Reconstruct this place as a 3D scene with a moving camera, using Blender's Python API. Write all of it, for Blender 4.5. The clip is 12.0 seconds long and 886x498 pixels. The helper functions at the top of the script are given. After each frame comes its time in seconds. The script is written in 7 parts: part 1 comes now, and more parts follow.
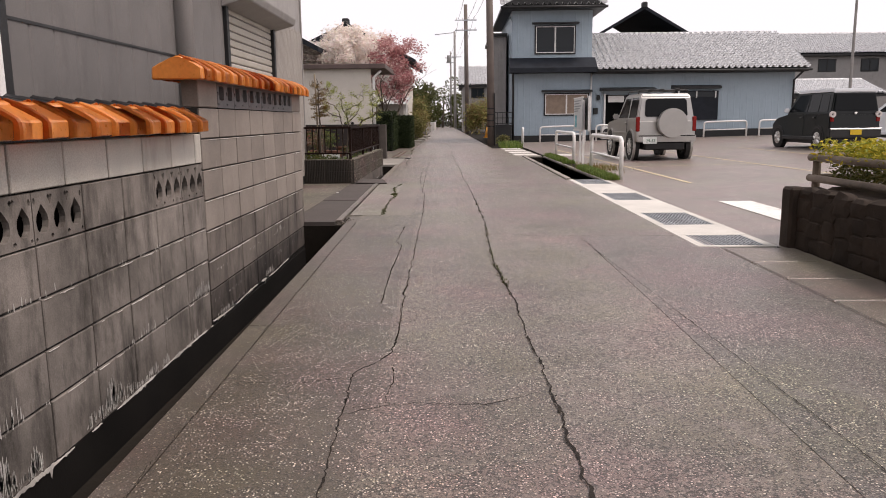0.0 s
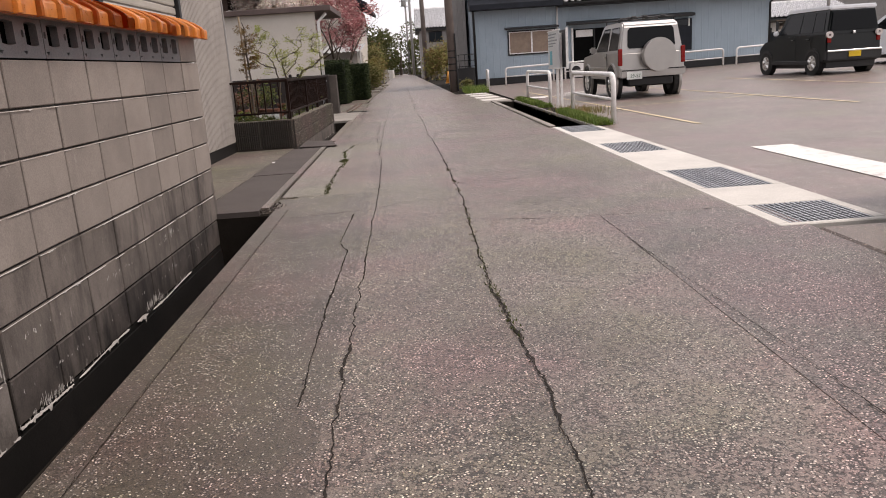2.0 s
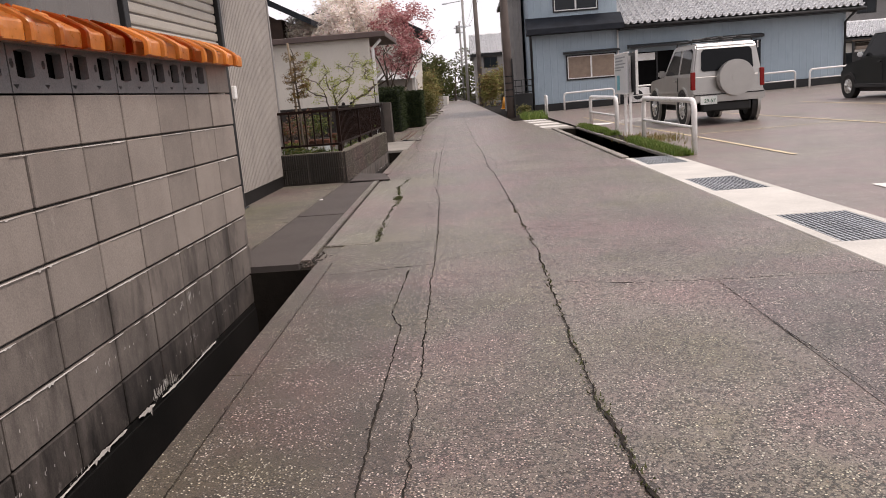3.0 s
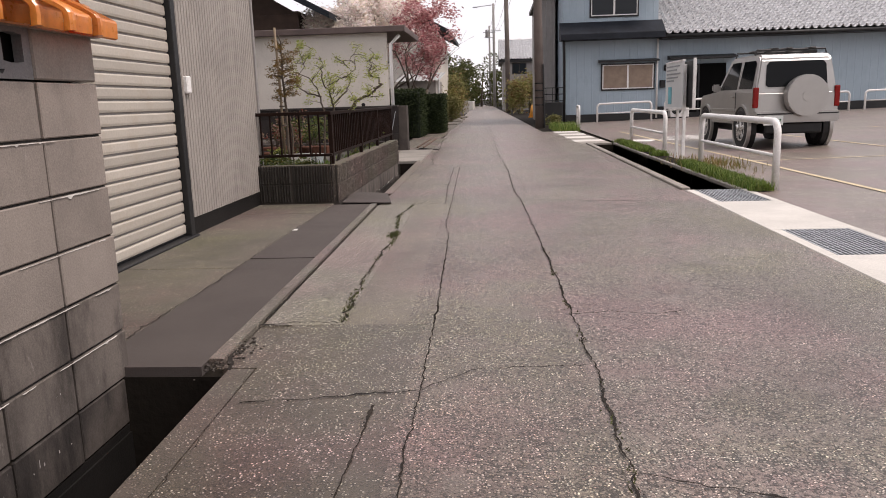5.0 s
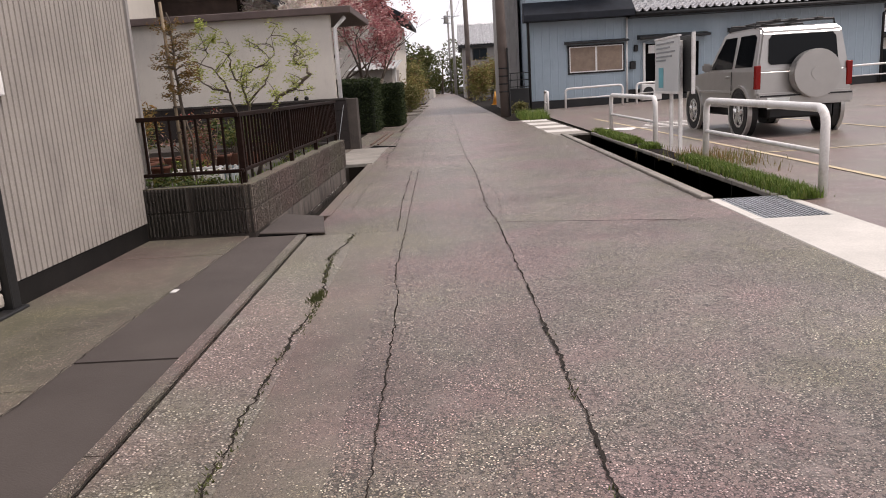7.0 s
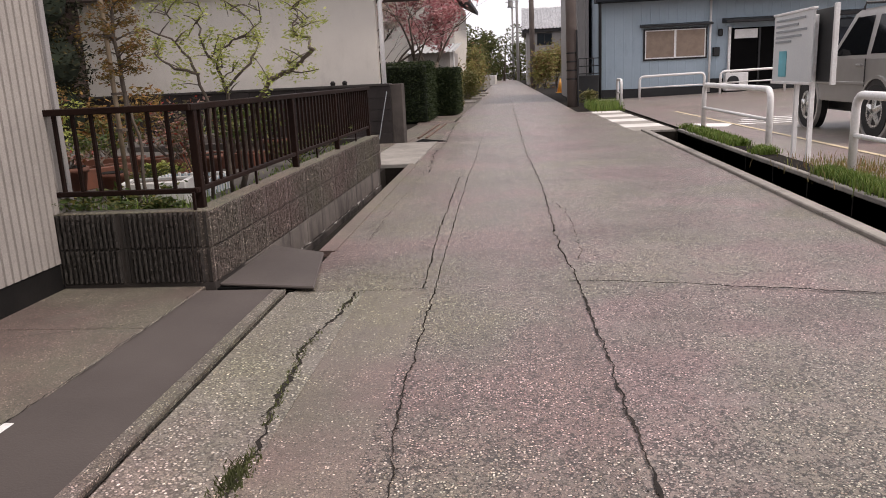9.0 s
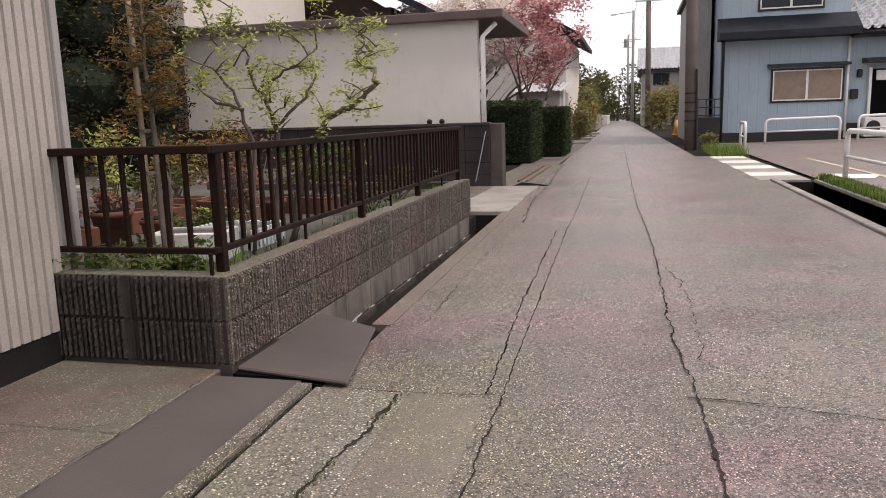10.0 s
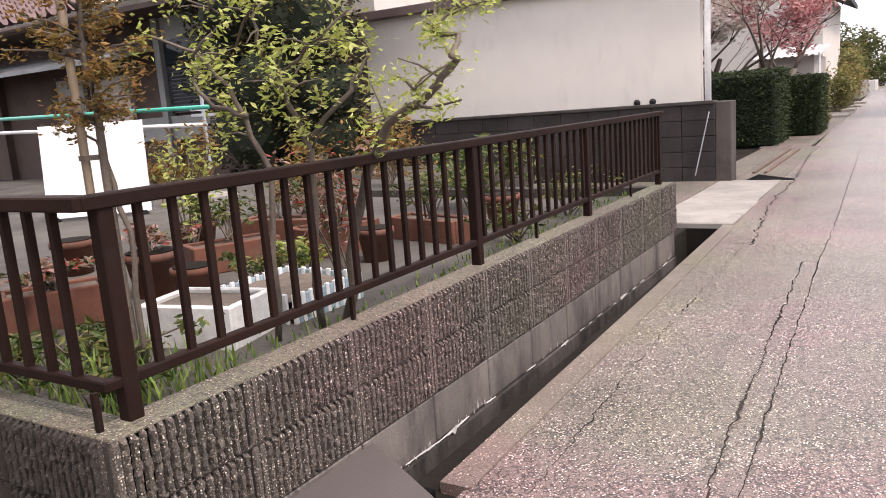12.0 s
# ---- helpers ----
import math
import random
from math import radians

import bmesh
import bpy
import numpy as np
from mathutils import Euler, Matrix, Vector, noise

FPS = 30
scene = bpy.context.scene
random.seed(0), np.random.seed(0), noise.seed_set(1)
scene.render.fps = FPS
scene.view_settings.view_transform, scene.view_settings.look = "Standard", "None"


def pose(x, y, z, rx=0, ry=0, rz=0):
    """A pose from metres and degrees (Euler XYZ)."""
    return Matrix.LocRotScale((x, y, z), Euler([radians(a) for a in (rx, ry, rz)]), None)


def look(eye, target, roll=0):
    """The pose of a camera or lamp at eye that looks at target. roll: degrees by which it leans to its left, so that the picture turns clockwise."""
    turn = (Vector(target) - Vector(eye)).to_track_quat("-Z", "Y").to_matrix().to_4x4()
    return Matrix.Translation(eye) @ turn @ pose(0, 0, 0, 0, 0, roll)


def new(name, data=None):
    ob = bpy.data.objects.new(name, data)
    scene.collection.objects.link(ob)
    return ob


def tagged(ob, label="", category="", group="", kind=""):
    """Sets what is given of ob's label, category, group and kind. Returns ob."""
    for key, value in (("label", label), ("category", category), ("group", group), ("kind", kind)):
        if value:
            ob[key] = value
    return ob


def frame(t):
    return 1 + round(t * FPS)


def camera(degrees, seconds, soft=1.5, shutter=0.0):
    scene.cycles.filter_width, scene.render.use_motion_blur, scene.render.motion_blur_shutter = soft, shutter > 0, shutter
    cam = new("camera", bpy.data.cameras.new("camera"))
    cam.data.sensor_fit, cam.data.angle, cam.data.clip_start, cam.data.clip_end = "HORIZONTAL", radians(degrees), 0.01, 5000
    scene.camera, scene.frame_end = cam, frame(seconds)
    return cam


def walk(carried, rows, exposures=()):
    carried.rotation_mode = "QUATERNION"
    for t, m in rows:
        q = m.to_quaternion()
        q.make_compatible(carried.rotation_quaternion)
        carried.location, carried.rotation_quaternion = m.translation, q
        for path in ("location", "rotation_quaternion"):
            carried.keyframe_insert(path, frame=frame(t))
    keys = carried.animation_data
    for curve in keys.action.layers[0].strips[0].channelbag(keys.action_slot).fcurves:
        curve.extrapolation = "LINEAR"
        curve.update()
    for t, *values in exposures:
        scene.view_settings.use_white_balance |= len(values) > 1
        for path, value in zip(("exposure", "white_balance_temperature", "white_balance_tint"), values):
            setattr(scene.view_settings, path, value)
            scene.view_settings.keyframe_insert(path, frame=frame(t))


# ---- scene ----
cam = camera(61.1, 12.0, soft=0.95)
PATH = [
    (0, (0.365, -0.528, 1.068), (0.331, 1.443, 0.731), -0.6),
    (0.5, (0.387, -0.017, 1.071), (0.517, 1.938, 0.673), -0.5),
    (1, (0.386, 0.547, 1.081), (0.366, 2.498, 0.638), -2.4),
    (1.5, (0.391, 1.04, 1.043), (0.46, 2.999, 0.646), -4.1),
    (2, (0.365, 1.575, 1.025), (0.408, 3.517, 0.551), -3.9),
    (2.5, (0.345, 2.049, 1.049), (0.183, 4.008, 0.681), -2.6),
    (2.7, (0.298, 2.238, 1.054), (0.202, 4.199, 0.67), -4.7),
    (4.3, (0.267, 3.804, 1.044), (0.212, 5.756, 0.613), -1.9),
    (4.5, (0.292, 4.023, 1.051), (0.225, 5.966, 0.583), -4.0),
    (5, (0.292, 4.556, 1.059), (0.15, 6.513, 0.671), -1.8),
    (5.5, (0.27, 5.084, 1.065), (0.353, 7.042, 0.664), -3.0),
    (6, (0.282, 5.545, 1.095), (0.145, 7.495, 0.673), -2.7),
    (6.5, (0.272, 6.081, 1.085), (0.333, 8.033, 0.655), -1.5),
    (7, (0.278, 6.565, 1.085), (0.223, 8.519, 0.663), -3.5),
    (7.2, (0.288, 6.766, 1.116), (0.071, 8.708, 0.693), -3.9),
    (8.8, (0.276, 8.442, 1.039), (-0.01, 10.385, 0.662), -1.3),
    (9, (0.274, 8.666, 1.065), (0.067, 10.604, 0.616), -2.7),
    (9.5, (0.278, 9.175, 1.063), (-0.03, 11.101, 0.624), -2.7),
    (10, (0.301, 9.623, 1.069), (-0.181, 11.534, 0.726), -1.7),
    (10.5, (0.276, 10.108, 1.08), (-0.212, 12.014, 0.722), -3.3),
    (11, (0.265, 10.551, 1.127), (-0.587, 12.329, 0.789), -3.1),
    (11.5, (0.222, 11.026, 1.137), (-0.66, 12.787, 0.787), -2.7),
    (12, (0.155, 11.484, 1.118), (-0.882, 13.155, 0.754), -4.3),
]
walk(cam, [(t, look(eye, target, roll)) for t, eye, target, roll in PATH],
     [(0.0, 0.06, 7000, 20), (2.5, 0.07, 6950, 20), (7.0, 0.07, 6850, 20), (9.5, 0.2, 6800, 20), (10.5, 0.36, 6800, 20), (11.0, 0.53, 6750, 20), (11.5, 0.78, 6700, 20), (12.0, 1.03, 6650, 21)])

# ---- world, sun ----
world = bpy.data.worlds.new("overcast")
scene.world = world
world.use_nodes = True
wn, wl = world.node_tree.nodes, world.node_tree.links
sky = wn.new("ShaderNodeTexSky")
sky.sky_type, sky.sun_disc = "NISHITA", False
sky.sun_elevation, sky.sun_rotation = radians(60), radians(107)
veil = wn.new("ShaderNodeMix")
veil.data_type = "RGBA"
veil.inputs["Factor"].default_value = 0.9
veil.inputs["B"].default_value = (8.6, 8.9, 9.3, 1)
wl.new(sky.outputs["Color"], veil.inputs["A"])
wl.new(veil.outputs["Result"], wn["Background"].inputs["Color"])
wn["Background"].inputs["Strength"].default_value = 0.115
sun = new("sun", bpy.data.lights.new("sun", "SUN"))
sun.data.energy, sun.data.angle, sun.data.color = 2.4, radians(12), (1.0, 0.96, 0.9)
sun.matrix_world = look((0, 0, 20), (-4.75, 1.5, 11.34))

# ---- materials ----
def nodes_of(name):
    m = bpy.data.materials.new(name)
    m.use_nodes = True
    return m, m.node_tree.nodes, m.node_tree.links, m.node_tree.nodes["Principled BSDF"]


def noise_node(n, l, coord, scale, detail=4.0, rough=0.6):
    t = n.new("ShaderNodeTexNoise")
    t.inputs["Scale"].default_value, t.inputs["Detail"].default_value, t.inputs["Roughness"].default_value = scale, detail, rough
    l.new(coord, t.inputs["Vector"])
    return t.outputs["Fac"]


def ramp(n, l, fac, stops):
    r = n.new("ShaderNodeValToRGB")
    el = r.color_ramp.elements
    while len(el) < len(stops):
        el.new(0.5)
    for e, (p, c) in zip(el, stops):
        e.position = p
        e.color = (*c, 1) if len(c) == 3 else c
    l.new(fac, r.inputs["Fac"])
    return r.outputs["Color"]


def mix(n, l, a, b, fac, mode="MIX"):
    m = n.new("ShaderNodeMix")
    m.data_type, m.blend_type = "RGBA", mode
    for sock, v in (("Factor", fac), ("A", a), ("B", b)):
        if isinstance(v, (int, float)):
            m.inputs[sock].default_value = v
        elif isinstance(v, tuple):
            m.inputs[sock].default_value = (*v, 1)
        else:
            l.new(v, m.inputs[sock])
    return m.outputs["Result"]


def bump(n, l, bsdf, height, strength, dist=0.01):
    b = n.new("ShaderNodeBump")
    b.inputs["Strength"].default_value, b.inputs["Distance"].default_value = strength, dist
    l.new(height, b.inputs["Height"])
    l.new(b.outputs["Normal"], bsdf.inputs["Normal"])


def mat(name, col, col2=None, big=1.5, fine=60, rough=0.8, bumps=0.3, metal=0.0, vary=0.12, dirt=None, spec=0.4, coat=0.0):
    """Two scales of colour change, fine relief, and a shift from piece to piece."""
    m, n, l, b = nodes_of(name)
    co = n.new("ShaderNodeNewGeometry").outputs["Position"]
    col2 = col2 or tuple(c * 0.72 for c in col)
    f1 = noise_node(n, l, co, big, 5)
    f2 = noise_node(n, l, co, fine, 3)
    c = ramp(n, l, f1, [(0.3, col2), (0.68, col)])
    c = mix(n, l, c, ramp(n, l, f2, [(0.25, (0.7, 0.7, 0.7)), (0.75, (1.15, 1.15, 1.15))]), 0.5, "MULTIPLY")
    if dirt:
        f3 = noise_node(n, l, co, big * 2.7, 8, 0.75)
        c = mix(n, l, c, dirt, ramp(n, l, f3, [(0.52, (0, 0, 0)), (0.75, (0.8, 0.8, 0.8))]))
    if vary:
        info = n.new("ShaderNodeObjectInfo")
        c = mix(n, l, c, ramp(n, l, info.outputs["Random"], [(0, (1 - vary,) * 3), (1, (1 + vary,) * 3)]), 1.0, "MULTIPLY")
    l.new(c, b.inputs["Base Color"])
    b.inputs["Metallic"].default_value = metal
    b.inputs["Specular IOR Level"].default_value = spec
    b.inputs["Coat Weight"].default_value = coat
    l.new(ramp(n, l, f2, [(0.2, (max(rough - 0.12, 0.02),) * 3), (0.8, (min(rough + 0.1, 1),) * 3)]), b.inputs["Roughness"])
    if bumps:
        bump(n, l, b, f2, bumps, 0.006)
    return m


def asphalt(name, binder, stones, scale=95.0, grit=0.8, stain=0.5, cover=0.45, pit=0.4, rough=0.4):
    """Worn asphalt: pebbles of several tints in a dark binder, broad stains."""
    m, n, l, b = nodes_of(name)
    co = n.new("ShaderNodeNewGeometry").outputs["Position"]
    v = n.new("ShaderNodeTexVoronoi")
    v.inputs["Scale"].default_value = scale
    l.new(co, v.inputs["Vector"])
    sep = n.new("ShaderNodeSeparateColor")
    l.new(v.outputs["Color"], sep.inputs["Color"])
    k = len(stones)
    tint = ramp(n, l, sep.outputs["Red"], [(i / max(k - 1, 1), s) for i, s in enumerate(stones)])
    mid = noise_node(n, l, co, 5.5, 5, 0.62)
    lift = n.new("ShaderNodeMath")
    lift.operation = "MULTIPLY_ADD"
    l.new(mid, lift.inputs[0])
    lift.inputs[1].default_value, lift.inputs[2].default_value = 1.5, -0.75
    pick = n.new("ShaderNodeMath")
    l.new(sep.outputs["Green"], pick.inputs[0])
    l.new(lift.outputs[0], pick.inputs[1])
    picked = ramp(n, l, pick.outputs[0], [(1 - cover - 0.06, (0, 0, 0)), (1 - cover + 0.06, (1, 1, 1))])
    edge = ramp(n, l, v.outputs["Distance"], [(0.34, (1, 1, 1)), (0.5, (0, 0, 0))])
    show = mix(n, l, edge, picked, 1.0, "MULTIPLY")
    fine = noise_node(n, l, co, 260, 2)
    base = mix(n, l, binder, ramp(n, l, fine, [(0.3, (0.6, 0.6, 0.6)), (0.7, (1.4, 1.4, 1.4))]), 1.0, "MULTIPLY")
    base = mix(n, l, base, tuple(k * pit for k in binder), picked)
    c = mix(n, l, base, tint, show)
    chip = n.new("ShaderNodeTexVoronoi")
    chip.inputs["Scale"].default_value = scale * 1.75
    l.new(co, chip.inputs["Vector"])
    chip_sep = n.new("ShaderNodeSeparateColor")
    l.new(chip.outputs["Color"], chip_sep.inputs["Color"])
    c = mix(n, l, c, ramp(n, l, chip_sep.outputs["Red"], [(0.0, (0.3, 0.27, 0.25)), (0.3, (0.85, 0.84, 0.82)), (0.72, (1.0, 1.0, 1.0)), (1.0, (1.9, 1.85, 1.78))]), 0.6, "MULTIPLY")
    broad = noise_node(n, l, co, 0.9, 6, 0.65)
    c = mix(n, l, c, ramp(n, l, broad, [(0.3, (0.62, 0.6, 0.58)), (0.5, (0.95, 0.95, 0.95)), (0.72, (1.2, 1.18, 1.15))]), stain, "MULTIPLY")
    c = mix(n, l, c, ramp(n, l, mid, [(0.3, (0.72, 0.71, 0.7)), (0.7, (1.17, 1.16, 1.15))]), 0.6, "MULTIPLY")
    hue = noise_node(n, l, co, 0.7, 6, 0.65)
    c = mix(n, l, c, ramp(n, l, hue, [(0.34, (0.95, 1.0, 0.76)), (0.47, (1.0, 1.0, 0.93)), (0.6, (1.14, 0.92, 0.96))]), min(stain, 0.9), "MULTIPLY")
    worn = noise_node(n, l, co, 2.4, 7, 0.72)
    c = mix(n, l, c, tuple(k * 1.15 for k in binder), ramp(n, l, worn, [(0.56, (0, 0, 0)), (0.72, (0.7, 0.7, 0.7))]))
    l.new(c, b.inputs["Base Color"])
    b.inputs["Roughness"].default_value = rough
    b.inputs["Specular IOR Level"].default_value = 0.6
    hgt = mix(n, l, show, fine, 0.3)
    bump(n, l, b, hgt, grit * 0.75, 0.007)
    return m


def streaked(name, col, col2, stain, rough=0.8, bumps=0.35, down=True, lime=None, amount=0.75, reach=0.54):
    """Weathered concrete with streaks that run down it."""
    m, n, l, b = nodes_of(name)
    tc = n.new("ShaderNodeNewGeometry").outputs["Position"]
    mp = n.new("ShaderNodeMapping")
    mp.inputs["Scale"].default_value = (3.0, 3.0, 0.9) if down else (5, 5, 5)
    l.new(tc, mp.inputs["Vector"])
    run = noise_node(n, l, mp.outputs["Vector"], 1.6, 7, 0.7)
    blot = noise_node(n, l, tc, 2.2, 6, 0.65)
    fine = noise_node(n, l, tc, 140, 3)
    c = ramp(n, l, blot, [(0.3, col2), (0.66, col)])
    c = mix(n, l, c, stain, ramp(n, l, run, [(reach, (0, 0, 0)), (reach + 0.2, (amount,) * 3)]))
    if lime:
        sp = noise_node(n, l, mp.outputs["Vector"], 3.3, 9, 0.8)
        c = mix(n, l, c, lime, ramp(n, l, sp, [(0.62, (0, 0, 0)), (0.74, (0.8, 0.8, 0.8))]))
    c = mix(n, l, c, ramp(n, l, fine, [(0.25, (0.72, 0.72, 0.72)), (0.75, (1.2, 1.2, 1.2))]), 0.7, "MULTIPLY")
    info = n.new("ShaderNodeObjectInfo")
    c = mix(n, l, c, ramp(n, l, info.outputs["Random"], [(0, (0.86, 0.86, 0.86)), (1, (1.1, 1.1, 1.1))]), 1.0, "MULTIPLY")
    l.new(c, b.inputs["Base Color"])
    b.inputs["Roughness"].default_value = rough
    b.inputs["Specular IOR Level"].default_value = 0.2
    bump(n, l, b, mix(n, l, fine, blot, 0.4), bumps, 0.006)
    return m


def glassy(name, col, rough=0.06, spec=0.22):
    m, n, l, b = nodes_of(name)
    b.inputs["Base Color"].default_value = (*col, 1)
    b.inputs["Roughness"].default_value = rough
    b.inputs["Specular IOR Level"].default_value = spec
    return m


PINK, GREY, PALE, TAN, DARK = (0.38, 0.28, 0.255), (0.33, 0.305, 0.29), (0.84, 0.79, 0.73), (0.45, 0.385, 0.3), (0.075, 0.062, 0.058)
m_road = asphalt("worn_asphalt", (0.19, 0.161, 0.14), [DARK, PINK, PALE, TAN, DARK, PALE], 120, 1.0, 0.95, 0.6, 0.25)
m_road_l = asphalt("smooth_old_asphalt", (0.105, 0.087, 0.072), [DARK, TAN, DARK, GREY, PALE, PALE], 128, 0.8, 0.95, 0.4, 0.35)
m_road_m = asphalt("smooth_asphalt_patch", (0.165, 0.14, 0.117), [DARK, TAN, GREY, TAN, PALE], 120, 0.6, 0.8, 0.22, 0.5)
m_road_r = asphalt("coarse_pink_asphalt", (0.232, 0.197, 0.178), [DARK, PINK, PALE, GREY, DARK, PALE], 118, 1.0, 0.95, 0.57, 0.25)
m_road_g = asphalt("grey_asphalt_patch", (0.175, 0.155, 0.145), [DARK, GREY, PALE, PINK, DARK, PALE], 115, 1.0, 0.9, 0.6, 0.25)
m_slabc = asphalt("pebble_concrete", (0.228, 0.206, 0.178), [TAN, GREY, PALE, DARK, PALE], 90, 0.9, 0.7, 0.6, 0.5)
m_lip = asphalt("rough_concrete_lip", (0.17, 0.15, 0.13), [GREY, PALE, DARK, TAN], 130, 1.0, 0.8, 0.6, 0.4)
m_lot = asphalt("lot_asphalt", (0.205, 0.175, 0.16), [PINK, GREY, TAN, PALE], 100, 0.4, 0.6, 0.15, 0.8)
# soil taken near black so that the open drains look shaded
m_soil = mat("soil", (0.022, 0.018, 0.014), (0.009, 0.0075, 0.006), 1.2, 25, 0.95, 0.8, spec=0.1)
m_conc = streaked("concrete", (0.31, 0.285, 0.25), (0.2, 0.185, 0.165), (0.15, 0.135, 0.12), down=False)
m_conc_d = mat("dark_cover_concrete", (0.088, 0.073, 0.066), (0.066, 0.054, 0.049), 2.0, 150, 0.75, 0.25, vary=0.04)
m_apron = asphalt("apron_concrete", (0.118, 0.107, 0.088), [DARK, TAN, GREY, TAN], 130, 0.7, 0.95, 0.2, 0.6, 0.65)
m_earth = mat("dry_bed_earth", (0.14, 0.11, 0.085), (0.075, 0.06, 0.045), 5, 60, 0.95, 0.9)
m_kerb_top = asphalt("worn_kerb_concrete", (0.1, 0.084, 0.071), [DARK, TAN, DARK, GREY, PALE], 140, 0.8, 0.95, 0.4, 0.5)
m_edging = asphalt("worn_edging_slab", (0.165, 0.142, 0.122), [DARK, TAN, GREY, PALE], 130, 0.7, 0.9, 0.4, 0.5)
m_kerb = streaked("kerb_concrete", (0.085, 0.072, 0.062), (0.045, 0.038, 0.033), (0.028, 0.025, 0.023), down=False)
m_white_conc = mat("pale_new_concrete", (0.66, 0.63, 0.58), (0.52, 0.5, 0.46), 1.6, 90, 0.85, 0.2, vary=0.05)
# wet concrete whose near-black colour also holds the gutter's shade
m_wet_shade = streaked("wet_shaded_concrete", (0.018, 0.016, 0.015), (0.008, 0.0075, 0.007), (0.005, 0.005, 0.005), 0.6)
m_block = streaked("grey_block", (0.29, 0.25, 0.218), (0.215, 0.184, 0.162), (0.165, 0.142, 0.125), lime=(0.4, 0.36, 0.33), amount=0.5, reach=0.56)
m_block_damp = streaked("damp_stained_block", (0.12, 0.102, 0.09), (0.032, 0.027, 0.025), (0.018, 0.016, 0.015), lime=(0.42, 0.385, 0.35), amount=0.95, reach=0.44)
m_block_mid = streaked("water_stained_block", (0.2, 0.171, 0.15), (0.11, 0.094, 0.083), (0.05, 0.043, 0.039), lime=(0.42, 0.38, 0.35), amount=0.9, reach=0.47)
m_block_old = streaked("stained_block", (0.265, 0.232, 0.207), (0.105, 0.093, 0.083), (0.04, 0.035, 0.031), lime=(0.55, 0.51, 0.46), amount=0.95, reach=0.47)
m_block_blue = streaked("blue_grey_ornamental_block", (0.21, 0.2, 0.2), (0.16, 0.152, 0.152), (0.09, 0.085, 0.085))
m_block_pale = streaked("pale_block", (0.52, 0.485, 0.43), (0.43, 0.4, 0.36), (0.3, 0.27, 0.24))
m_cap = asphalt("mossy_mortar_cap", (0.125, 0.12, 0.083), [TAN, GREY, DARK, DARK], 120, 0.8, 0.95, 0.4, 0.5, 0.8)
m_mortar = mat("mortar", (0.06, 0.053, 0.048), (0.02, 0.018, 0.016), 3, 90, 0.95, 0.5)
m_lime = mat("lime_bloom", (0.6, 0.57, 0.53), (0.3, 0.28, 0.26), 6, 60, 0.95, 0.6)
m_orange = mat("orange_glaze", (0.74, 0.26, 0.05), (0.68, 0.21, 0.038), 5, 40, 0.34, 0.04, vary=0.07, coat=0.35)
m_crack = mat("crack_dirt", (0.03, 0.022, 0.016), (0.008, 0.0065, 0.0055), 9, 80, 0.98, 0.6)
m_moss = mat("moss", (0.1, 0.115, 0.035), (0.05, 0.055, 0.022), 6, 90, 0.95, 0.8)
m_siding_d = streaked("dull_grey_siding", (0.2, 0.187, 0.18), (0.165, 0.155, 0.15), (0.13, 0.12, 0.117), 0.6, 0.1)
m_siding = streaked("grey_siding", (0.34, 0.32, 0.305), (0.29, 0.275, 0.265), (0.22, 0.205, 0.2), 0.6, 0.1)
m_beige = streaked("beige_corrugated", (0.41, 0.372, 0.335), (0.33, 0.3, 0.272), (0.28, 0.25, 0.23), 0.55, 0.08)
m_cream = mat("cream_shutter", (0.5, 0.455, 0.39), (0.43, 0.39, 0.335), 1.5, 60, 0.45, 0.05, dirt=(0.4, 0.33, 0.25))
m_black = mat("black_trim", (0.02, 0.02, 0.021), (0.012, 0.012, 0.012), 3, 70, 0.5, 0.1)
m_brownmetal = mat("brown_fence_metal", (0.019, 0.0088, 0.006), (0.012, 0.006, 0.0045), 4, 120, 0.6, 0.1, dirt=(0.02, 0.014, 0.012), spec=0.1)
m_stuccow = streaked("cream_stucco", (0.66, 0.615, 0.55), (0.62, 0.575, 0.515), (0.54, 0.5, 0.445), 0.85, 0.3)
m_split = asphalt("split_rib_block", (0.088, 0.074, 0.062), [(0.03, 0.025, 0.021), (0.15, 0.126, 0.108), (0.27, 0.232, 0.2), (0.58, 0.52, 0.46)], 150, 1.0, 0.8, 0.6, 0.6, 0.85)
# damp, mossy end-face copy of the rib block, darkened further for its shade
m_split_damp_shade = asphalt("shaded_damp_mossy_rib_block", (0.025, 0.02, 0.016), [(0.015, 0.013, 0.01), (0.04, 0.033, 0.026), (0.1, 0.083, 0.067)], 190, 0.8, 0.9, 0.5, 0.6, 0.8)
# end wall blocks: the wall's shade is put into this near-black colour
m_shadeblock = streaked("shaded_dark_block", (0.042, 0.035, 0.033), (0.026, 0.022, 0.021), (0.014, 0.012, 0.012))
# plain darker block, toned for the end wall's shade, reused on other walls
m_darkblock = streaked("dark_block", (0.085, 0.072, 0.064), (0.05, 0.043, 0.038), (0.025, 0.021, 0.02))
m_bluewall = streaked("blue_grey_siding", (0.36, 0.44, 0.5), (0.33, 0.41, 0.465), (0.28, 0.345, 0.395), 0.55, 0.06)
m_ktile = mat("silver_roof_tile", (0.82, 0.82, 0.82), (0.4, 0.4, 0.41), 7, 30, 0.36, 0.2, vary=0.1)
m_whitepaint = mat("white_paint", (0.82, 0.81, 0.79), (0.72, 0.7, 0.68), 3, 60, 0.4, 0.05, dirt=(0.5, 0.46, 0.42))
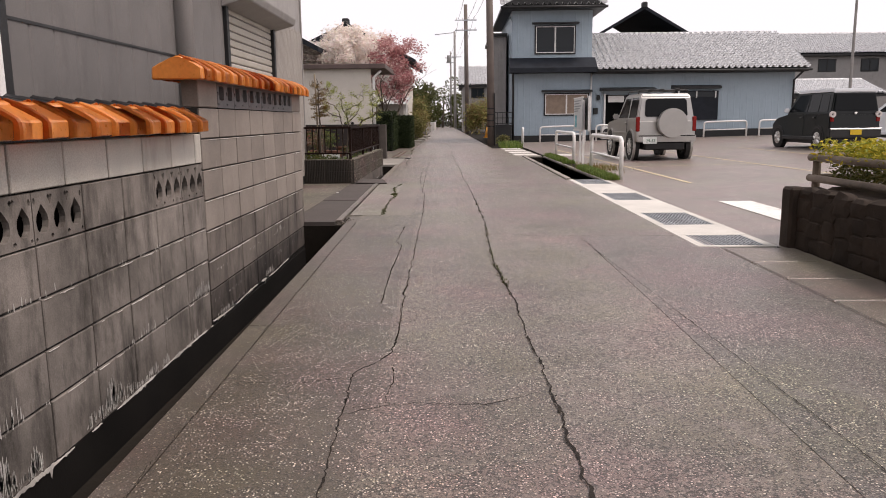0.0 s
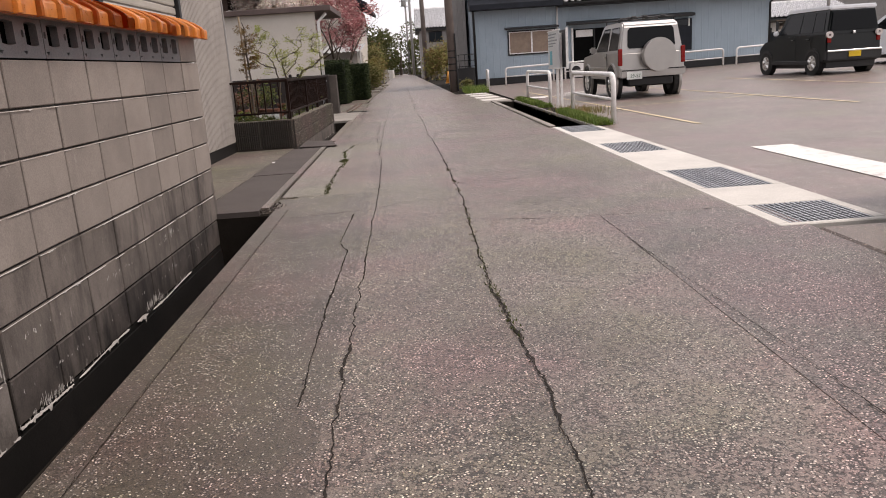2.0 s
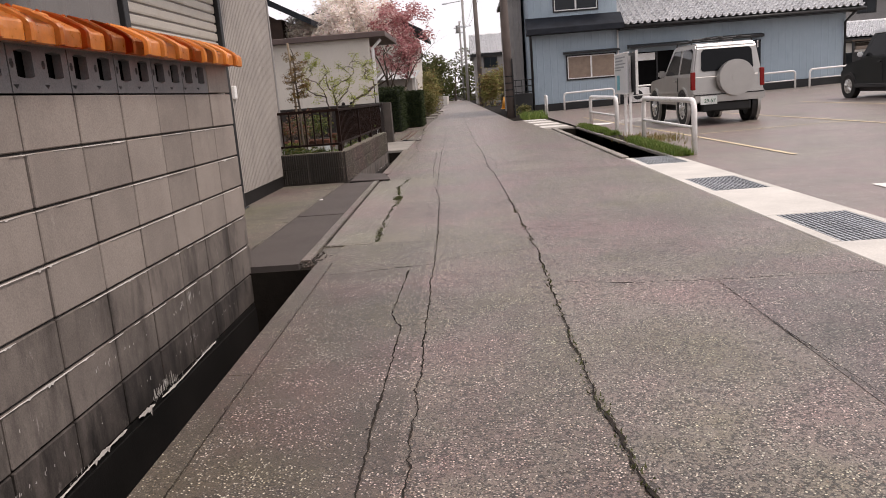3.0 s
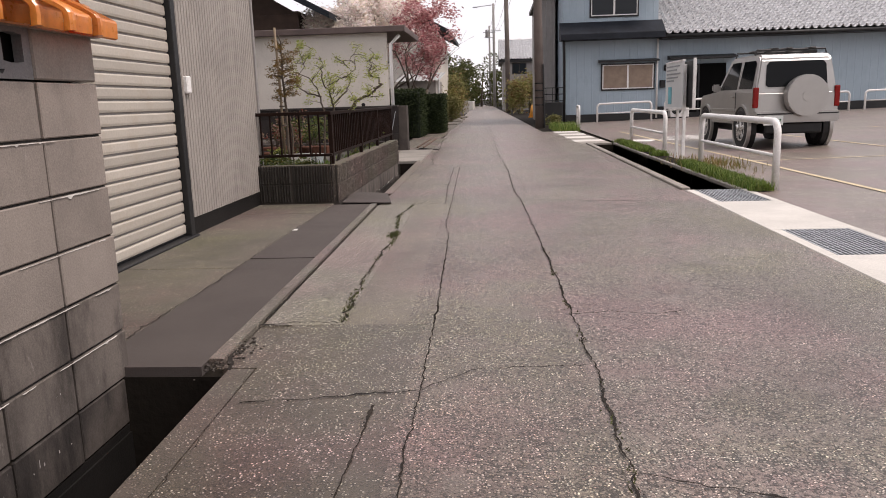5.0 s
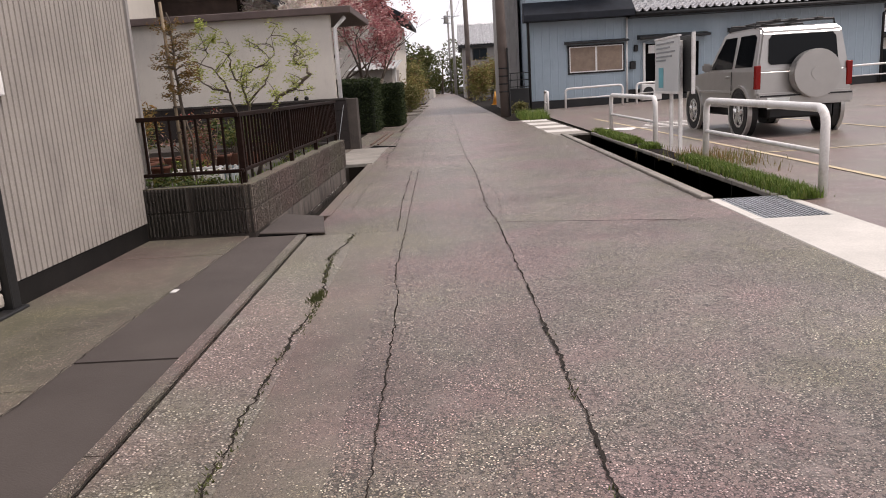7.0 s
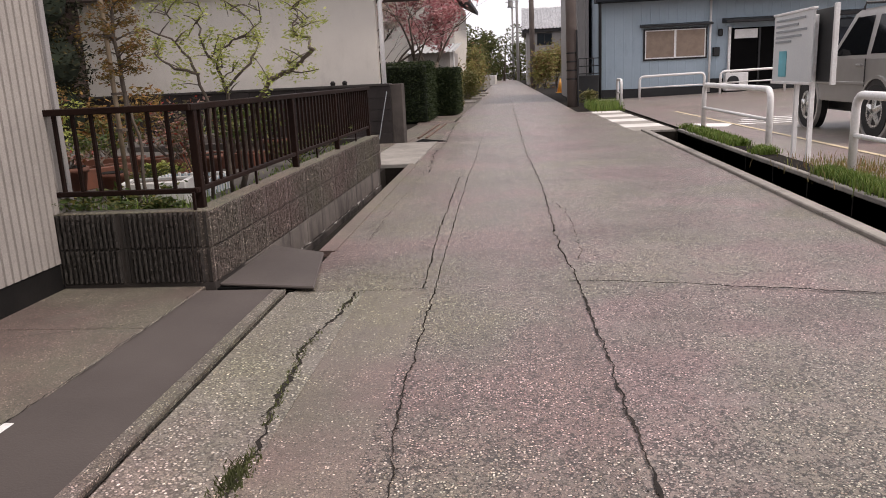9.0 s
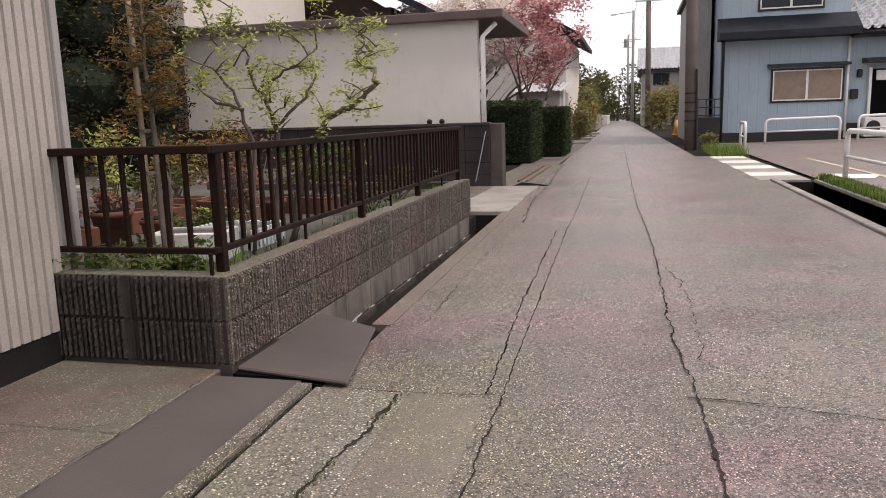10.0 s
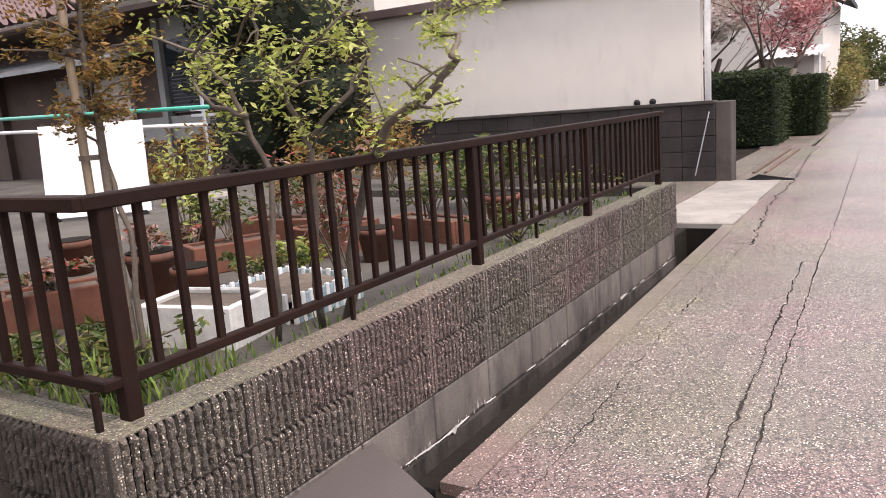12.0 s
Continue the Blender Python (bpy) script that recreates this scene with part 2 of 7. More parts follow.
m_roadpaint = mat("road_paint", (0.8, 0.78, 0.74), (0.66, 0.63, 0.6), 2, 130, 0.7, 0.4, dirt=(0.3, 0.27, 0.25))
m_linepaint = mat("ochre_line_paint", (0.66, 0.55, 0.36), (0.5, 0.41, 0.27), 2, 130, 0.7, 0.4, dirt=(0.25, 0.2, 0.17))
m_rust = mat("rusty_steel", (0.16, 0.1, 0.07), (0.09, 0.06, 0.045), 4, 70, 0.7, 0.3)
m_tin = mat("weathered_tin", (0.4, 0.4, 0.39), (0.3, 0.3, 0.29), 3, 60, 0.5, 0.1)
m_steel = mat("galvanised_steel", (0.5, 0.52, 0.54), (0.36, 0.38, 0.4), 3, 80, 0.45, 0.1, metal=0.5)
# near-black colour that stands in for shade inside holes and gaps
m_dark = mat("hole_shade_black", (0.006, 0.006, 0.006), (0.004, 0.004, 0.004), 3, 20, 0.95, 0, spec=0.05)
m_glass = glassy("dark_window_glass", (0.02, 0.024, 0.028))
m_pole = mat("pole_concrete", (0.16, 0.13, 0.115), (0.11, 0.09, 0.08), 2, 60, 0.8, 0.2)
m_farconc = mat("far_pole_concrete", (0.3, 0.285, 0.27), (0.22, 0.21, 0.2), 2, 60, 0.8, 0.2)
m_bark = mat("bark", (0.14, 0.11, 0.085), (0.07, 0.055, 0.043), 6, 60, 0.9, 0.9)
m_rock = streaked("dark_lava_stone", (0.06, 0.044, 0.034), (0.024, 0.018, 0.014), (0.03, 0.025, 0.021), 0.9, 1.0, down=False, lime=(0.16, 0.14, 0.12))

# ---- building helpers ----
def sk(x, y):
    """The lane leans a little to the left as it goes."""
    return x - 0.018 * (y - 6.0)


def box(bm, x0, x1, y0, y1, z0, z1):
    v = [bm.verts.new(p) for p in ((x0, y0, z0), (x1, y0, z0), (x1, y1, z0), (x0, y1, z0), (x0, y0, z1), (x1, y0, z1), (x1, y1, z1), (x0, y1, z1))]
    for f in ((0, 3, 2, 1), (4, 5, 6, 7), (0, 1, 5, 4), (1, 2, 6, 5), (2, 3, 7, 6), (3, 0, 4, 7)):
        bm.faces.new([v[i] for i in f])
    return v


def bevel(bm, w, seg=1):
    bmesh.ops.bevel(bm, geom=list(bm.edges), offset=w, segments=seg, affect="EDGES", clamp_overlap=True)
    return bm


def boxed(x0, x1, y0, y1, z0, z1, w=0.0, seg=1):
    bm = bmesh.new()
    box(bm, x0, x1, y0, y1, z0, z1)
    return bevel(bm, w, seg) if w else bm


def mesh_of(name, bm, material, smooth=False):
    bmesh.ops.recalc_face_normals(bm, faces=list(bm.faces))
    me = bpy.data.meshes.new(name)
    bm.to_mesh(me)
    bm.free()
    for m in material if isinstance(material, (list, tuple)) else [material]:
        me.materials.append(m)
    if smooth:
        for p in me.polygons:
            p.use_smooth = True
    return me


def part(name, bm, material, parent=None, label="", smooth=False):
    me = bm if isinstance(bm, bpy.types.Mesh) else mesh_of(name, bm, material, smooth)
    ob = new(name, me)
    ob.parent = parent
    if label:
        ob["label"] = label
    return ob


def thing(name, x=0.0, y=0.0, z=0.0, rz=0.0):
    ob = new(name)
    ob.matrix_world = pose(x, y, z, 0, 0, rz)
    ob.empty_display_size = 0.1
    return ob


def tube(bm, pts, rad, sides=8, cap=True):
    """A round bar along points; rad is one radius or one for each point."""
    pts = [Vector(p) for p in pts]
    rads = rad if isinstance(rad, (list, tuple)) else [rad] * len(pts)
    rings, ref = [], None
    for i, p in enumerate(pts):
        d = (pts[min(i + 1, len(pts) - 1)] - pts[max(i - 1, 0)]).normalized()
        if ref is None:
            ref = d.orthogonal().normalized()
        ref = (ref - d * ref.dot(d)).normalized()
        up = d.cross(ref)
        rings.append([bm.verts.new(p + (ref * math.cos(a) + up * math.sin(a)) * rads[i]) for a in (2 * math.pi * k / sides for k in range(sides))])
    for a, b in zip(rings, rings[1:]):
        for k in range(sides):
            bm.faces.new((a[k], a[(k + 1) % sides], b[(k + 1) % sides], b[k]))
    if cap:
        bm.faces.new(rings[0][::-1])
        bm.faces.new(rings[-1])
    return bm


def disc(bm, c, axis, r0, r1, half, sides=24):
    """A ring or drum round c along an axis, from inner radius r0 to outer r1."""
    c, axis = Vector(c), Vector(axis).normalized()
    u = axis.orthogonal().normalized()
    w = axis.cross(u)
    loops = []
    for r, s in ((r0, -half), (r1, -half), (r1, half), (r0, half)):
        loops.append([bm.verts.new(c + axis * s + (u * math.cos(2 * math.pi * k / sides) + w * math.sin(2 * math.pi * k / sides)) * max(r, 1e-4)) for k in range(sides)])
    for a, b in zip(loops, loops[1:] + loops[:1]):
        for k in range(sides):
            bm.faces.new((a[k], a[(k + 1) % sides], b[(k + 1) % sides], b[k]))
    return bm


def prism(bm, poly, axis, a, b):
    """A flat outline pushed along an axis: for axis 'x' the outline is (y, z), for 'y' (x, z), for 'z' (x, y)."""
    def at(p, s):
        return {"x": (s, p[0], p[1]), "y": (p[0], s, p[1]), "z": (p[0], p[1], s)}[axis]
    lo, hi = [bm.verts.new(at(p, a)) for p in poly], [bm.verts.new(at(p, b)) for p in poly]
    bm.faces.new(lo[::-1])
    bm.faces.new(hi)
    for i in range(len(poly)):
        j = (i + 1) % len(poly)
        bm.faces.new((lo[i], lo[j], hi[j], hi[i]))
    return bm


def sheet(bm, xs, zs, fn):
    """A grid of faces; fn gives the place for each pair."""
    g = [[bm.verts.new(fn(x, z)) for z in zs] for x in xs]
    for i in range(len(xs) - 1):
        for j in range(len(zs) - 1):
            bm.faces.new((g[i][j], g[i + 1][j], g[i + 1][j + 1], g[i][j + 1]))
    return bm


def steps(a, b, d):
    k = max(1, round(abs(b - a) / d))
    return [a + (b - a) * i / k for i in range(k + 1)]


def lot_z(x):
    return 0.02 * max(x - 4.0, 0.0)


# ---- ground with its drains ----
TRENCH = [(-1.27, -0.79, -9.0, 7.42, -0.5), (-1.40, -1.12, 13.25, 17.95, -0.42), (2.45, 2.96, 13.0, 21.8, -0.3)]
gx = sorted({-600.0, -60.0, -12.0, -3.0, 6.0, 20.0, 80.0, 600.0, *[t[0] for t in TRENCH], *[t[1] for t in TRENCH]})
gy = sorted({-300.0, -40.0, 30.0, 60.0, 120.0, 900.0, *[t[2] for t in TRENCH], *[t[3] for t in TRENCH]})
bm = bmesh.new()


def depth_at(x, y):
    for x0, x1, y0, y1, z in TRENCH:
        if x0 < x < x1 and y0 < y < y1:
            return z
    return -0.03


cell = {}
for i in range(len(gx) - 1):
    for j in range(len(gy) - 1):
        z = depth_at((gx[i] + gx[i + 1]) / 2, (gy[j] + gy[j + 1]) / 2)
        cell[i, j] = z
        bm.faces.new([bm.verts.new(p) for p in ((gx[i], gy[j], z), (gx[i + 1], gy[j], z), (gx[i + 1], gy[j + 1], z), (gx[i], gy[j + 1], z))])
for (i, j), z in list(cell.items()):
    for di, dj, a, b in ((1, 0, (1, 0), (1, 1)), (0, 1, (0, 1), (1, 1))):
        z2 = cell.get((i + di, j + dj), z)
        if z2 != z:
            p, q = (gx[i + a[0]], gy[j + a[1]]), (gx[i + b[0]], gy[j + b[1]])
            bm.faces.new([bm.verts.new(v) for v in ((*p, z), (*q, z), (*q, z2), (*p, z2))])
bmesh.ops.remove_doubles(bm, verts=list(bm.verts), dist=0.0005)
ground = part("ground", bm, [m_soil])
tagged(ground, "bare soil under the lane, darkened for shade in the open drains", "ground", kind="structure")


def lane_piece(name, x0, x1, y0, y1, material, parent, z=0.0, lean=(1, 1), label="", deep=0.05):
    """A stretch of paving whose long edges follow the lane."""
    ys = steps(y0, y1, 2.0)
    bm = bmesh.new()
    top = [[bm.verts.new((sk(x, y) if ln else x, y, z)) for y in ys] for x, ln in ((x0, lean[0]), (x1, lean[1]))]
    low = [[bm.verts.new((v.co.x, v.co.y, z - deep)) for v in row] for row in top]
    for i in range(len(ys) - 1):
        bm.faces.new((top[0][i], top[1][i], top[1][i + 1], top[0][i + 1]))
        bm.faces.new((top[0][i], top[0][i + 1], low[0][i + 1], low[0][i]))
        bm.faces.new((top[1][i], low[1][i], low[1][i + 1], top[1][i + 1]))
    bm.faces.new((top[0][0], low[0][0], low[1][0], top[1][0]))
    bm.faces.new((top[0][-1], top[1][-1], low[1][-1], low[0][-1]))
    return part(name, bm, material, parent, label)


road = thing("road")
tagged(road, "narrow lane of worn pinkish asphalt with long cracks", "road", kind="structure")
lane_piece("paving", -0.674, -0.03, -9, 8.03, m_road_l, road, 0.0025, (1, 1), "smooth old asphalt strip")
lane_piece("paving", -0.83, -0.674, 7.46, 8.03, m_road_l, road, -0.006, (1, 1), "broken asphalt edge")
lane_piece("paving", -0.42, -0.11, 8.03, 12.33, m_road_m, road, 0.0, (1, 1), "smooth old asphalt strip")
lane_piece("paving", -0.82, -0.42, 8.03, 12.33, m_slabc, road, 0.004, (1, 1), "pale pebbled concrete patch")
lane_piece("paving", -0.80, -0.11, 12.33, 140, m_road, road, 0.0, (1, 1), "pebbly worn asphalt")
lane_piece("paving", -0.11, 0.66, -9, 140, m_road, road, 0.001, (1, 1), "pebbly worn asphalt")
lane_piece("paving", 0.66, 2.40, 6.32, 28.5, m_road_r, road, 0.0, (1, 0), "coarse pinkish asphalt")
lane_piece("paving", 0.66, 2.20, 28.5, 140, m_road_r, road, 0.0, (1, 1), "coarse pinkish asphalt")
lane_piece("paving", 0.66, 1.52, -9, 6.32, m_road_r, road, 0.0, (1, 0), "coarse pinkish asphalt")
lane_piece("paving", 1.52, 2.56, -9, 6.32, m_road_g, road, 0.002, (0, 0), "grey asphalt patch")

# kerbs along the drains
kerb = thing("kerb")
tagged(kerb, "stained concrete lip along the open drain", "kerb", kind="structure")
for y0, y1 in zip(steps(-9, 7.42, 2.0), steps(-9, 7.42, 2.0)[1:]):
    lane_piece("kerb_stone", -0.785, -0.677, y0 + 0.003, y1 - 0.003, m_kerb_top, kerb, 0.006, deep=0.5)
for y0, y1 in zip(steps(13.25, 17.95, 1.6), steps(13.25, 17.95, 1.6)[1:]):
    lane_piece("kerb_stone", -0.885, -0.78, y0 + 0.002, y1 - 0.002, m_road_m, kerb, 0.008, deep=0.42)

# covered drain and apron before the garage
cover = thing("drain_cover")
tagged(cover, "dark smooth concrete cover over the drain", "drain cover", kind="structure")
for y0, y1, z in ((7.42, 9.6, 0.012), (9.6, 11.0, 0.016), (11.0, 12.38, 0.009)):
    lane_piece("cover_slab", -1.43, -0.905, y0 + 0.005, y1 - 0.005, m_conc_d, cover, z, (0, 1), deep=0.12)
for y0, y1 in zip(steps(7.5, 12.33, 1.2), steps(7.5, 12.33, 1.2)[1:]):
    lane_piece("cover_lip", -0.9, -0.838, y0 + 0.003, y1 - 0.003, m_lip, cover, 0.02, deep=0.1, label="rough concrete lip of the cover")
# solid black box painted in as the shade below the tilted slab
part("void", boxed(-1.35, -1.0, 12.4, 13.2, -0.05, 0.011), m_dark, cover, "black filler for the shade under the tilted slab")
bm = bmesh.new()
prism(bm, [(-1.352, 12.44), (-0.8, 12.335), (-0.95, 13.13), (-1.352, 13.37)], "z", 0.012, 0.03)
part("cover_slab", bevel(bm, 0.006), m_conc_d, cover)
apron = thing("pavement")
tagged(apron, "old stained concrete apron before the garage shutter", "pavement", kind="structure")
for y0, y1, m in ((7.5, 9.3, m_apron), (9.3, 11.75, m_apron), (11.75, 12.55, m_apron)):
    part("slab", boxed(-2.3, -1.432, y0 + 0.003, y1 - 0.003, -0.06, 0.014, 0.006), m, apron)

# small concrete bridge past the garden and the paving beyond
bridge = thing("concrete_bridge")
tagged(bridge, "pale worn concrete slab bridging the drain", "drain cover", kind="structure")
part("slab", boxed(-1.75, -1.03, 17.96, 19.3, -0.1, 0.02, 0.01), m_conc, bridge)
part("slab", boxed(-1.75, -1.06, 19.31, 21.1, -0.1, 0.015, 0.01), m_conc, bridge)
part("slab", boxed(-1.6, -1.06, 21.12, 26.3, -0.1, 0.005, 0.01), m_apron, bridge)
part("slab", boxed(-2.1, -1.25, 26.4, 42.0, -0.1, 0.005, 0.01), m_apron, bridge)

# parking lot
bm = bmesh.new()
sheet(bm, [3.06, 4.0, 10, 20, 34], [-4, 5.8, 20, 36, 46], lambda x, y: (x, y, lot_z(x) + 0.001))
sheet(bm, [3.06, 34], [0, 1], lambda x, k: (x, -4, lot_z(x) - 0.06 * k))
lot = part("parking_lot", bm, m_lot)
tagged(lot, "reddish grey asphalt parking lot with painted lines", "parking lot", kind="structure")

# ---- block wall with orange coping ----
CH, BW, WX = 0.2, 0.396, -1.26      # course height, block length, wall face
Y_STEP, Y_END = 4.30, 7.47
block_wall = thing("block_wall")
tagged(block_wall, "weathered grey concrete block wall with lime streaks", "wall", kind="structure")
part("footing", boxed(WX - 0.17, WX + 0.005, -9, Y_END, -0.5, -0.27), m_wet_shade, block_wall, "wet concrete footing coloured near black for the drain's shade")
part("footing", boxed(WX - 0.11, WX - 0.003, Y_STEP, Y_END - 0.003, -0.275, -0.236), m_wet_shade, block_wall)
part("core", boxed(WX - 0.105, WX - 0.013, Y_STEP, Y_END - 0.004, -0.28, 1.165), m_mortar, block_wall)
part("core", boxed(WX - 0.105, WX - 0.013, -9, Y_STEP, -0.28, 0.60), m_mortar, block_wall)
part("core", boxed(WX - 0.105, WX - 0.013, -9, Y_STEP, 0.815, 1.0), m_mortar, block_wall)
block_mesh = {}


def block(y0, y1, z0, z1, material, name="block", proud=0.0):
    key = (round(y1 - y0, 3), round(z1 - z0, 3), material.name)
    if key not in block_mesh:
        block_mesh[key] = mesh_of("block", boxed(-0.11, 0, 0.0062, y1 - y0 - 0.0062, 0.0045, z1 - z0 - 0.0045, 0.004), material)
    ob = part(name, block_mesh[key], material, block_wall)
    ob.location = (WX + proud, y0, z0)
    return ob


def pierced(bm, w, h, holes, x0, x1):
    """A slab w long and h high, with shaped holes through it."""
    loops = [[(0.004, 0.004), (w - 0.004, 0.004), (w - 0.004, h - 0.004), (0.004, h - 0.004)]] + holes
    edges = []
    for lp in loops:
        vs = [bm.verts.new((x1, *p)) for p in lp]
        edges += [bm.edges.new((vs[i], vs[(i + 1) % len(vs)])) for i in range(len(vs))]
    faces = [f for f in bmesh.ops.triangle_fill(bm, use_beauty=True, use_dissolve=False, edges=edges, normal=(1, 0, 0))["geom"] if isinstance(f, bmesh.types.BMFace)]
    out = bmesh.ops.extrude_face_region(bm, geom=faces)
    bmesh.ops.translate(bm, verts=[v for v in out["geom"] if isinstance(v, bmesh.types.BMVert)], vec=(x0 - x1, 0, 0))
    return bm


def ring(cy, cz, ry, rz, k=8, point=False):
    pts = [(cy + ry * math.cos(2 * math.pi * i / k), cz + rz * math.sin(2 * math.pi * i / k)) for i in range(k)]
    if point:
        pts[k // 4] = (cy, cz + rz * 1.35)
    return pts


def square(cy, cz, ry, rz):
    q = 0.25
    return [(cy - ry, cz - rz), (cy - ry * q, cz - rz * 1.12), (cy + ry * q, cz - rz * 1.12), (cy + ry, cz - rz), (cy + ry, cz + rz), (cy + ry * q, cz + rz * 1.12), (cy - ry * q, cz + rz * 1.12), (cy - ry, cz + rz)]


rng = random.Random(3)
# tall stretch: stacked courses, a pierced course on top
top = 1.167
ys = [Y_STEP + 0.004] + [4.695 + BW * i for i in range(7)] + [Y_END]
for c in range(7):
    z1 = top - CH * c
    for a, b in zip(ys, ys[1:]):
        block(a, b, z1 - CH, z1, m_block if c < 4 else m_block_mid if c < 6 else m_block_damp, proud=rng.uniform(-0.002, 0.003))
holes_a = []
for k in range(2):
    o = k * BW / 2
    holes_a += [square(o + BW / 4, 0.105, 0.054, 0.044), ring(o + 0.022, 0.105, 0.013, 0.018, 6)]
    holes_a += [[(o + 0.008, 0.034), (o + 0.03, 0.018), (o + 0.046, 0.034)], [(o + 0.008, 0.176), (o + 0.046, 0.178), (o + 0.03, 0.192)]]
pierced_a = mesh_of("pierced_block", pierced(bmesh.new(), BW, 0.2185, holes_a, -0.035, 0.0), m_block_blue)
for i in range(6):
    ob = part("pierced_block", pierced_a, m_block_blue, block_wall, "pierced grey ornamental block")
    ob.location = (WX - 0.002, 4.695 + BW * i, top)
part("block", boxed(WX - 0.11, WX, Y_STEP + 0.004, 4.69, top + 0.004, top + 0.2135, 0.006), m_block, block_wall)
part("block", boxed(WX - 0.11, WX, 4.70 + BW * 6, Y_END, top + 0.004, top + 0.2135, 0.006), m_block, block_wall)
# black sheet added behind the pierced course to paint its holes' shade
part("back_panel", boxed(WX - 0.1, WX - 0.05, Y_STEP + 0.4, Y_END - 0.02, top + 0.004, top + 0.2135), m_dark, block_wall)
# low stretch: pale top course, a course with pierced pairs, stained courses
low_rows = [(0.815, 1.005, m_block_pale), (0.605, 0.815, m_block_old), (0.395, 0.605, m_block_old), (0.185, 0.395, m_block_old), (-0.025, 0.185, m_block_old), (-0.28, -0.025, m_block_old)]
holes_b = []
for k in range(3):
    cy = BW * (k + 0.5) / 3
    holes_b.append(ring(cy, 0.088, 0.045, 0.052, 12, True))
for k in (1, 2):
    cy = BW * k / 3
    holes_b += [[(cy - 0.02, 0.184), (cy, 0.15), (cy + 0.02, 0.184), (cy + 0.009, 0.194), (cy, 0.185), (cy - 0.009, 0.194)], ring(cy, 0.024, 0.013, 0.011, 5)]
for cy in (0.018, BW - 0.018):
    holes_b += [ring(cy, 0.172, 0.009, 0.014, 6), ring(cy, 0.022, 0.009, 0.009, 5)]
# added black sheet: shade for the low wall's pierced holes
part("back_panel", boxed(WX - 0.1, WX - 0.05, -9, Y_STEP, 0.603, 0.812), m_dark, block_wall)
pierced_b = mesh_of("pierced_block", pierced(bmesh.new(), BW, 0.21, holes_b, -0.026, 0.0), m_block_old)
ystart = Y_STEP - 0.006
for r, (z0, z1, m) in enumerate(low_rows):
    for i in range(24):
        b = ystart - BW * i - (0.13 if r == 0 else 0.0)
        a = b - BW
        if r == 0 and i == 0:
            block(b, ystart, z0, z1, m)
        if r == 1 and i in (0, 1, 4, 5, 8, 9, 12, 13):
            ob = part("pierced_block", pierced_b, m_block_old, block_wall, "pierced stained ornamental block")
            ob.location = (WX - 0.002, a, z0)
        else:
            block(a, b, z0, z1, m, proud=rng.uniform(-0.002, 0.003))
# lime that has run out along the foot of the wall
def lime_line(x, y0, y1, z_at, amp, gap, seed, parent):
    r = random.Random(seed)
    bm, prev, y = bmesh.new(), None, y0
    while y < y1:
        w = amp * max(0.0, noise.noise((y * 7.0, seed, 0)) + 0.25 + 0.9 * noise.noise((y * 1.7, seed, 5)) - gap)
        hi, lo = z_at(y) + w * r.uniform(0.3, 0.9), z_at(y) - w * r.uniform(0.3, 1.0) - (w * 2.2 if r.random() < 0.05 else 0)
        if w > 0.0008:
            pair = [bm.verts.new((x, y, hi)), bm.verts.new((x + 0.003, y, lo))]
            if prev:
                bm.faces.new((prev[0], prev[1], pair[1], pair[0]))
            prev = pair
        else:
            prev = None
        y += 0.012
    return part("lime_crust", bm, m_lime, parent, "white lime crust")


lime_line(WX + 0.008, -1.0, 4.28, lambda y: -0.265 + 0.01 * math.sin(y * 2), 0.022, -0.05, 4, block_wall)
lime_line(WX + 0.006, 4.3, 6.6, lambda y: -0.238 + 0.008 * math.sin(y * 5), 0.02, 0.0, 5, block_wall)

for k in range(1, 6):
    lime_line(WX + 0.002, 4.32, 7.4, lambda y, k=k: top - CH * k - 0.007, 0.0032, -0.2, 20 + k, block_wall)
for z in (0.39, 0.18, -0.03):
    lime_line(WX + 0.002, -1.0, 4.25, lambda y, z=z: z - 0.003, 0.004, 0.15, 30 + int(z * 100), block_wall)

def lime_drips(x, y0, y1, z0, reach, count, seed, parent):
    """Thin white runs that stand up from a joint in uneven bunches."""
    r = random.Random(seed)
    bm = bmesh.new()
    while count:
        y = r.uniform(y0, y1)
        f = noise.noise((y * 2.3, seed, 1.0)) + 0.5 * noise.noise((y * 9.0, seed, 2.0)) + 0.25
        if r.random() > f:
            continue
        count -= 1
        h, w, z = reach * f * r.uniform(0.15, 1.0), r.uniform(0.0015, 0.0045), z0 + r.uniform(0, reach * 0.5 * f)
        v = [bm.verts.new((x, y + dy, zz)) for dy, zz in ((-w, z), (w, z + r.uniform(-0.01, 0.01)), (w * r.uniform(0.2, 1), z + h), (-w * r.uniform(0.1, 0.8), z + h * r.uniform(0.8, 1)))]
        bm.faces.new(v)
    return part("lime_crust", bm, m_lime, parent, "white lime runs")


lime_drips(WX + 0.0045, -1.0, 4.28, -0.262, 0.15, 900, 51, block_wall)
lime_drips(WX + 0.0045, 4.3, 6.6, -0.24, 0.07, 160, 52, block_wall)
lime_drips(WX + 0.0045, -1.0, 4.28, -0.03, 0.11, 220, 53, block_wall)
lime_drips(WX + 0.0045, -1.0, 4.28, 0.39, 0.08, 110, 54, block_wall)
for k, z in ((56, -0.033), (57, 0.167)):
    lime_drips(WX + 0.0045, 4.35, 7.0, z - 0.09, 0.06, 40, k, block_wall)

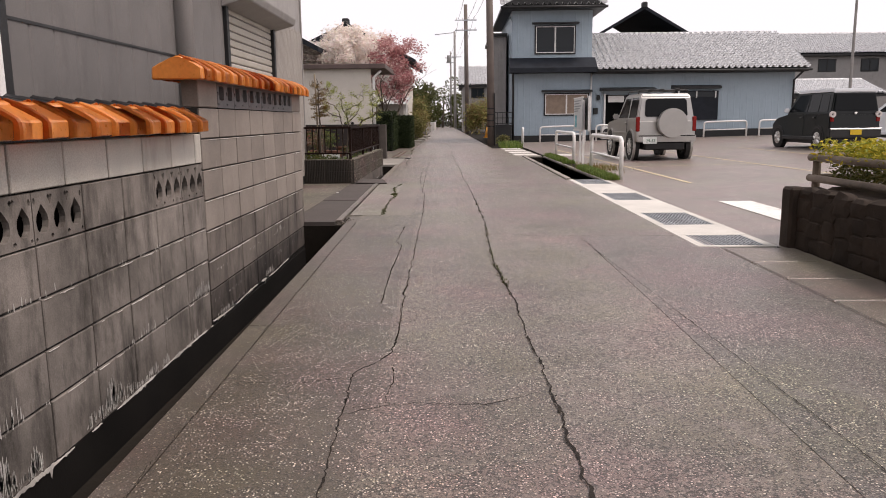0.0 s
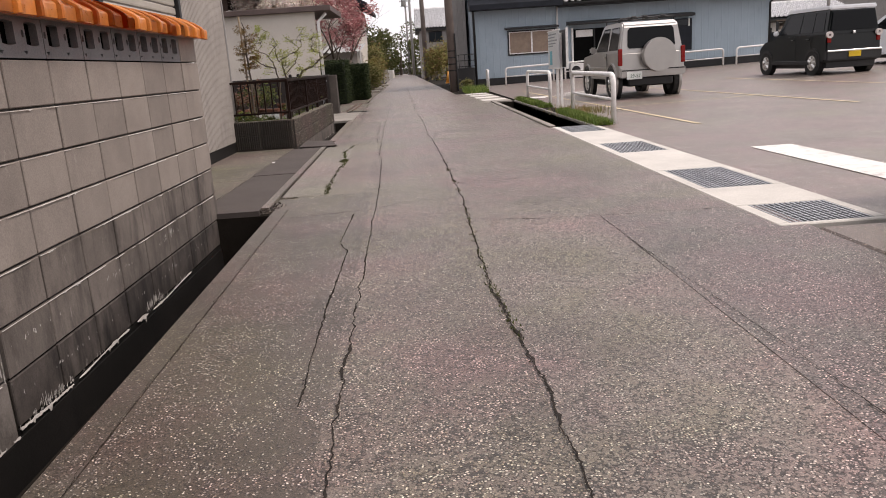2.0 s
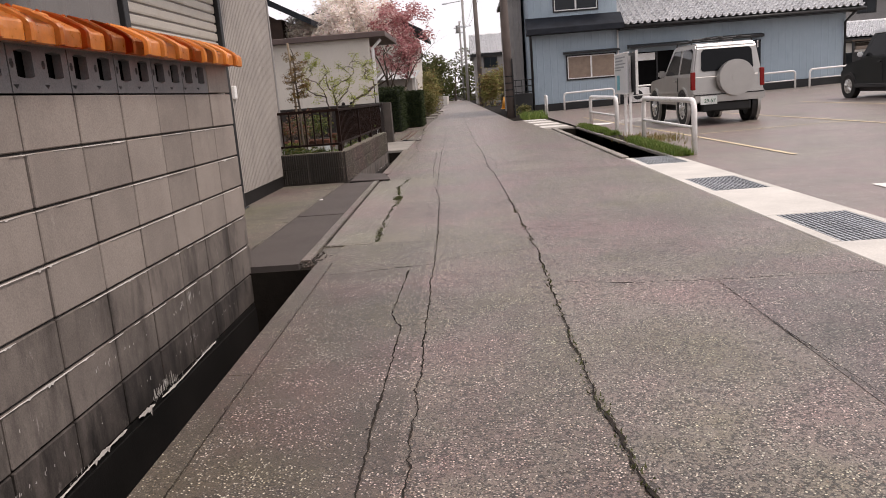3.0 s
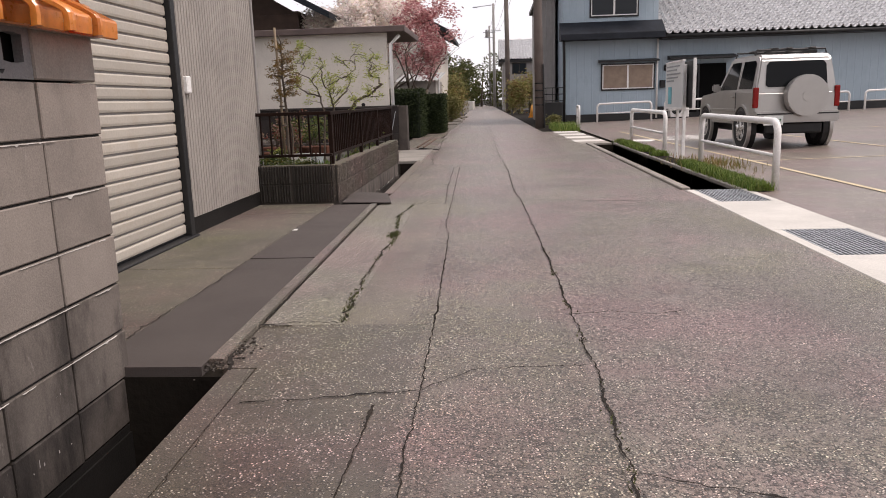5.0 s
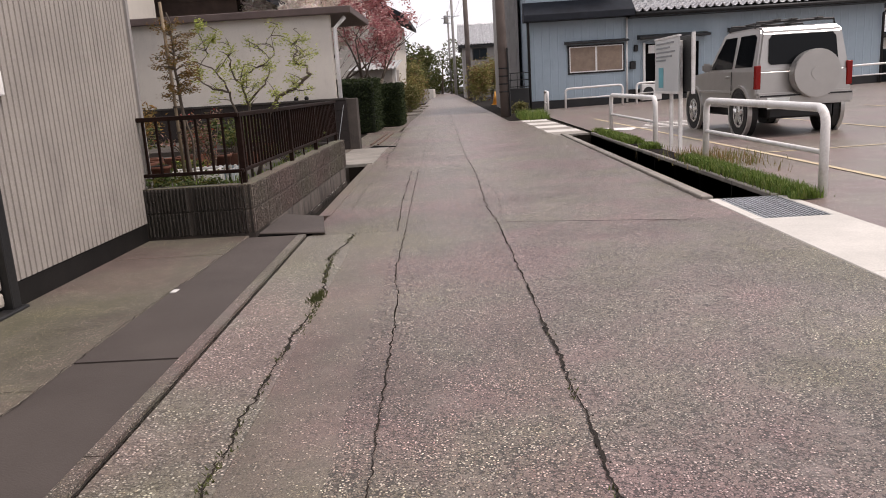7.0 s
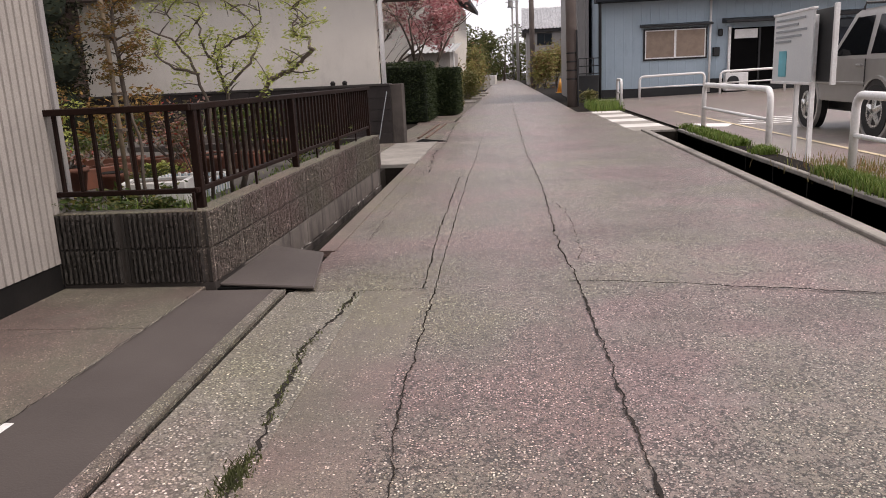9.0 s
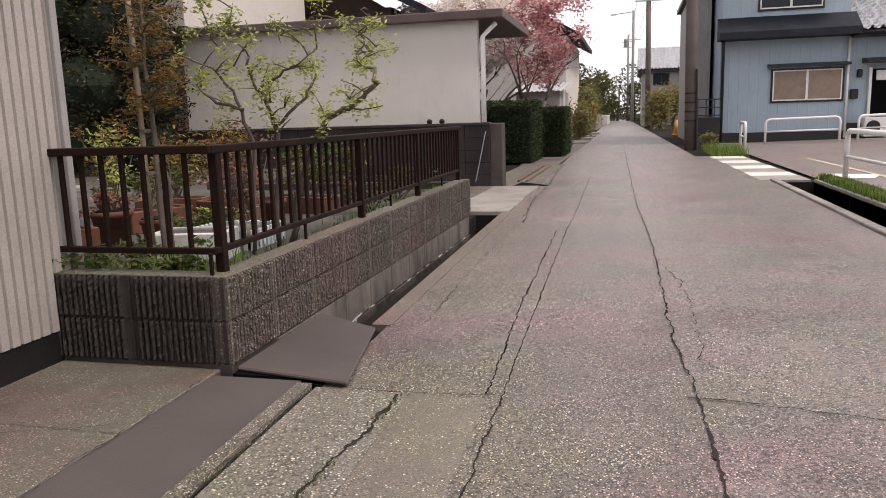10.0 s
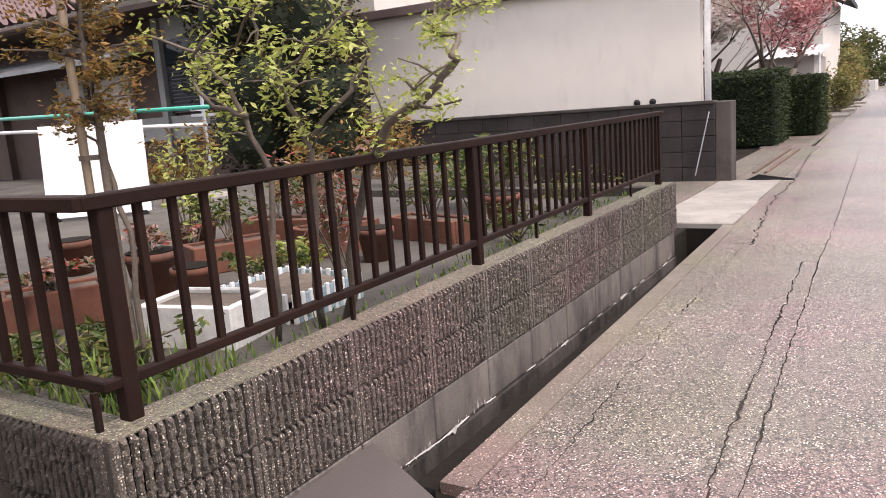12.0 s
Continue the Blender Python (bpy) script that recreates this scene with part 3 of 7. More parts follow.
# coping tiles: one shape laid side by side, front and back, with a round ridge
def coping(y0, y1, ztop, label):
    holder = thing("wall_coping")
    tagged(holder, label, "wall coping", group="orange wall copings")
    n = round((y1 - y0) / 0.188)
    d = (y1 - y0) / n
    bm = bmesh.new()
    # across a tile: a round roll, then a dished pan that slips under the next roll
    prof = [(0.0, -0.012), (0.002, 0.006), (0.01, 0.013), (0.026, 0.013), (0.034, 0.005), (0.04, -0.006), (d * 0.5, -0.009), (d - 0.012, -0.007), (d - 0.006, -0.014), (d - 0.001, -0.016)]
    rows = [(0.0, 0.128, 0.6), (0.05, 0.108, 0.9), (0.1, 0.082, 1.0), (0.128, 0.066, 1.0), (0.144, 0.056, 1.0), (0.152, 0.044, 1.0), (0.153, 0.02, 1.0), (0.151, -0.014, 1.0), (0.135, -0.018, 0.6)]
    g = []
    for k, (rx, rz, q) in enumerate(rows):
        up = max(0.0, 1.0 - max(k - 2, 0) * 0.28)
        g.append([bm.verts.new((rx + p[1] * q * (1.15 - up), p[0], rz + p[1] * q * up)) for p in prof])
    for a, b in zip(g, g[1:]):
        for i in range(len(prof) - 1):
            bm.faces.new((a[i], a[i + 1], b[i + 1], b[i]))
    bmesh.ops.solidify(bm, geom=list(bm.faces), thickness=0.01)
    tile = mesh_of("tile", bm, m_orange)
    for i in range(n):
        for side in (0, 1):
            ob = part("tile", tile, m_orange, holder)
            ob.location = (WX - 0.045, y0 + d * (i + side), ztop + 0.012)
            ob.rotation_euler = (rng.uniform(-0.015, 0.015), rng.uniform(-0.01, 0.01), math.pi * side)
    bm = bmesh.new()
    tube(bm, [(WX - 0.045, y, ztop + 0.1 + 0.003 * (k % 2)) for k, y in enumerate(steps(y0 - 0.02, y1 + 0.02, 0.19))], 0.036, 10)
    part("ridge", bm, m_orange, holder, smooth=True)
    # end tile
    bm = bmesh.new()
    prism(bm, [(WX - 0.2, ztop - 0.006), (WX + 0.108, ztop - 0.006), (WX + 0.106, ztop + 0.065), (WX + 0.06, ztop + 0.095), (WX - 0.01, ztop + 0.112), (WX - 0.045, ztop + 0.138), (WX - 0.08, ztop + 0.112), (WX - 0.14, ztop + 0.095), (WX - 0.196, ztop + 0.065)], "y", y0 - 0.05, y0 + 0.02)
    part("end_tile", bevel(bm, 0.008), m_orange, holder)
    part("bed", boxed(WX - 0.16, WX + 0.02, y0, y1, ztop + 0.002, ztop + 0.03), m_block, holder)
    return holder


coping(4.12, 7.5, 1.336, "orange glazed tile coping on the tall block wall")
coping(-5.5, 4.17, 1.02, "orange glazed tile coping on the low block wall")

# ---- garage house ----
HX = -2.25
house_l = thing("garage_house")
tagged(house_l, "grey and beige metal sided house with a roller shutter", "house")


def ribs(x, y0, y1, z0, z1, pitch, depth, material, parent, name="wall", face=1, flat=0.45):
    """Ribbed metal sheet facing +x (or along x when face is 'y')."""
    bm, prof, y = bmesh.new(), [], y0
    while y < y1:
        for f, h in ((0, 0), (flat, 0), (flat + 0.08, depth), (0.92, depth)):
            if y + f * pitch < y1:
                prof.append((y + f * pitch, h))
        y += pitch
    prof.append((y1, 0))
    for (a, ha), (b, hb) in zip(prof, prof[1:]):
        if face == 1:
            q = ((x + ha, a, z0), (x + hb, b, z0), (x + hb, b, z1), (x + ha, a, z1))
        else:
            q = ((a, x - ha, z0), (b, x - hb, z0), (b, x - hb, z1), (a, x - ha, z1))
        bm.faces.new([bm.verts.new(p) for p in q])
    bmesh.ops.remove_doubles(bm, verts=list(bm.verts), dist=0.0004)
    return part(name, bm, material, parent)


ribs(HX, -9, 8.24, 0.0, 1.69, 0.30, 0.006, m_siding_d, house_l, flat=0.03)
ribs(HX, -9, 8.24, 1.69, 6.0, 0.30, 0.006, m_siding_d, house_l, flat=0.03)
part("seam", boxed(HX, HX + 0.012, -9, 8.24, 1.68, 1.70), m_black, house_l)
ribs(HX, 10.58, 12.6, 0.16, 2.55, 0.058, 0.018, m_beige, house_l, flat=0.14)
ribs(HX, 8.24, 12.6, 2.55, 6.0, 0.30, 0.006, m_siding, house_l, flat=0.03)
part("wall", boxed(-9, HX - 0.02, -9, 12.6, 0.1, 6.0), m_siding, house_l)
part("foundation", boxed(-9, HX + 0.01, 10.56, 12.62, -0.05, 0.16, 0.01), m_wet_shade, house_l, "dark concrete footing")
part("corner_trim", boxed(HX - 0.02, HX + 0.03, 12.585, 12.625, 0.16, 6.0, 0.004), m_siding, house_l)
part("drainpipe", tube(bmesh.new(), [(HX + 0.06, 6.77, 0.0), (HX + 0.06, 6.77, 5.8)], 0.095, 12), m_siding, house_l, "grey drainpipe", True)
# roller shutter
shutter = part("roller_shutter", boxed(HX - 0.03, HX - 0.022, 8.32, 10.5, 0.02, 2.45), m_black, house_l)
bm = bmesh.new()
prism(bm, [(HX - 0.02, 0.002), (HX - 0.002, 0.004), (HX + 0.002, 0.02), (HX + 0.002, 0.066), (HX - 0.004, 0.076), (HX - 0.02, 0.078)], "y", 8.34, 10.48)
slat_me = mesh_of("slat", bm, m_cream)
for i in range(27):
    ob = part("slat", slat_me, m_cream, shutter)
    ob.location.z = 0.05 + i * 0.0905
for y0, y1 in ((8.24, 8.33), (10.49, 10.57)):
    part("guide_rail", boxed(HX - 0.03, HX + 0.045, y0, y1, 0.0, 2.5, 0.005), m_black, house_l, "black shutter rail")
bm = bmesh.new()
prism(bm, [(HX, 2.36), (HX + 0.3, 2.44), (HX + 0.33, 2.52), (HX + 0.33, 2.8), (HX, 2.9)], "y", 8.2, 10.7)
part("shutter_box", bevel(bm, 0.01), m_siding, house_l)
part("switch_box", boxed(HX + 0.01, HX + 0.05, 10.68, 10.76, 1.18, 1.32, 0.008), m_whitepaint, house_l, "white switch box")
part("sill", boxed(HX - 0.02, HX + 0.07, 8.24, 10.6, 0.0, 0.03, 0.005), m_black, house_l)
# side window by the start of the wall
wnd = part("window", boxed(HX - 0.01, HX + 0.01, 2.6, 3.85, 1.22, 2.5), m_glass, house_l)
part("window_frame", boxed(HX + 0.005, HX + 0.03, 3.85, 3.94, 1.18, 2.55, 0.004), m_black, wnd)
part("window_frame", boxed(HX + 0.012, HX + 0.035, 3.79, 3.85, 1.22, 2.5, 0.004), m_whitepaint, wnd)
part("sill", boxed(HX + 0.005, HX + 0.05, 2.55, 3.95, 1.16, 1.22, 0.004), m_whitepaint, wnd)
part("roof", boxed(-9.2, HX + 0.5, -9.2, 12.8, 5.95, 6.15), m_black, house_l)
# low lean-to roof of dark tiles behind the wall
leanto = thing("lean_to_roof")
tagged(leanto, "row of dark grey clay tiles on a low lean-to", "roof")
bm = bmesh.new()
for y in steps(-3.0, 6.3, 0.27):
    tube(bm, [(-1.6, y, 1.075), (-1.62, y, 1.085), (-1.9, y, 1.14), (HX + 0.03, y, 1.21)], [0.03, 0.042, 0.04, 0.04], 8)
    tube(bm, [(-1.63, y + 0.13, 1.06), (-1.9, y + 0.13, 1.115), (HX + 0.03, y + 0.13, 1.185)], 0.06, 6)
part("roof_tile", bm, mat("dark_tile", (0.035, 0.036, 0.04), (0.02, 0.02, 0.022), 3, 40, 0.4, 0.2), leanto, smooth=True)
bm = bmesh.new()
prism(bm, [(-1.6, 0.98), (-1.6, 1.03), (HX + 0.02, 1.16), (HX + 0.02, 0.0), (-1.75, 0.0)], "y", -3.1, 6.45)
part("roof_deck", bm, m_black, leanto)

# ---- garden wall of split-ribbed blocks ----
GX, GY0, GY1, GZ = -1.37, 12.44, 17.44, 0.425
garden_wall = thing("garden_wall")
tagged(garden_wall, "low brown wall of split-ribbed concrete blocks", "wall", kind="structure")
part("core", boxed(GX - 0.12, GX - 0.006, GY0 + 0.01, GY1 - 0.01, -0.42, GZ - 0.008), m_wet_shade, garden_wall)
part("core", boxed(-2.42, GX - 0.006, GY0 + 0.006, GY0 + 0.12, -0.1, GZ - 0.008), m_kerb, garden_wall)
part("base", boxed(GX - 0.13, GX - 0.004, GY0, GY1, -0.42, 0.035), m_darkblock, garden_wall, "plain stained base blocks")


def rib_block(w, h, seed, material):
    """A block whose face is broken into rough vertical ribs (face towards +x, length along y)."""
    r = random.Random(seed)
    bm = bmesh.new()
    prof, y = [(0.002, -0.014), (0.004, 0.001), (0.02, 0.002), (0.023, -0.016)], 0.026
    while y < w - 0.046:
        p = r.uniform(0.026, 0.031)
        prof += [(y + p * 0.06, 0.009), (y + p * 0.3, r.uniform(0.012, 0.016)), (y + p * 0.54, 0.009), (y + p * 0.62, -0.022), (y + p * 0.96, -0.022)]
        y += p
    prof += [(w - 0.02, 0.002), (w - 0.004, 0.001), (w - 0.002, -0.014)]
    zs = [0.001, 0.012] + [h * k / 15 + r.uniform(-0.003, 0.003) for k in range(2, 14)] + [h - 0.012, h - 0.002]
    g = []
    for yy, d in prof:
        col = []
        for k, z in enumerate(zs):
            rib = d > 0.003
            flat = k in (0, len(zs) - 1)
            col.append(bm.verts.new((-0.002 if flat else d + (r.uniform(-0.005, 0.004) if rib else 0), yy + (r.uniform(-0.0022, 0.0022) if rib else 0), z)))
        g.append(col)
    for a, b in zip(g, g[1:]):
        for k in range(len(zs) - 1):
            bm.faces.new((a[k], b[k], b[k + 1], a[k + 1]))
    rim = [g[i][-1] for i in range(len(g))]
    top_back = [bm.verts.new((-0.115, v.co.y, h - 0.005)) for v in rim]
    for i in range(len(rim) - 1):
        bm.faces.new((rim[i], rim[i + 1], top_back[i + 1], top_back[i]))
    for col in (g[0], g[-1]):
        back = [bm.verts.new((-0.115, v.co.y, v.co.z)) for v in col]
        for k in range(len(col) - 1):
            bm.faces.new((col[k], col[k + 1], back[k + 1], back[k]))
    return mesh_of("rib_block", bm, material)


GW, GH = 0.463, 0.196
rib_me = [rib_block(GW, GH, s, m_split) for s in range(4)]
shaded_damp_me = [rib_block(GW, GH, s + 4, m_split_damp_shade) for s in range(2)]
for r in range(2):
    z0 = GZ - GH * (r + 1)
    for i in range(11):
        ob = part("rib_block", rib_me[rng.randrange(4)], m_split, garden_wall)
        y = GY0 + 0.44 + GW * (i - 1)
        ob.location = (GX, y if i else GY0, z0)
        if not i:
            ob.scale.y = 0.44 / GW
    # end face towards -y: block colour holds its shade as well as damp
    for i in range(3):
        ob = part("rib_block", shaded_damp_me[rng.randrange(2)], m_split_damp_shade, garden_wall, "damp mossy ribbed block with shade in its colour")
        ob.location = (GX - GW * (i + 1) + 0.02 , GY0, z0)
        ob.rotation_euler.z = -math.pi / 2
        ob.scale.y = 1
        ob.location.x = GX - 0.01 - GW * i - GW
for y0, y1 in zip(steps(GY0 + 0.44, GY1, 0.463), steps(GY0 + 0.44, GY1, 0.463)[1:]):
    part("base_block", boxed(GX - 0.1, GX, y0 + 0.003, y1 - 0.003, -0.16, 0.03, 0.006), m_block_mid, garden_wall)
part("footing", boxed(GX - 0.1, GX + 0.012, GY0 + 0.6, GY1, -0.42, -0.17), m_block_damp, garden_wall)
part("cap", boxed(GX - 0.118, GX - 0.006, GY0 + 0.004, GY1 - 0.01, GZ - 0.007, GZ + 0.003, 0.003), m_cap, garden_wall, "pale mossy mortar cap")
part("cap", boxed(-2.4, GX - 0.12, GY0 + 0.004, GY0 + 0.116, GZ - 0.007, GZ + 0.003, 0.003), m_cap, garden_wall, "pale mossy mortar cap")
lime_line(GX + 0.016, 13.4, 17.3, lambda y: -0.15 + 0.035 * noise.noise((y * 2.1, 3.0, 0.0)), 0.012, 0.22, 6, garden_wall)
lime_drips(GX + 0.006, 13.4, 17.3, -0.16, 0.05, 90, 55, garden_wall)
part("return_wall", boxed(-4.4, GX - 0.02, GY1 - 0.14, GY1 - 0.02, -0.1, GZ - 0.02, 0.006), m_darkblock, garden_wall, "plain block return")

# fence on the garden wall
FX, FT, FB = -1.45, 0.985, 0.515
fence = thing("garden_fence")
tagged(fence, "dark brown aluminium railing fence on the garden wall", "fence")


def rail_bar(x0, x1, y0, y1, z0, z1, name):
    part(name, boxed(x0, x1, y0, y1, z0, z1, 0.004), m_brownmetal, fence)


rail_bar(FX - 0.028, FX + 0.028, GY0 + 0.06, 17.4, FT - 0.035, FT, "top_rail")
rail_bar(FX - 0.016, FX + 0.016, GY0 + 0.06, 17.4, FB, FB + 0.028, "bottom_rail")
rail_bar(-2.43, FX + 0.023, GY0 + 0.04, GY0 + 0.095, FT - 0.034, FT + 0.001, "top_rail")
rail_bar(-2.43, FX + 0.012, GY0 + 0.052, GY0 + 0.084, FB - 0.001, FB + 0.027, "bottom_rail")
for y in (12.56, 14.36, 15.75, 17.3):
    rail_bar(FX - 0.022, FX + 0.022, y - 0.022, y + 0.022, GZ - 0.02, FT - 0.02, "post")
for x in (-2.3,):
    rail_bar(x - 0.025, x + 0.025, GY0 + 0.045, GY0 + 0.095, GZ - 0.02, FT - 0.02, "post")
bar_me = mesh_of("bar", boxed(-0.009, 0.009, -0.011, 0.011, FB + 0.01, FT - 0.02, 0.002), m_brownmetal)
y = 12.66
while y < 17.36:
    if min(abs(y - p) for p in (12.56, 14.36, 15.75, 17.3)) > 0.04:
        part("bar", bar_me, m_brownmetal, fence).location = (FX, y, 0)
    y += 0.1045
x = -2.4
while x < -1.5:
    if abs(x + 2.3) > 0.04:
        part("bar", bar_me, m_brownmetal, fence).location = (x, GY0 + 0.068, 0)
    x += 0.1045
for y in (13.45, 15.0, 16.6, 12.47):
    part("strut", boxed(FX - 0.007, FX + 0.007, y - 0.007, y + 0.007, GZ - 0.01, FB + 0.01), m_brownmetal, fence)

# garden earth
bm = bmesh.new()
sheet(bm, steps(-26, -4.2, 1.0), steps(12.58, 21.0, 0.6), lambda x, y: (x, y, 0.33 + 0.03 * noise.noise((x * 0.9, y * 0.9, 3))))
sheet(bm, steps(-4.2, -1.48, 0.34), steps(12.58, 17.4, 0.5), lambda x, y: (x, y, 0.33 + 0.03 * noise.noise((x * 0.9, y * 0.9, 3))))
garden_soil = part("garden_ground", bm, mat("garden_gravel_soil", (0.115, 0.102, 0.086), (0.04, 0.034, 0.028), 1.4, 45, 0.95, 0.9))
tagged(garden_soil, "grey gravelly garden earth behind the wall", "ground", kind="structure")

# block wall at the end of the garden and its pier
end_wall = thing("end_wall")
tagged(end_wall, "grey block wall with a thin concrete pier", "wall", kind="structure")
part("core", boxed(-9, -1.8, 21.12, 21.22, -0.1, 0.955), m_black, end_wall)
eb = mesh_of("block", boxed(0.003, 0.393, -0.105, 0.0, 0.003, 0.188, 0.004), m_shadeblock)
for r in range(5):
    for i in range(18):
        part("block", eb, m_shadeblock, end_wall).location = (-2.18 - 0.396 * i, 21.12 + 0.005, 0.0 + 0.19 * r)
part("pier", boxed(-1.79, -1.6, 21.05, 21.35, -0.05, 0.975, 0.01), m_darkblock, end_wall, "plain grey concrete pier")
part("cap", boxed(-9, -1.79, 21.0, 21.24, 0.95, 0.99, 0.006), m_mortar, end_wall)
drive = thing("driveway")
tagged(drive, "grey concrete driveway between the garden and the end wall", "driveway", kind="structure")
for a, b in ((17.46, 19.2), (19.2, 21.1)):
    part("slab", boxed(-4.2, -1.76, a + 0.003, b - 0.003, -0.05, 0.018, 0.008), m_apron, drive)
part("slab", boxed(-2.02, -1.602, 21.4, 26.35, -0.05, 0.008, 0.006), m_apron, drive)
part("step_wall", boxed(-4.32, -4.2, 17.4, 21.1, -0.05, 0.36, 0.006), m_darkblock, drive)
part("rail", boxed(-1.5, -1.46, 21.9, 25.6, 0.004, 0.03), m_rust, drive, "rusty gate rail")
part("rail", boxed(-1.36, -1.32, 21.9, 25.6, 0.004, 0.03), m_rust, drive, "rusty gate rail")
# flat black shape stands for the shade inside the slot
bm = bmesh.new()
prism(bm, [(-1.45, 21.15), (-0.92, 21.2), (-1.4, 21.75)], "z", 0.0, 0.012)
part("drain_slot", bm, m_dark, drive, "dark open drain slot")

# ---- shed ----
shed = thing("shed")
tagged(shed, "white stucco shed with a dark flat roof edge", "shed")
part("wall", boxed(-7.15, -2.03, 21.4, 21.56, 0.0, 2.55), m_stuccow, shed)
part("side_wall", boxed(-7.15, -7.0, 21.56, 24.0, 0.0, 2.55), m_stuccow, shed)
part("back_wall", boxed(-7.15, -3.6, 24.0, 24.12, 0.0, 2.55), m_stuccow, shed)
part("roof", boxed(-7.4, -1.6, 21.25, 24.3, 2.55, 2.68, 0.01), mat("brown_roof_edge", (0.13, 0.095, 0.085), (0.09, 0.065, 0.06), 3, 60, 0.5, 0.1), shed, "dark brown roof edge")
part("drainpipe", tube(bmesh.new(), [(-1.95, 21.45, 0.0), (-1.95, 21.45, 2.3), (-1.75, 21.5, 2.5)], 0.04, 10), m_whitepaint, shed, "white drainpipe", True)

# ---- right-hand strip with gratings ----
strip = thing("drain_strip")
tagged(strip, "pale concrete strip with steel drain gratings", "pavement", kind="structure")
GR = [(5.78, 6.35), (7.05, 8.05), (9.45, 10.42), (12.02, 13.0)]
yy = 5.72
for a, b in GR:
    if a - yy > 0.02:
        part("slab", boxed(2.40, 3.06, yy + 0.003, a - 0.003, -0.1, 0.006, 0.006), m_white_conc, strip)
    for x0, x1 in ((2.40, 2.485), (2.985, 3.06)):
        part("slab", boxed(x0, x1, a, b, -0.1, 0.006, 0.005), m_white_conc, strip)
    # black fill below the bars stands for the pit's shade
    part("pit", boxed(2.485, 2.985, a, b, -0.3, -0.09), m_dark, strip)
    yy = b
bar_g = mesh_of("grate_bar", boxed(-0.0055, 0.0055, 0, 1.0, -0.04, 0.005), m_steel)
rod_g = mesh_of("grate_rod", boxed(2.49, 2.98, -0.005, 0.005, -0.03, 0.002), m_steel)
for a, b in GR:
    grate = thing("drain_grate", 0, 0, 0)
    tagged(grate, "galvanised steel bar grating in the pale strip", "grating", group="drain gratings")
    for i in range(15):
        ob = part("bar", bar_g, m_steel, grate)
        ob.location, ob.scale.y = (2.495 + 0.48 * i / 14, a, 0), b - a
    n = max(3, round((b - a) / 0.1))
    for i in range(n + 1):
        part("rod", rod_g, m_steel, grate).location = (0, a + 0.005 + (b - a - 0.01) * i / n, 0)
for i, (a, b) in enumerate(zip(steps(21.85, 28.3, 0.8), steps(21.85, 28.3, 0.8)[1:])):
    part("slab", boxed(sk(2.5, (a + b) / 2) , sk(2.5, (a + b) / 2) + 0.72, a + 0.003, b - 0.003, -0.1, 0.006, 0.006), m_white_conc if i % 2 else m_conc, strip)
bed_kerb = thing("bed_kerb")
tagged(bed_kerb, "concrete lip beside the open roadside drain", "kerb", kind="structure")
for a, b in zip(steps(13.02, 21.84, 1.0), steps(13.02, 21.84, 1.0)[1:]):
    part("kerb_stone", boxed(2.35, 2.45, a + 0.003, b - 0.003, -0.4, 0.03, 0.008), m_conc, bed_kerb)
    part("kerb_stone", boxed(2.96, 3.02, a + 0.003, b - 0.003, -0.4, 0.012, 0.008), m_conc, bed_kerb)
part("bed", boxed(3.02, 3.24, 13.02, 21.84, -0.4, 0.015), m_soil, bed_kerb)

# old edging before the planter
edging = thing("edging")
tagged(edging, "worn concrete edging slabs below the stone planter", "kerb", kind="structure")
for a, b in zip(steps(-6, 5.6, 0.6), steps(-6, 5.6, 0.6)[1:]):
    part("slab", boxed(2.565, 3.1, a + 0.004, b - 0.004, -0.08, 0.012, 0.01), m_edging, edging)

# ---- cracks and seams in the lane ----
def crack(pts, width, seed, z=0.0065, jag=0.016, material=None):
    """A ragged dirt-filled crack along a few corner points."""
    r = random.Random(seed)
    line = []
    for (xa, ya), (xb, yb) in zip(pts, pts[1:]):
        k = max(2, int(math.hypot(xb - xa, yb - ya) / 0.017))
        line += [(xa + (xb - xa) * i / k, ya + (yb - ya) * i / k) for i in range(k)]
    line.append(pts[-1])
    bm, prev = bmesh.new(), None
    for i, (x, y) in enumerate(line):
        x2, y2 = line[min(i + 1, len(line) - 1)]
        x1, y1 = line[max(i - 1, 0)]
        d = math.hypot(x2 - x1, y2 - y1) or 1
        nx, ny = -(y2 - y1) / d, (x2 - x1) / d
        o = jag * (0.9 * noise.noise((x * 5, y * 5, seed)) + 0.6 * noise.noise((x * 16, y * 16, seed)) + 0.5 * noise.noise((x * 45, y * 45, seed)))
        wide = 0.7 * width * (0.22 + 0.55 * max(0.0, noise.noise((x * 2.5, y * 2.5, seed))) + 0.5 * max(0.0, noise.noise((x * 11, y * 11, seed + 9))))
        wa, wb = wide * r.uniform(0.25, 1.0), wide * r.uniform(0.25, 1.0)
        pair = [bm.verts.new((x + nx * (o + wa), y + ny * (o + wa), z)), bm.verts.new((x + nx * (o - wb), y + ny * (o - wb), z))]
        if prev:
            bm.faces.new((prev[0], prev[1], pair[1], pair[0]))
        prev = pair
        if r.random() < width * 4:
            # a crumb of binder gone beside the crack
            cx, cy, cr = x + nx * (o + r.choice((-1, 1)) * wide * r.uniform(1, 2.6)), y + ny * o + r.uniform(-0.01, 0.01), r.uniform(0.002, 0.006)
            bm.faces.new([bm.verts.new((cx + cr * math.cos(a) * r.uniform(0.6, 1.3), cy + cr * math.sin(a) * r.uniform(0.6, 1.3), z)) for a in (0, 1.05, 2.1, 3.15, 4.2, 5.25)])
    return part("crack", bm, material or m_crack, road)


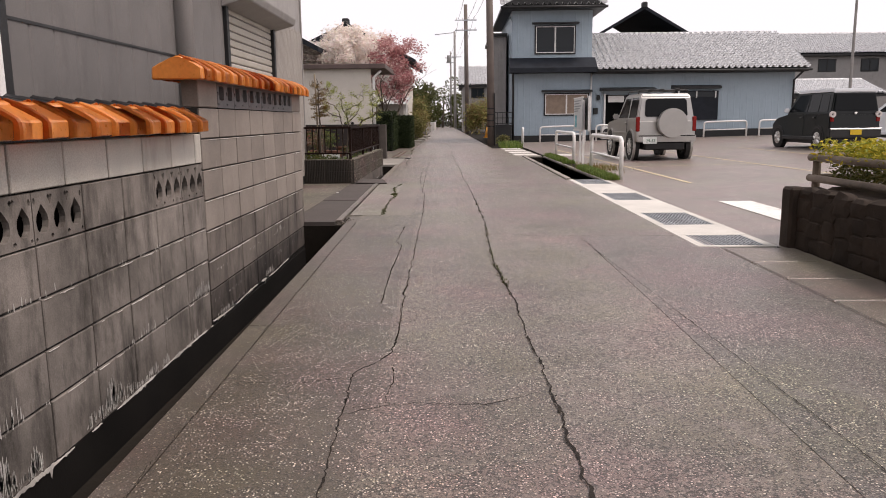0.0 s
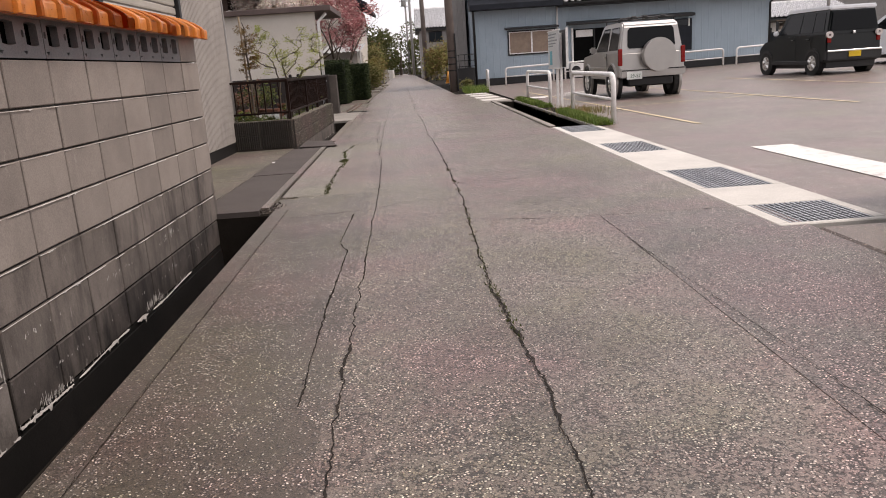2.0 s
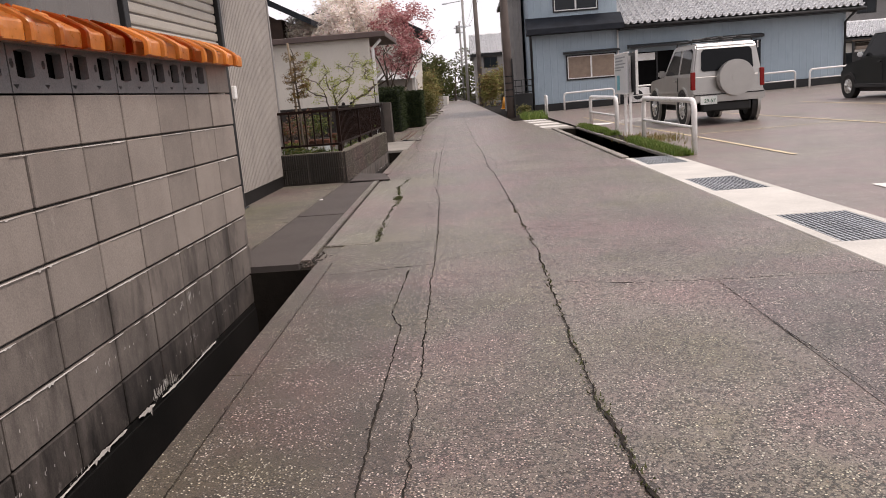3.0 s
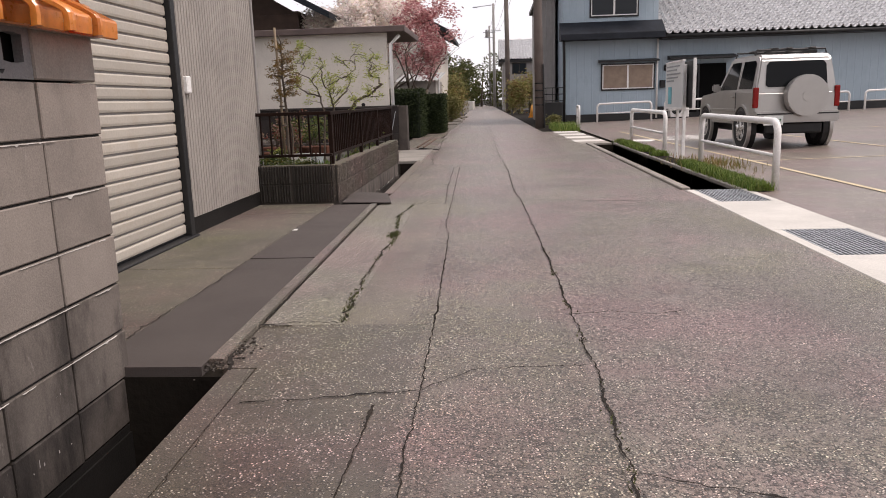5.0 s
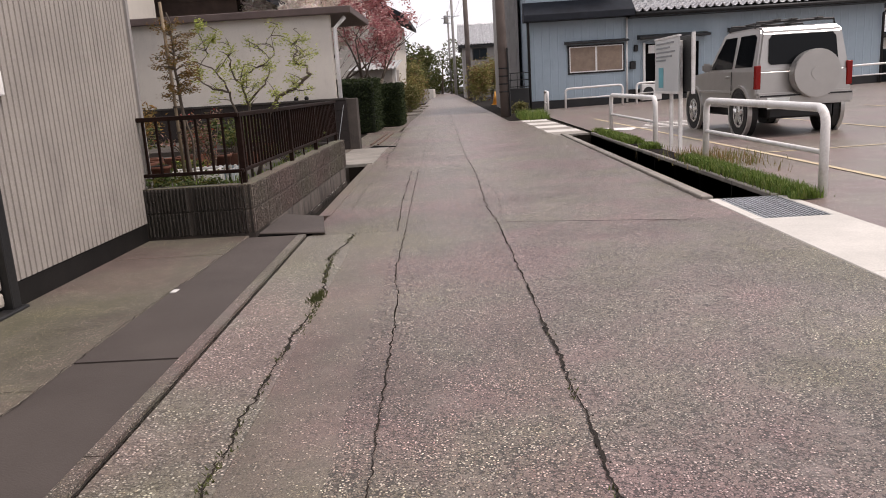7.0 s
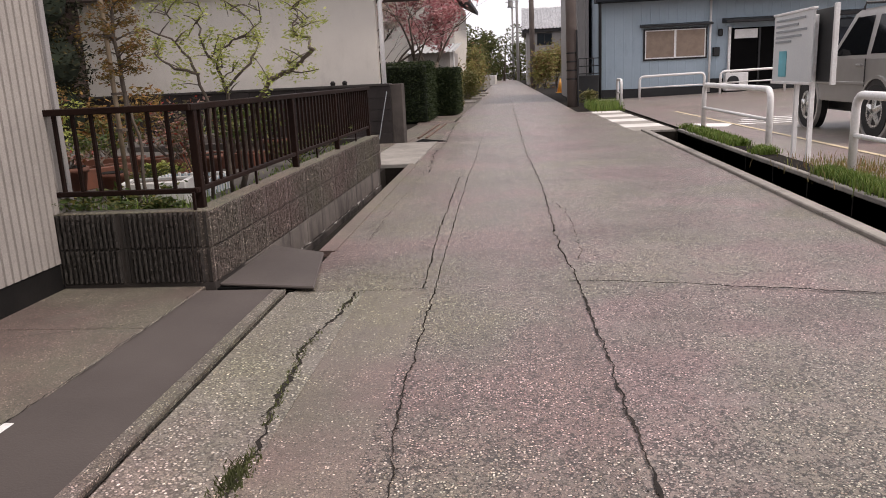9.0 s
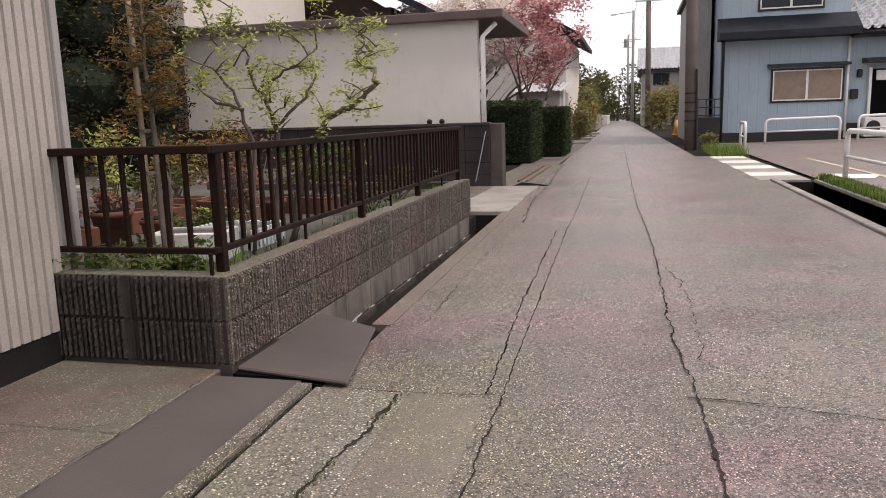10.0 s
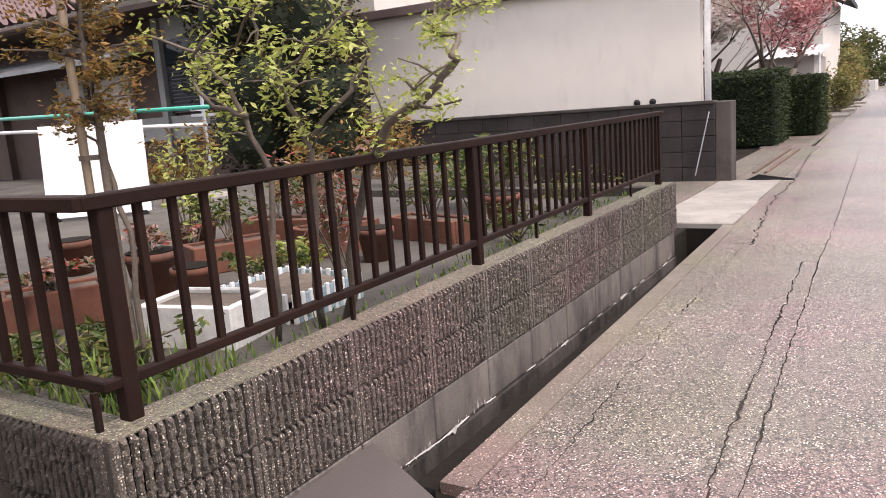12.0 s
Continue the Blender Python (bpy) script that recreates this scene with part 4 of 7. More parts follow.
crack([(0.76, -6), (0.75, 1.5), (0.71, 4), (0.65, 5.0), (0.66, 6.6), (0.67, 7.5), (0.66, 8.3), (0.63, 9.7), (0.56, 12.5), (0.51, 13.2), (0.48, 15.9), (0.43, 17.4)], 0.026, 1)
crack([(0.43, 17.4), (0.38, 18.5), (0.2, 28), (-0.02, 41)], 0.022, 2, jag=0.02)
crack([(0.02, -6), (-0.04, 1.48), (-0.06, 2.12), (-0.08, 2.53), (0.06, 2.82), (0.07, 3.2), (0.04, 4.1), (0.03, 5.2), (0.0, 6.8), (0.0, 7.2), (-0.02, 8.3), (-0.08, 10.3), (-0.14, 11), (-0.17, 12.4)], 0.02, 3)
crack([(-0.17, 12.4), (-0.2, 13.5), (-0.27, 16.6), (-0.28, 18), (-0.42, 25.5)], 0.016, 4, jag=0.01)
crack([(-0.23, 12.36), (-0.3, 13.85), (-0.36, 16.6)], 0.022, 5)
crack([(-0.36, 16.62), (-0.27, 16.62)], 0.014, 6)
crack([(-0.08, 3.78), (-0.1, 4.75), (-0.1, 5.88), (-0.17, 6.1), (-0.15, 7.04)], 0.02, 7, jag=0.009)
crack([(-0.1, 5.9), (0.0, 5.9)], 0.012, 8)
crack([(-0.03, 2.15), (0.09, 2.2), (0.1, 2.7)], 0.012, 9)
crack([(-0.06, 2.1), (0.2, 2.2), (0.47, 2.17), (0.7, 2.3)], 0.012, 10, jag=0.025)
crack([(-0.55, 2.45), (-0.3, 2.42), (-0.07, 2.5)], 0.008, 11)
crack([(0.71, 2.75), (1.1, 2.8)], 0.01, 12)
crack([(0.66, 6.55), (1.05, 6.42), (1.5, 6.36), (2.38, 6.33)], 0.023, 13, jag=0.02)
crack([(1.68, 1.0), (1.66, 1.95), (1.57, 4.4), (1.52, 5.5), (1.51, 6.36)], 0.012, 14, jag=0.008)
crack([(0.66, 8.17), (0.85, 8.2), (1.05, 8.15), (1.2, 8.2)], 0.027, 15)
crack([(-0.65, 7.08), (-0.3, 7.12), (0.01, 7.18), (0.18, 7.39), (0.65, 7.44)], 0.023, 16, jag=0.02)
crack([(-0.95, 8.03), (-0.7, 8.06), (-0.49, 8.05)], 0.025, 17, jag=0.03)
crack([(-0.47, 8.06), (-0.5, 8.56), (-0.53, 9.57), (-0.5, 10.3), (-0.56, 10.9), (-0.62, 11.5), (-0.56, 12.3)], 0.034, 18, jag=0.025)
crack([(-1.05, 12.36), (-0.6, 12.32), (-0.17, 12.36)], 0.014, 19, jag=0.02)
crack([(0.52, 12.46), (0.9, 12.4), (1.54, 12.24), (2.1, 12.1)], 0.030, 20, jag=0.02)
crack([(0.48, 16.1), (0.7, 16.2), (0.88, 16.07)], 0.014, 21, jag=0.03)
crack([(0.48, 15.2), (0.7, 15.3), (0.89, 15.18)], 0.014, 22, jag=0.03)
crack([(0.5, 13.9), (0.64, 13.87), (0.61, 14.5), (0.5, 15.2)], 0.014, 23, jag=0.03)
crack([(0.64, 13.87), (0.63, 13.18), (0.6, 12.9)], 0.012, 24, jag=0.03)
crack([(0.66, 8.7), (1.0, 9.0)], 0.008, 25, jag=0.03)
crack([(-0.74, 17.1), (-0.9, 19), (-0.92, 21.1), (-1.1, 25)], 0.035, 26, jag=0.04)
crack([(-1.03, 17.2), (-0.6, 17.1), (-0.27, 17.2)], 0.014, 27, jag=0.02)
crack([(-0.9, 22.0), (-0.4, 22.1)], 0.014, 28, jag=0.02)
crack([(-0.80, 7.4), (-0.90, 7.75), (-0.93, 8.05)], 0.05, 29, jag=0.03)
crack([(sk(-0.676, y) + 0.006 * math.sin(y * 3), y) for y in steps(-1, 7.4, 0.7)], 0.005, 30, z=0.0075, jag=0.018)
crack([(-1.43 + 0.012 * math.sin(y * 2.3), y) for y in steps(7.6, 12.3, 0.5)], 0.014, 31, z=0.0185, jag=0.02)
crack([(-2.2, 11.55), (-1.8, 11.7), (-1.45, 11.82)], 0.008, 32, z=0.0185)
crack([(sk(-0.829, y), y) for y in steps(8.1, 12.3, 0.6)], 0.02, 33, z=0.008, jag=0.006)
crack([(-0.74, 13.3), (-0.78, 14.5), (-0.79, 16.0), (-0.8, 17.2)], 0.01, 34, jag=0.02)
rm = random.Random(41)
bm = bmesh.new()
MOSSY = [(-0.47, 8.06), (-0.5, 8.56), (-0.53, 9.57), (-0.5, 10.3), (-0.56, 10.9), (-0.62, 11.5), (-0.56, 12.3)]
for i in range(1500):
    (xa, ya), (xb, yb) = rm.choice(list(zip(MOSSY, MOSSY[1:])) + [((0.71, 4), (0.65, 5.0)), ((0.65, 5.0), (0.67, 7.5)), ((0.67, 7.5), (0.63, 9.7))])
    f = rm.random()
    x, y = xa + (xb - xa) * f + rm.gauss(0, 0.012), ya + (yb - ya) * f
    if noise.noise((x * 2, y * 3.1, 8.0)) < -0.05:
        continue
    h, a = rm.uniform(0.008, 0.02), rm.uniform(0, 3.14)
    v = [bm.verts.new(p) for p in ((x - 0.004 * math.cos(a), y - 0.004 * math.sin(a), 0.002), (x + 0.004 * math.cos(a), y + 0.004 * math.sin(a), 0.002), (x + rm.uniform(-0.012, 0.012), y + rm.uniform(-0.012, 0.012), h))]
    bm.faces.new(v)
for i in range(420):
    x, y = -0.535 + rm.gauss(0, 0.018), rm.gauss(10.49, 0.06)
    v = [bm.verts.new(p) for p in ((x - 0.003, y, 0.002), (x + 0.003, y + rm.uniform(-0.003, 0.003), 0.002), (x + rm.uniform(-0.012, 0.012), y + rm.uniform(-0.012, 0.012), rm.uniform(0.008, 0.026)))]
    bm.faces.new(v)
moss = part("moss", bm, m_moss)
tagged(moss, "tiny moss and weeds growing in the lane's cracks", "moss", kind="stuff")
# litter of gravel by the broken edge of the cover
bm = bmesh.new()
for i in range(70):
    x, y, s = rm.gauss(-0.86, 0.05), rm.gauss(7.62, 0.13), rm.uniform(0.004, 0.012)
    for v in bmesh.ops.create_icosphere(bm, subdivisions=1, radius=s)["verts"]:
        v.co = Vector((x + v.co.x * rm.uniform(0.7, 1.3), y + v.co.y, 0.004 + v.co.z * 0.6))
rubble = part("rubble", bm, m_kerb)
tagged(rubble, "crumbled asphalt bits at the mouth of the drain", "rubble", kind="stuff")

# ---- paint on the lot ----
def stripe(pts, width, material, label, nm="painted_line"):
    bm = bmesh.new()
    for (xa, ya), (xb, yb) in zip(pts, pts[1:]):
        d = math.hypot(xb - xa, yb - ya)
        nx, ny = -(yb - ya) / d * width / 2, (xb - xa) / d * width / 2
        ks = steps(0, 1, 0.5 / max(d, 0.5))
        sheet(bm, ks, [-1, 1], lambda f, s: (xa + (xb - xa) * f + nx * s, ya + (yb - ya) * f + ny * s, lot_z(xa + (xb - xa) * f) + 0.007))
    ob = part(nm, bm, material)
    return tagged(ob, label, "road marking", kind="structure")


stripe([(3.97, 6.0), (3.97, 9.2)], 0.42, m_roadpaint, "broad white bar painted on the lot")
stripe([(4.26, 11.95), (4.2, 16.4), (4.1, 20.5), (3.95, 27)], 0.075, m_linepaint, "ochre painted bay line on the lot")
stripe([(7.1, 13.0), (6.85, 20.6), (6.7, 24)], 0.075, m_linepaint, "ochre painted bay line on the lot")
stripe([(4.2, 16.35), (6.9, 16.2)], 0.05, m_linepaint, "faint ochre line on the lot")
stripe([(9.6, 16.0), (9.5, 24)], 0.075, m_linepaint, "ochre painted bay line on the lot")
stripe([(12.6, 16.5), (12.5, 25)], 0.075, m_linepaint, "ochre painted bay line on the lot")
stripe([(7.1, 11.2), (7.6, 11.3)], 0.08, m_roadpaint, "small worn white mark on the lot")
stripe([(3.25, 22.6), (3.95, 22.3)], 0.75, m_roadpaint, "white painted bar by the lane")
for k in range(4):
    stripe([(4.1 + 0.14 * k, 22.4 + 0.42 * k), (5.1 + 0.14 * k, 22.2 + 0.42 * k)], 0.16, m_roadpaint, "white painted hatching on the lot")

# ---- white hoop barriers ----
def hoop(x0, y0, x1, y1, h=0.73, r=0.038, label="white painted steel hoop barrier"):
    a, b = Vector((x0, y0, 0)), Vector((x1, y1, 0))
    d = (b - a).normalized()
    za, zb = lot_z(x0), lot_z(x1)
    th = thing("hoop_barrier")
    c = 0.13
    pts = [a + Vector((0, 0, za - 0.02)), a + Vector((0, 0, za + h - c))]
    pts += [a + d * (c - c * math.cos(t)) + Vector((0, 0, za + h - c + c * math.sin(t))) for t in (0.4, 0.8, 1.2, 1.57)]
    pts += [b - d * (c - c * math.cos(t)) + Vector((0, 0, zb + h - c + c * math.sin(t))) for t in (1.57, 1.2, 0.8, 0.4)]
    pts += [b + Vector((0, 0, zb + h - c)), b + Vector((0, 0, zb - 0.02))]
    part("hoop", tube(bmesh.new(), pts, r, 12), m_whitepaint, th, smooth=True)
    part("crossbar", tube(bmesh.new(), [a + Vector((0, 0, za + h * 0.5)), b + Vector((0, 0, zb + h * 0.5))], r * 0.62, 8), m_whitepaint, th, smooth=True)
    return tagged(th, label, "barrier", group="white hoop barriers")


hoop(3.3, 12.85, 3.32, 15.9, label="white painted steel hoop barrier in the grass strip")
hoop(3.3, 18.2, 3.3, 21.5, label="white painted steel hoop barrier in the grass strip")
hoop(3.12, 30.2, 3.25, 32.0)
hoop(4.3, 34.6, 6.33, 34.4)
hoop(6.86, 34.5, 8.85, 34.4)
hoop(9.3, 34.5, 11.3, 34.5)
hoop(11.78, 34.5, 13.72, 34.5)
hoop(14.3, 34.5, 16.4, 34.5)

# ---- notice board ----
notice = thing("notice_board")
tagged(notice, "white notice board on two posts in the grass strip", "sign")
m_board = mat("board_white", (0.74, 0.75, 0.74), (0.66, 0.68, 0.68), 2, 60, 0.4, 0.05)
part("panel", boxed(3.265, 3.29, 16.9, 18.08, 0.83, 1.55, 0.004), m_board, notice)
part("back_panel", boxed(3.36, 3.385, 16.62, 17.75, 0.83, 1.55, 0.004), m_black, notice, "dark back of the second panel")
for z0, z1, y0, y1 in ((0.80, 0.83, 16.88, 18.1), (1.55, 1.575, 16.88, 18.1)):
    part("frame", boxed(3.255, 3.3, y0, y1, z0, z1, 0.003), m_whitepaint, notice)
part("frame", boxed(3.35, 3.395, 16.58, 16.62, 0.8, 1.58, 0.003), m_whitepaint, notice)
for y in (17.42, 16.98):
    part("post", boxed(3.3, 3.345, y - 0.022, y + 0.022, -0.05, 1.5, 0.004), m_whitepaint, notice)
m_ink, m_teal = mat("grey_print", (0.3, 0.32, 0.33), None, 5, 90, 0.5, 0), mat("teal_print", (0.16, 0.5, 0.58), None, 5, 90, 0.5, 0)
bm = bmesh.new()
for k, (z, w) in enumerate(((1.49, 0.9), (1.43, 0.7), (1.37, 0.95), (1.31, 0.8), (1.26, 0.5))):
    box(bm, 3.258, 3.263, 18.0 - w, 18.0, z - 0.012, z + 0.012)
part("print", bm, m_ink, notice)
part("print", boxed(3.258, 3.263, 17.62, 17.86, 0.88, 1.16), m_teal, notice, "teal printed block")

# ---- grass along the roadside drain ----
def grass(name, count, place, label, material, hmin=0.05, hmax=0.16, seed=5):
    r = random.Random(seed)
    vs, fs = [], []
    for i in range(count):
        x, y, z = place(r)
        a, h, w = r.uniform(0, 6.28), r.uniform(hmin, hmax), r.uniform(0.003, 0.006)
        lean = r.uniform(0.1, 0.7) * h
        dx, dy, nx, ny = math.cos(a), math.sin(a), -math.sin(a) * w, math.cos(a) * w
        k = len(vs)
        vs += [(x - nx, y - ny, z), (x + nx, y + ny, z), (x + dx * lean * 0.4 + nx * 0.7, y + dy * lean * 0.4 + ny * 0.7, z + h * 0.6), (x + dx * lean * 0.4 - nx * 0.7, y + dy * lean * 0.4 - ny * 0.7, z + h * 0.6), (x + dx * lean, y + dy * lean, z + h)]
        fs += [(k, k + 1, k + 2, k + 3), (k + 3, k + 2, k + 4)]
    me = bpy.data.meshes.new(name)
    me.from_pydata(vs, [], fs)
    me.materials.append(material)
    return tagged(part(name, me, material), label, "grass", kind="stuff")


def leafy(name, cols, rough=0.6, trans=0.25):
    """Leaf colours that change from leaf to leaf."""
    m, n, l, b = nodes_of(name)
    g = n.new("ShaderNodeNewGeometry")
    k = len(cols)
    c = ramp(n, l, g.outputs["Random Per Island"], [(i / max(k - 1, 1), s) for i, s in enumerate(cols)])
    l.new(c, b.inputs["Base Color"])
    b.inputs["Roughness"].default_value = rough
    b.inputs["Specular IOR Level"].default_value = 0.3
    t = n.new("ShaderNodeBsdfTranslucent")
    l.new(c, t.inputs["Color"])
    mx = n.new("ShaderNodeMixShader")
    mx.inputs["Fac"].default_value = trans
    l.new(b.outputs["BSDF"], mx.inputs[1])
    l.new(t.outputs["BSDF"], mx.inputs[2])
    l.new(mx.outputs["Shader"], n["Material Output"].inputs["Surface"])
    return m


m_grass = leafy("grass_blades", [(0.06, 0.11, 0.02), (0.11, 0.18, 0.03), (0.17, 0.24, 0.045), (0.22, 0.24, 0.08)])
m_drygrass = leafy("dry_weeds", [(0.3, 0.22, 0.1), (0.2, 0.16, 0.06), (0.14, 0.17, 0.04), (0.32, 0.17, 0.08)])


def bed_place(r):
    while True:
        y = r.uniform(12.7, 21.9)
        if noise.noise((y * 0.9, 0.0, 4.0)) > -0.28 + 0.9 * (16.0 < y < 17.6):
            return r.gauss(3.13, 0.055), y, 0.01


grass("grass", 22000, bed_place, "tufts of green grass along the roadside drain", m_grass, 0.04, 0.11)
grass("weeds", 900, lambda r: (r.gauss(3.45, 0.22), r.gauss(16.0, 0.55), 0.005), "dry brown weeds by the notice board", m_drygrass, 0.03, 0.12, 6)
grass("grass", 2500, lambda r: (r.uniform(2.15, 2.95), r.gauss(29.6, 0.6), 0.0), "grass clump beside the utility pole", m_grass, 0.08, 0.3, 7)

# ---- stone planter with its hedge ----
planter = thing("stone_planter")
tagged(planter, "dark rough stone planter with earth behind it", "planter")
part("core", boxed(3.165, 5.5, -5.0, 5.74, -0.05, 0.47, 0.02), m_rock, planter)
rs = random.Random(12)


def stone(x, y, z, sx, sy, sz):
    bm = bmesh.new()
    bmesh.ops.create_icosphere(bm, subdivisions=2, radius=1.0)
    o = rs.uniform(0, 50)
    for v in bm.verts:
        c = v.co.copy()
        m = max(abs(c.x), abs(c.y), abs(c.z))
        c = c.lerp(c / m, 0.6) * (1 + 0.22 * noise.noise(v.co * 1.8 + Vector((o, o, o))))
        v.co = Vector((x + c.x * sx, y + c.y * sy, z + c.z * sz))
    return part("stone", bm, m_rock, planter)


y = 5.62
while y > -4.5:
    z = 0.0
    while z < 0.46:
        h = min(rs.uniform(0.12, 0.2), 0.5 - z)
        w = rs.uniform(0.16, 0.3)
        stone(3.2, y - w / 2 + rs.uniform(-0.05, 0.05), z + h / 2, 0.05, w * 0.66, h * 0.66)
        z += h * 0.93
    y -= 0.2
for x in steps(3.3, 5.4, 0.25):
    for z in (0.08, 0.24, 0.4):
        stone(x, 5.72, z, 0.15, 0.08, 0.1)
part("corner_post", boxed(3.1, 3.24, 5.62, 5.8, -0.05, 0.5, 0.02), m_rock, planter, "dark squared corner stone")

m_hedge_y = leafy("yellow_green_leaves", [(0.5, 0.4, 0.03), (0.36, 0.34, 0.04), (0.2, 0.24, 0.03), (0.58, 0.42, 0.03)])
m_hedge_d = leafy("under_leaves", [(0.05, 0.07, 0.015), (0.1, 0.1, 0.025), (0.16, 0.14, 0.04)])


def leaves(name, count, place, size, material, parent=None, seed=1, flat=0.5):
    """Many small bent leaves; place gives a centre and a size factor."""
    r = random.Random(seed)
    vs, fs = [], []
    for i in range(count):
        c, s = place(r)
        s *= size * r.uniform(0.6, 1.3)
        d = Vector((r.gauss(0, 1), r.gauss(0, 1), r.gauss(0, flat))).normalized()
        u = d.orthogonal().normalized()
        u.rotate(Matrix.Rotation(r.uniform(0, 6.28), 3, d))
        w = d.cross(u) * s * 0.42
        k = len(vs)
        c = Vector(c)
        vs += [c - d * s, c + w * 0.9 - u * s * 0.12, c + d * s, c - w * 0.9 - u * s * 0.12]
        fs += [(k, k + 1, k + 2), (k, k + 2, k + 3)]
    me = bpy.data.meshes.new(name)
    me.from_pydata([tuple(v) for v in vs], [], fs)
    me.materials.append(material)
    return part(name, me, material, parent)


y_hedge = thing("clipped_hedge")
tagged(y_hedge, "low clipped hedge with yellow-green tops behind log rails", "hedge")
leaves("foliage", 16000, lambda r: ((r.uniform(3.47, 4.5), r.uniform(0.5, 6.16), 0.70 + r.uniform(0, 0.15) + 0.03 * math.sin(r.random() * 9)), 1), 0.026, m_hedge_y, y_hedge, 2)
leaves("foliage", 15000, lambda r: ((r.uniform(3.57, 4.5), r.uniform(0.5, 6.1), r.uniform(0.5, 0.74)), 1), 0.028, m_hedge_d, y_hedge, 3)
bm = bmesh.new()
for i in range(110):
    x, yb = rs.uniform(3.7, 4.4), rs.uniform(-1.8, 6.0)
    tube(bm, [(x, yb, 0.4), (x + rs.uniform(-0.06, 0.06), yb + rs.uniform(-0.06, 0.06), 0.58), (x + rs.uniform(-0.12, 0.12), yb + rs.uniform(-0.12, 0.12), 0.74)], [0.008, 0.006, 0.003], 4)
part("stem", bm, m_bark, y_hedge)
part("earth", boxed(3.25, 5.5, -5, 5.72, 0.44, 0.465), m_soil, planter)
log_rail = thing("log_rail")
tagged(log_rail, "pale weathered log rail along the clipped hedge", "rail")
m_log = mat("weathered_log", (0.25, 0.2, 0.16), (0.15, 0.12, 0.095), 5, 50, 0.8, 0.5, dirt=(0.12, 0.1, 0.08))
for z in (0.715, 0.535):
    part("log", tube(bmesh.new(), [(3.52, -3, z), (3.53, 1.5, z + 0.01), (3.52, 6.22, z)], 0.032, 10), m_log, log_rail, smooth=True)
    part("log", tube(bmesh.new(), [(3.5, 6.2, z + 0.002), (5.3, 6.2, z + 0.002)], 0.032, 10), m_log, log_rail, smooth=True)
for p in ((3.55, 6.16), (3.55, 4.4), (3.55, 2.6), (3.55, 0.8), (5.2, 6.16)):
    part("post", tube(bmesh.new(), [(p[0], p[1], 0.0 if p[1] > 5.8 else 0.4), (p[0], p[1], 0.75)], 0.035, 8), m_log, log_rail)

# ---- cars ----
def paint(name, col, metal=0.0, rough=0.3):
    m, n, l, b = nodes_of(name)
    co = n.new("ShaderNodeTexCoord").outputs["Object"]
    f = noise_node(n, l, co, 4, 4)
    l.new(ramp(n, l, f, [(0.3, tuple(c * 0.9 for c in col)), (0.7, col)]), b.inputs["Base Color"])
    b.inputs["Metallic"].default_value, b.inputs["Roughness"].default_value = metal, rough
    b.inputs["Coat Weight"].default_value, b.inputs["Coat Roughness"].default_value = 0.12, 0.1
    b.inputs["Specular IOR Level"].default_value = 0.3
    return m


m_silver = paint("warm_silver_paint", (0.42, 0.405, 0.385), 0.6, 0.3)
m_darkgreen = paint("dark_green_paint", (0.005, 0.007, 0.007), 0.0, 0.3)
m_whitecar = paint("white_car_paint", (0.72, 0.74, 0.76))
m_tyre = mat("tyre_rubber", (0.025, 0.024, 0.023), (0.016, 0.016, 0.015), 6, 80, 0.85, 0.3)
m_rim = mat("alloy_rim", (0.72, 0.72, 0.7), (0.6, 0.6, 0.58), 6, 80, 0.3, 0.0, metal=0.8)
m_plastic = mat("black_plastic", (0.03, 0.03, 0.031), (0.02, 0.02, 0.02), 6, 80, 0.6, 0.1)
m_red = glassy("red_lamp", (0.2, 0.01, 0.008), 0.15)
m_clear = glassy("clear_lamp", (0.55, 0.5, 0.48), 0.12)
m_cglass = glassy("car_glass", (0.008, 0.009, 0.01), 0.04, 0.12)
m_platew = mat("white_plate", (0.75, 0.78, 0.75), None, 5, 90, 0.4, 0)
m_platey = mat("yellow_plate", (0.75, 0.5, 0.02), None, 5, 90, 0.4, 0)
m_green = mat("green_print", (0.02, 0.16, 0.07), None, 5, 90, 0.5, 0)


def shell(bm, outline, w0, w1, zlo, zhi, crown=0.0):
    """A car body part: a side outline (y, z) whose half width goes from w0 at zlo to w1 at zhi."""
    def half(z):
        return w0 + (w1 - w0) * min(max((z - zlo) / (zhi - zlo), 0), 1)
    left = [bm.verts.new((-half(z), y, z)) for y, z in outline]
    right = [bm.verts.new((half(z), y, z)) for y, z in outline]
    bm.faces.new(left)
    bm.faces.new(right[::-1])
    for i in range(len(outline)):
        j = (i + 1) % len(outline)
        bm.faces.new((left[i], right[i], right[j], left[j]))
    return bm


def side_pane(outline, w0, w1, zlo, zhi, side, off=0.006):
    bm = bmesh.new()
    def half(z):
        return w0 + (w1 - w0) * (z - zlo) / (zhi - zlo)
    a = [bm.verts.new((side * (half(z) + off), y, z)) for y, z in outline]
    b = [bm.verts.new((side * (half(z) - 0.02), y, z)) for y, z in outline]
    bm.faces.new(a)
    for i in range(len(outline)):
        j = (i + 1) % len(outline)
        bm.faces.new((a[i], a[j], b[j], b[i]))
    return bm


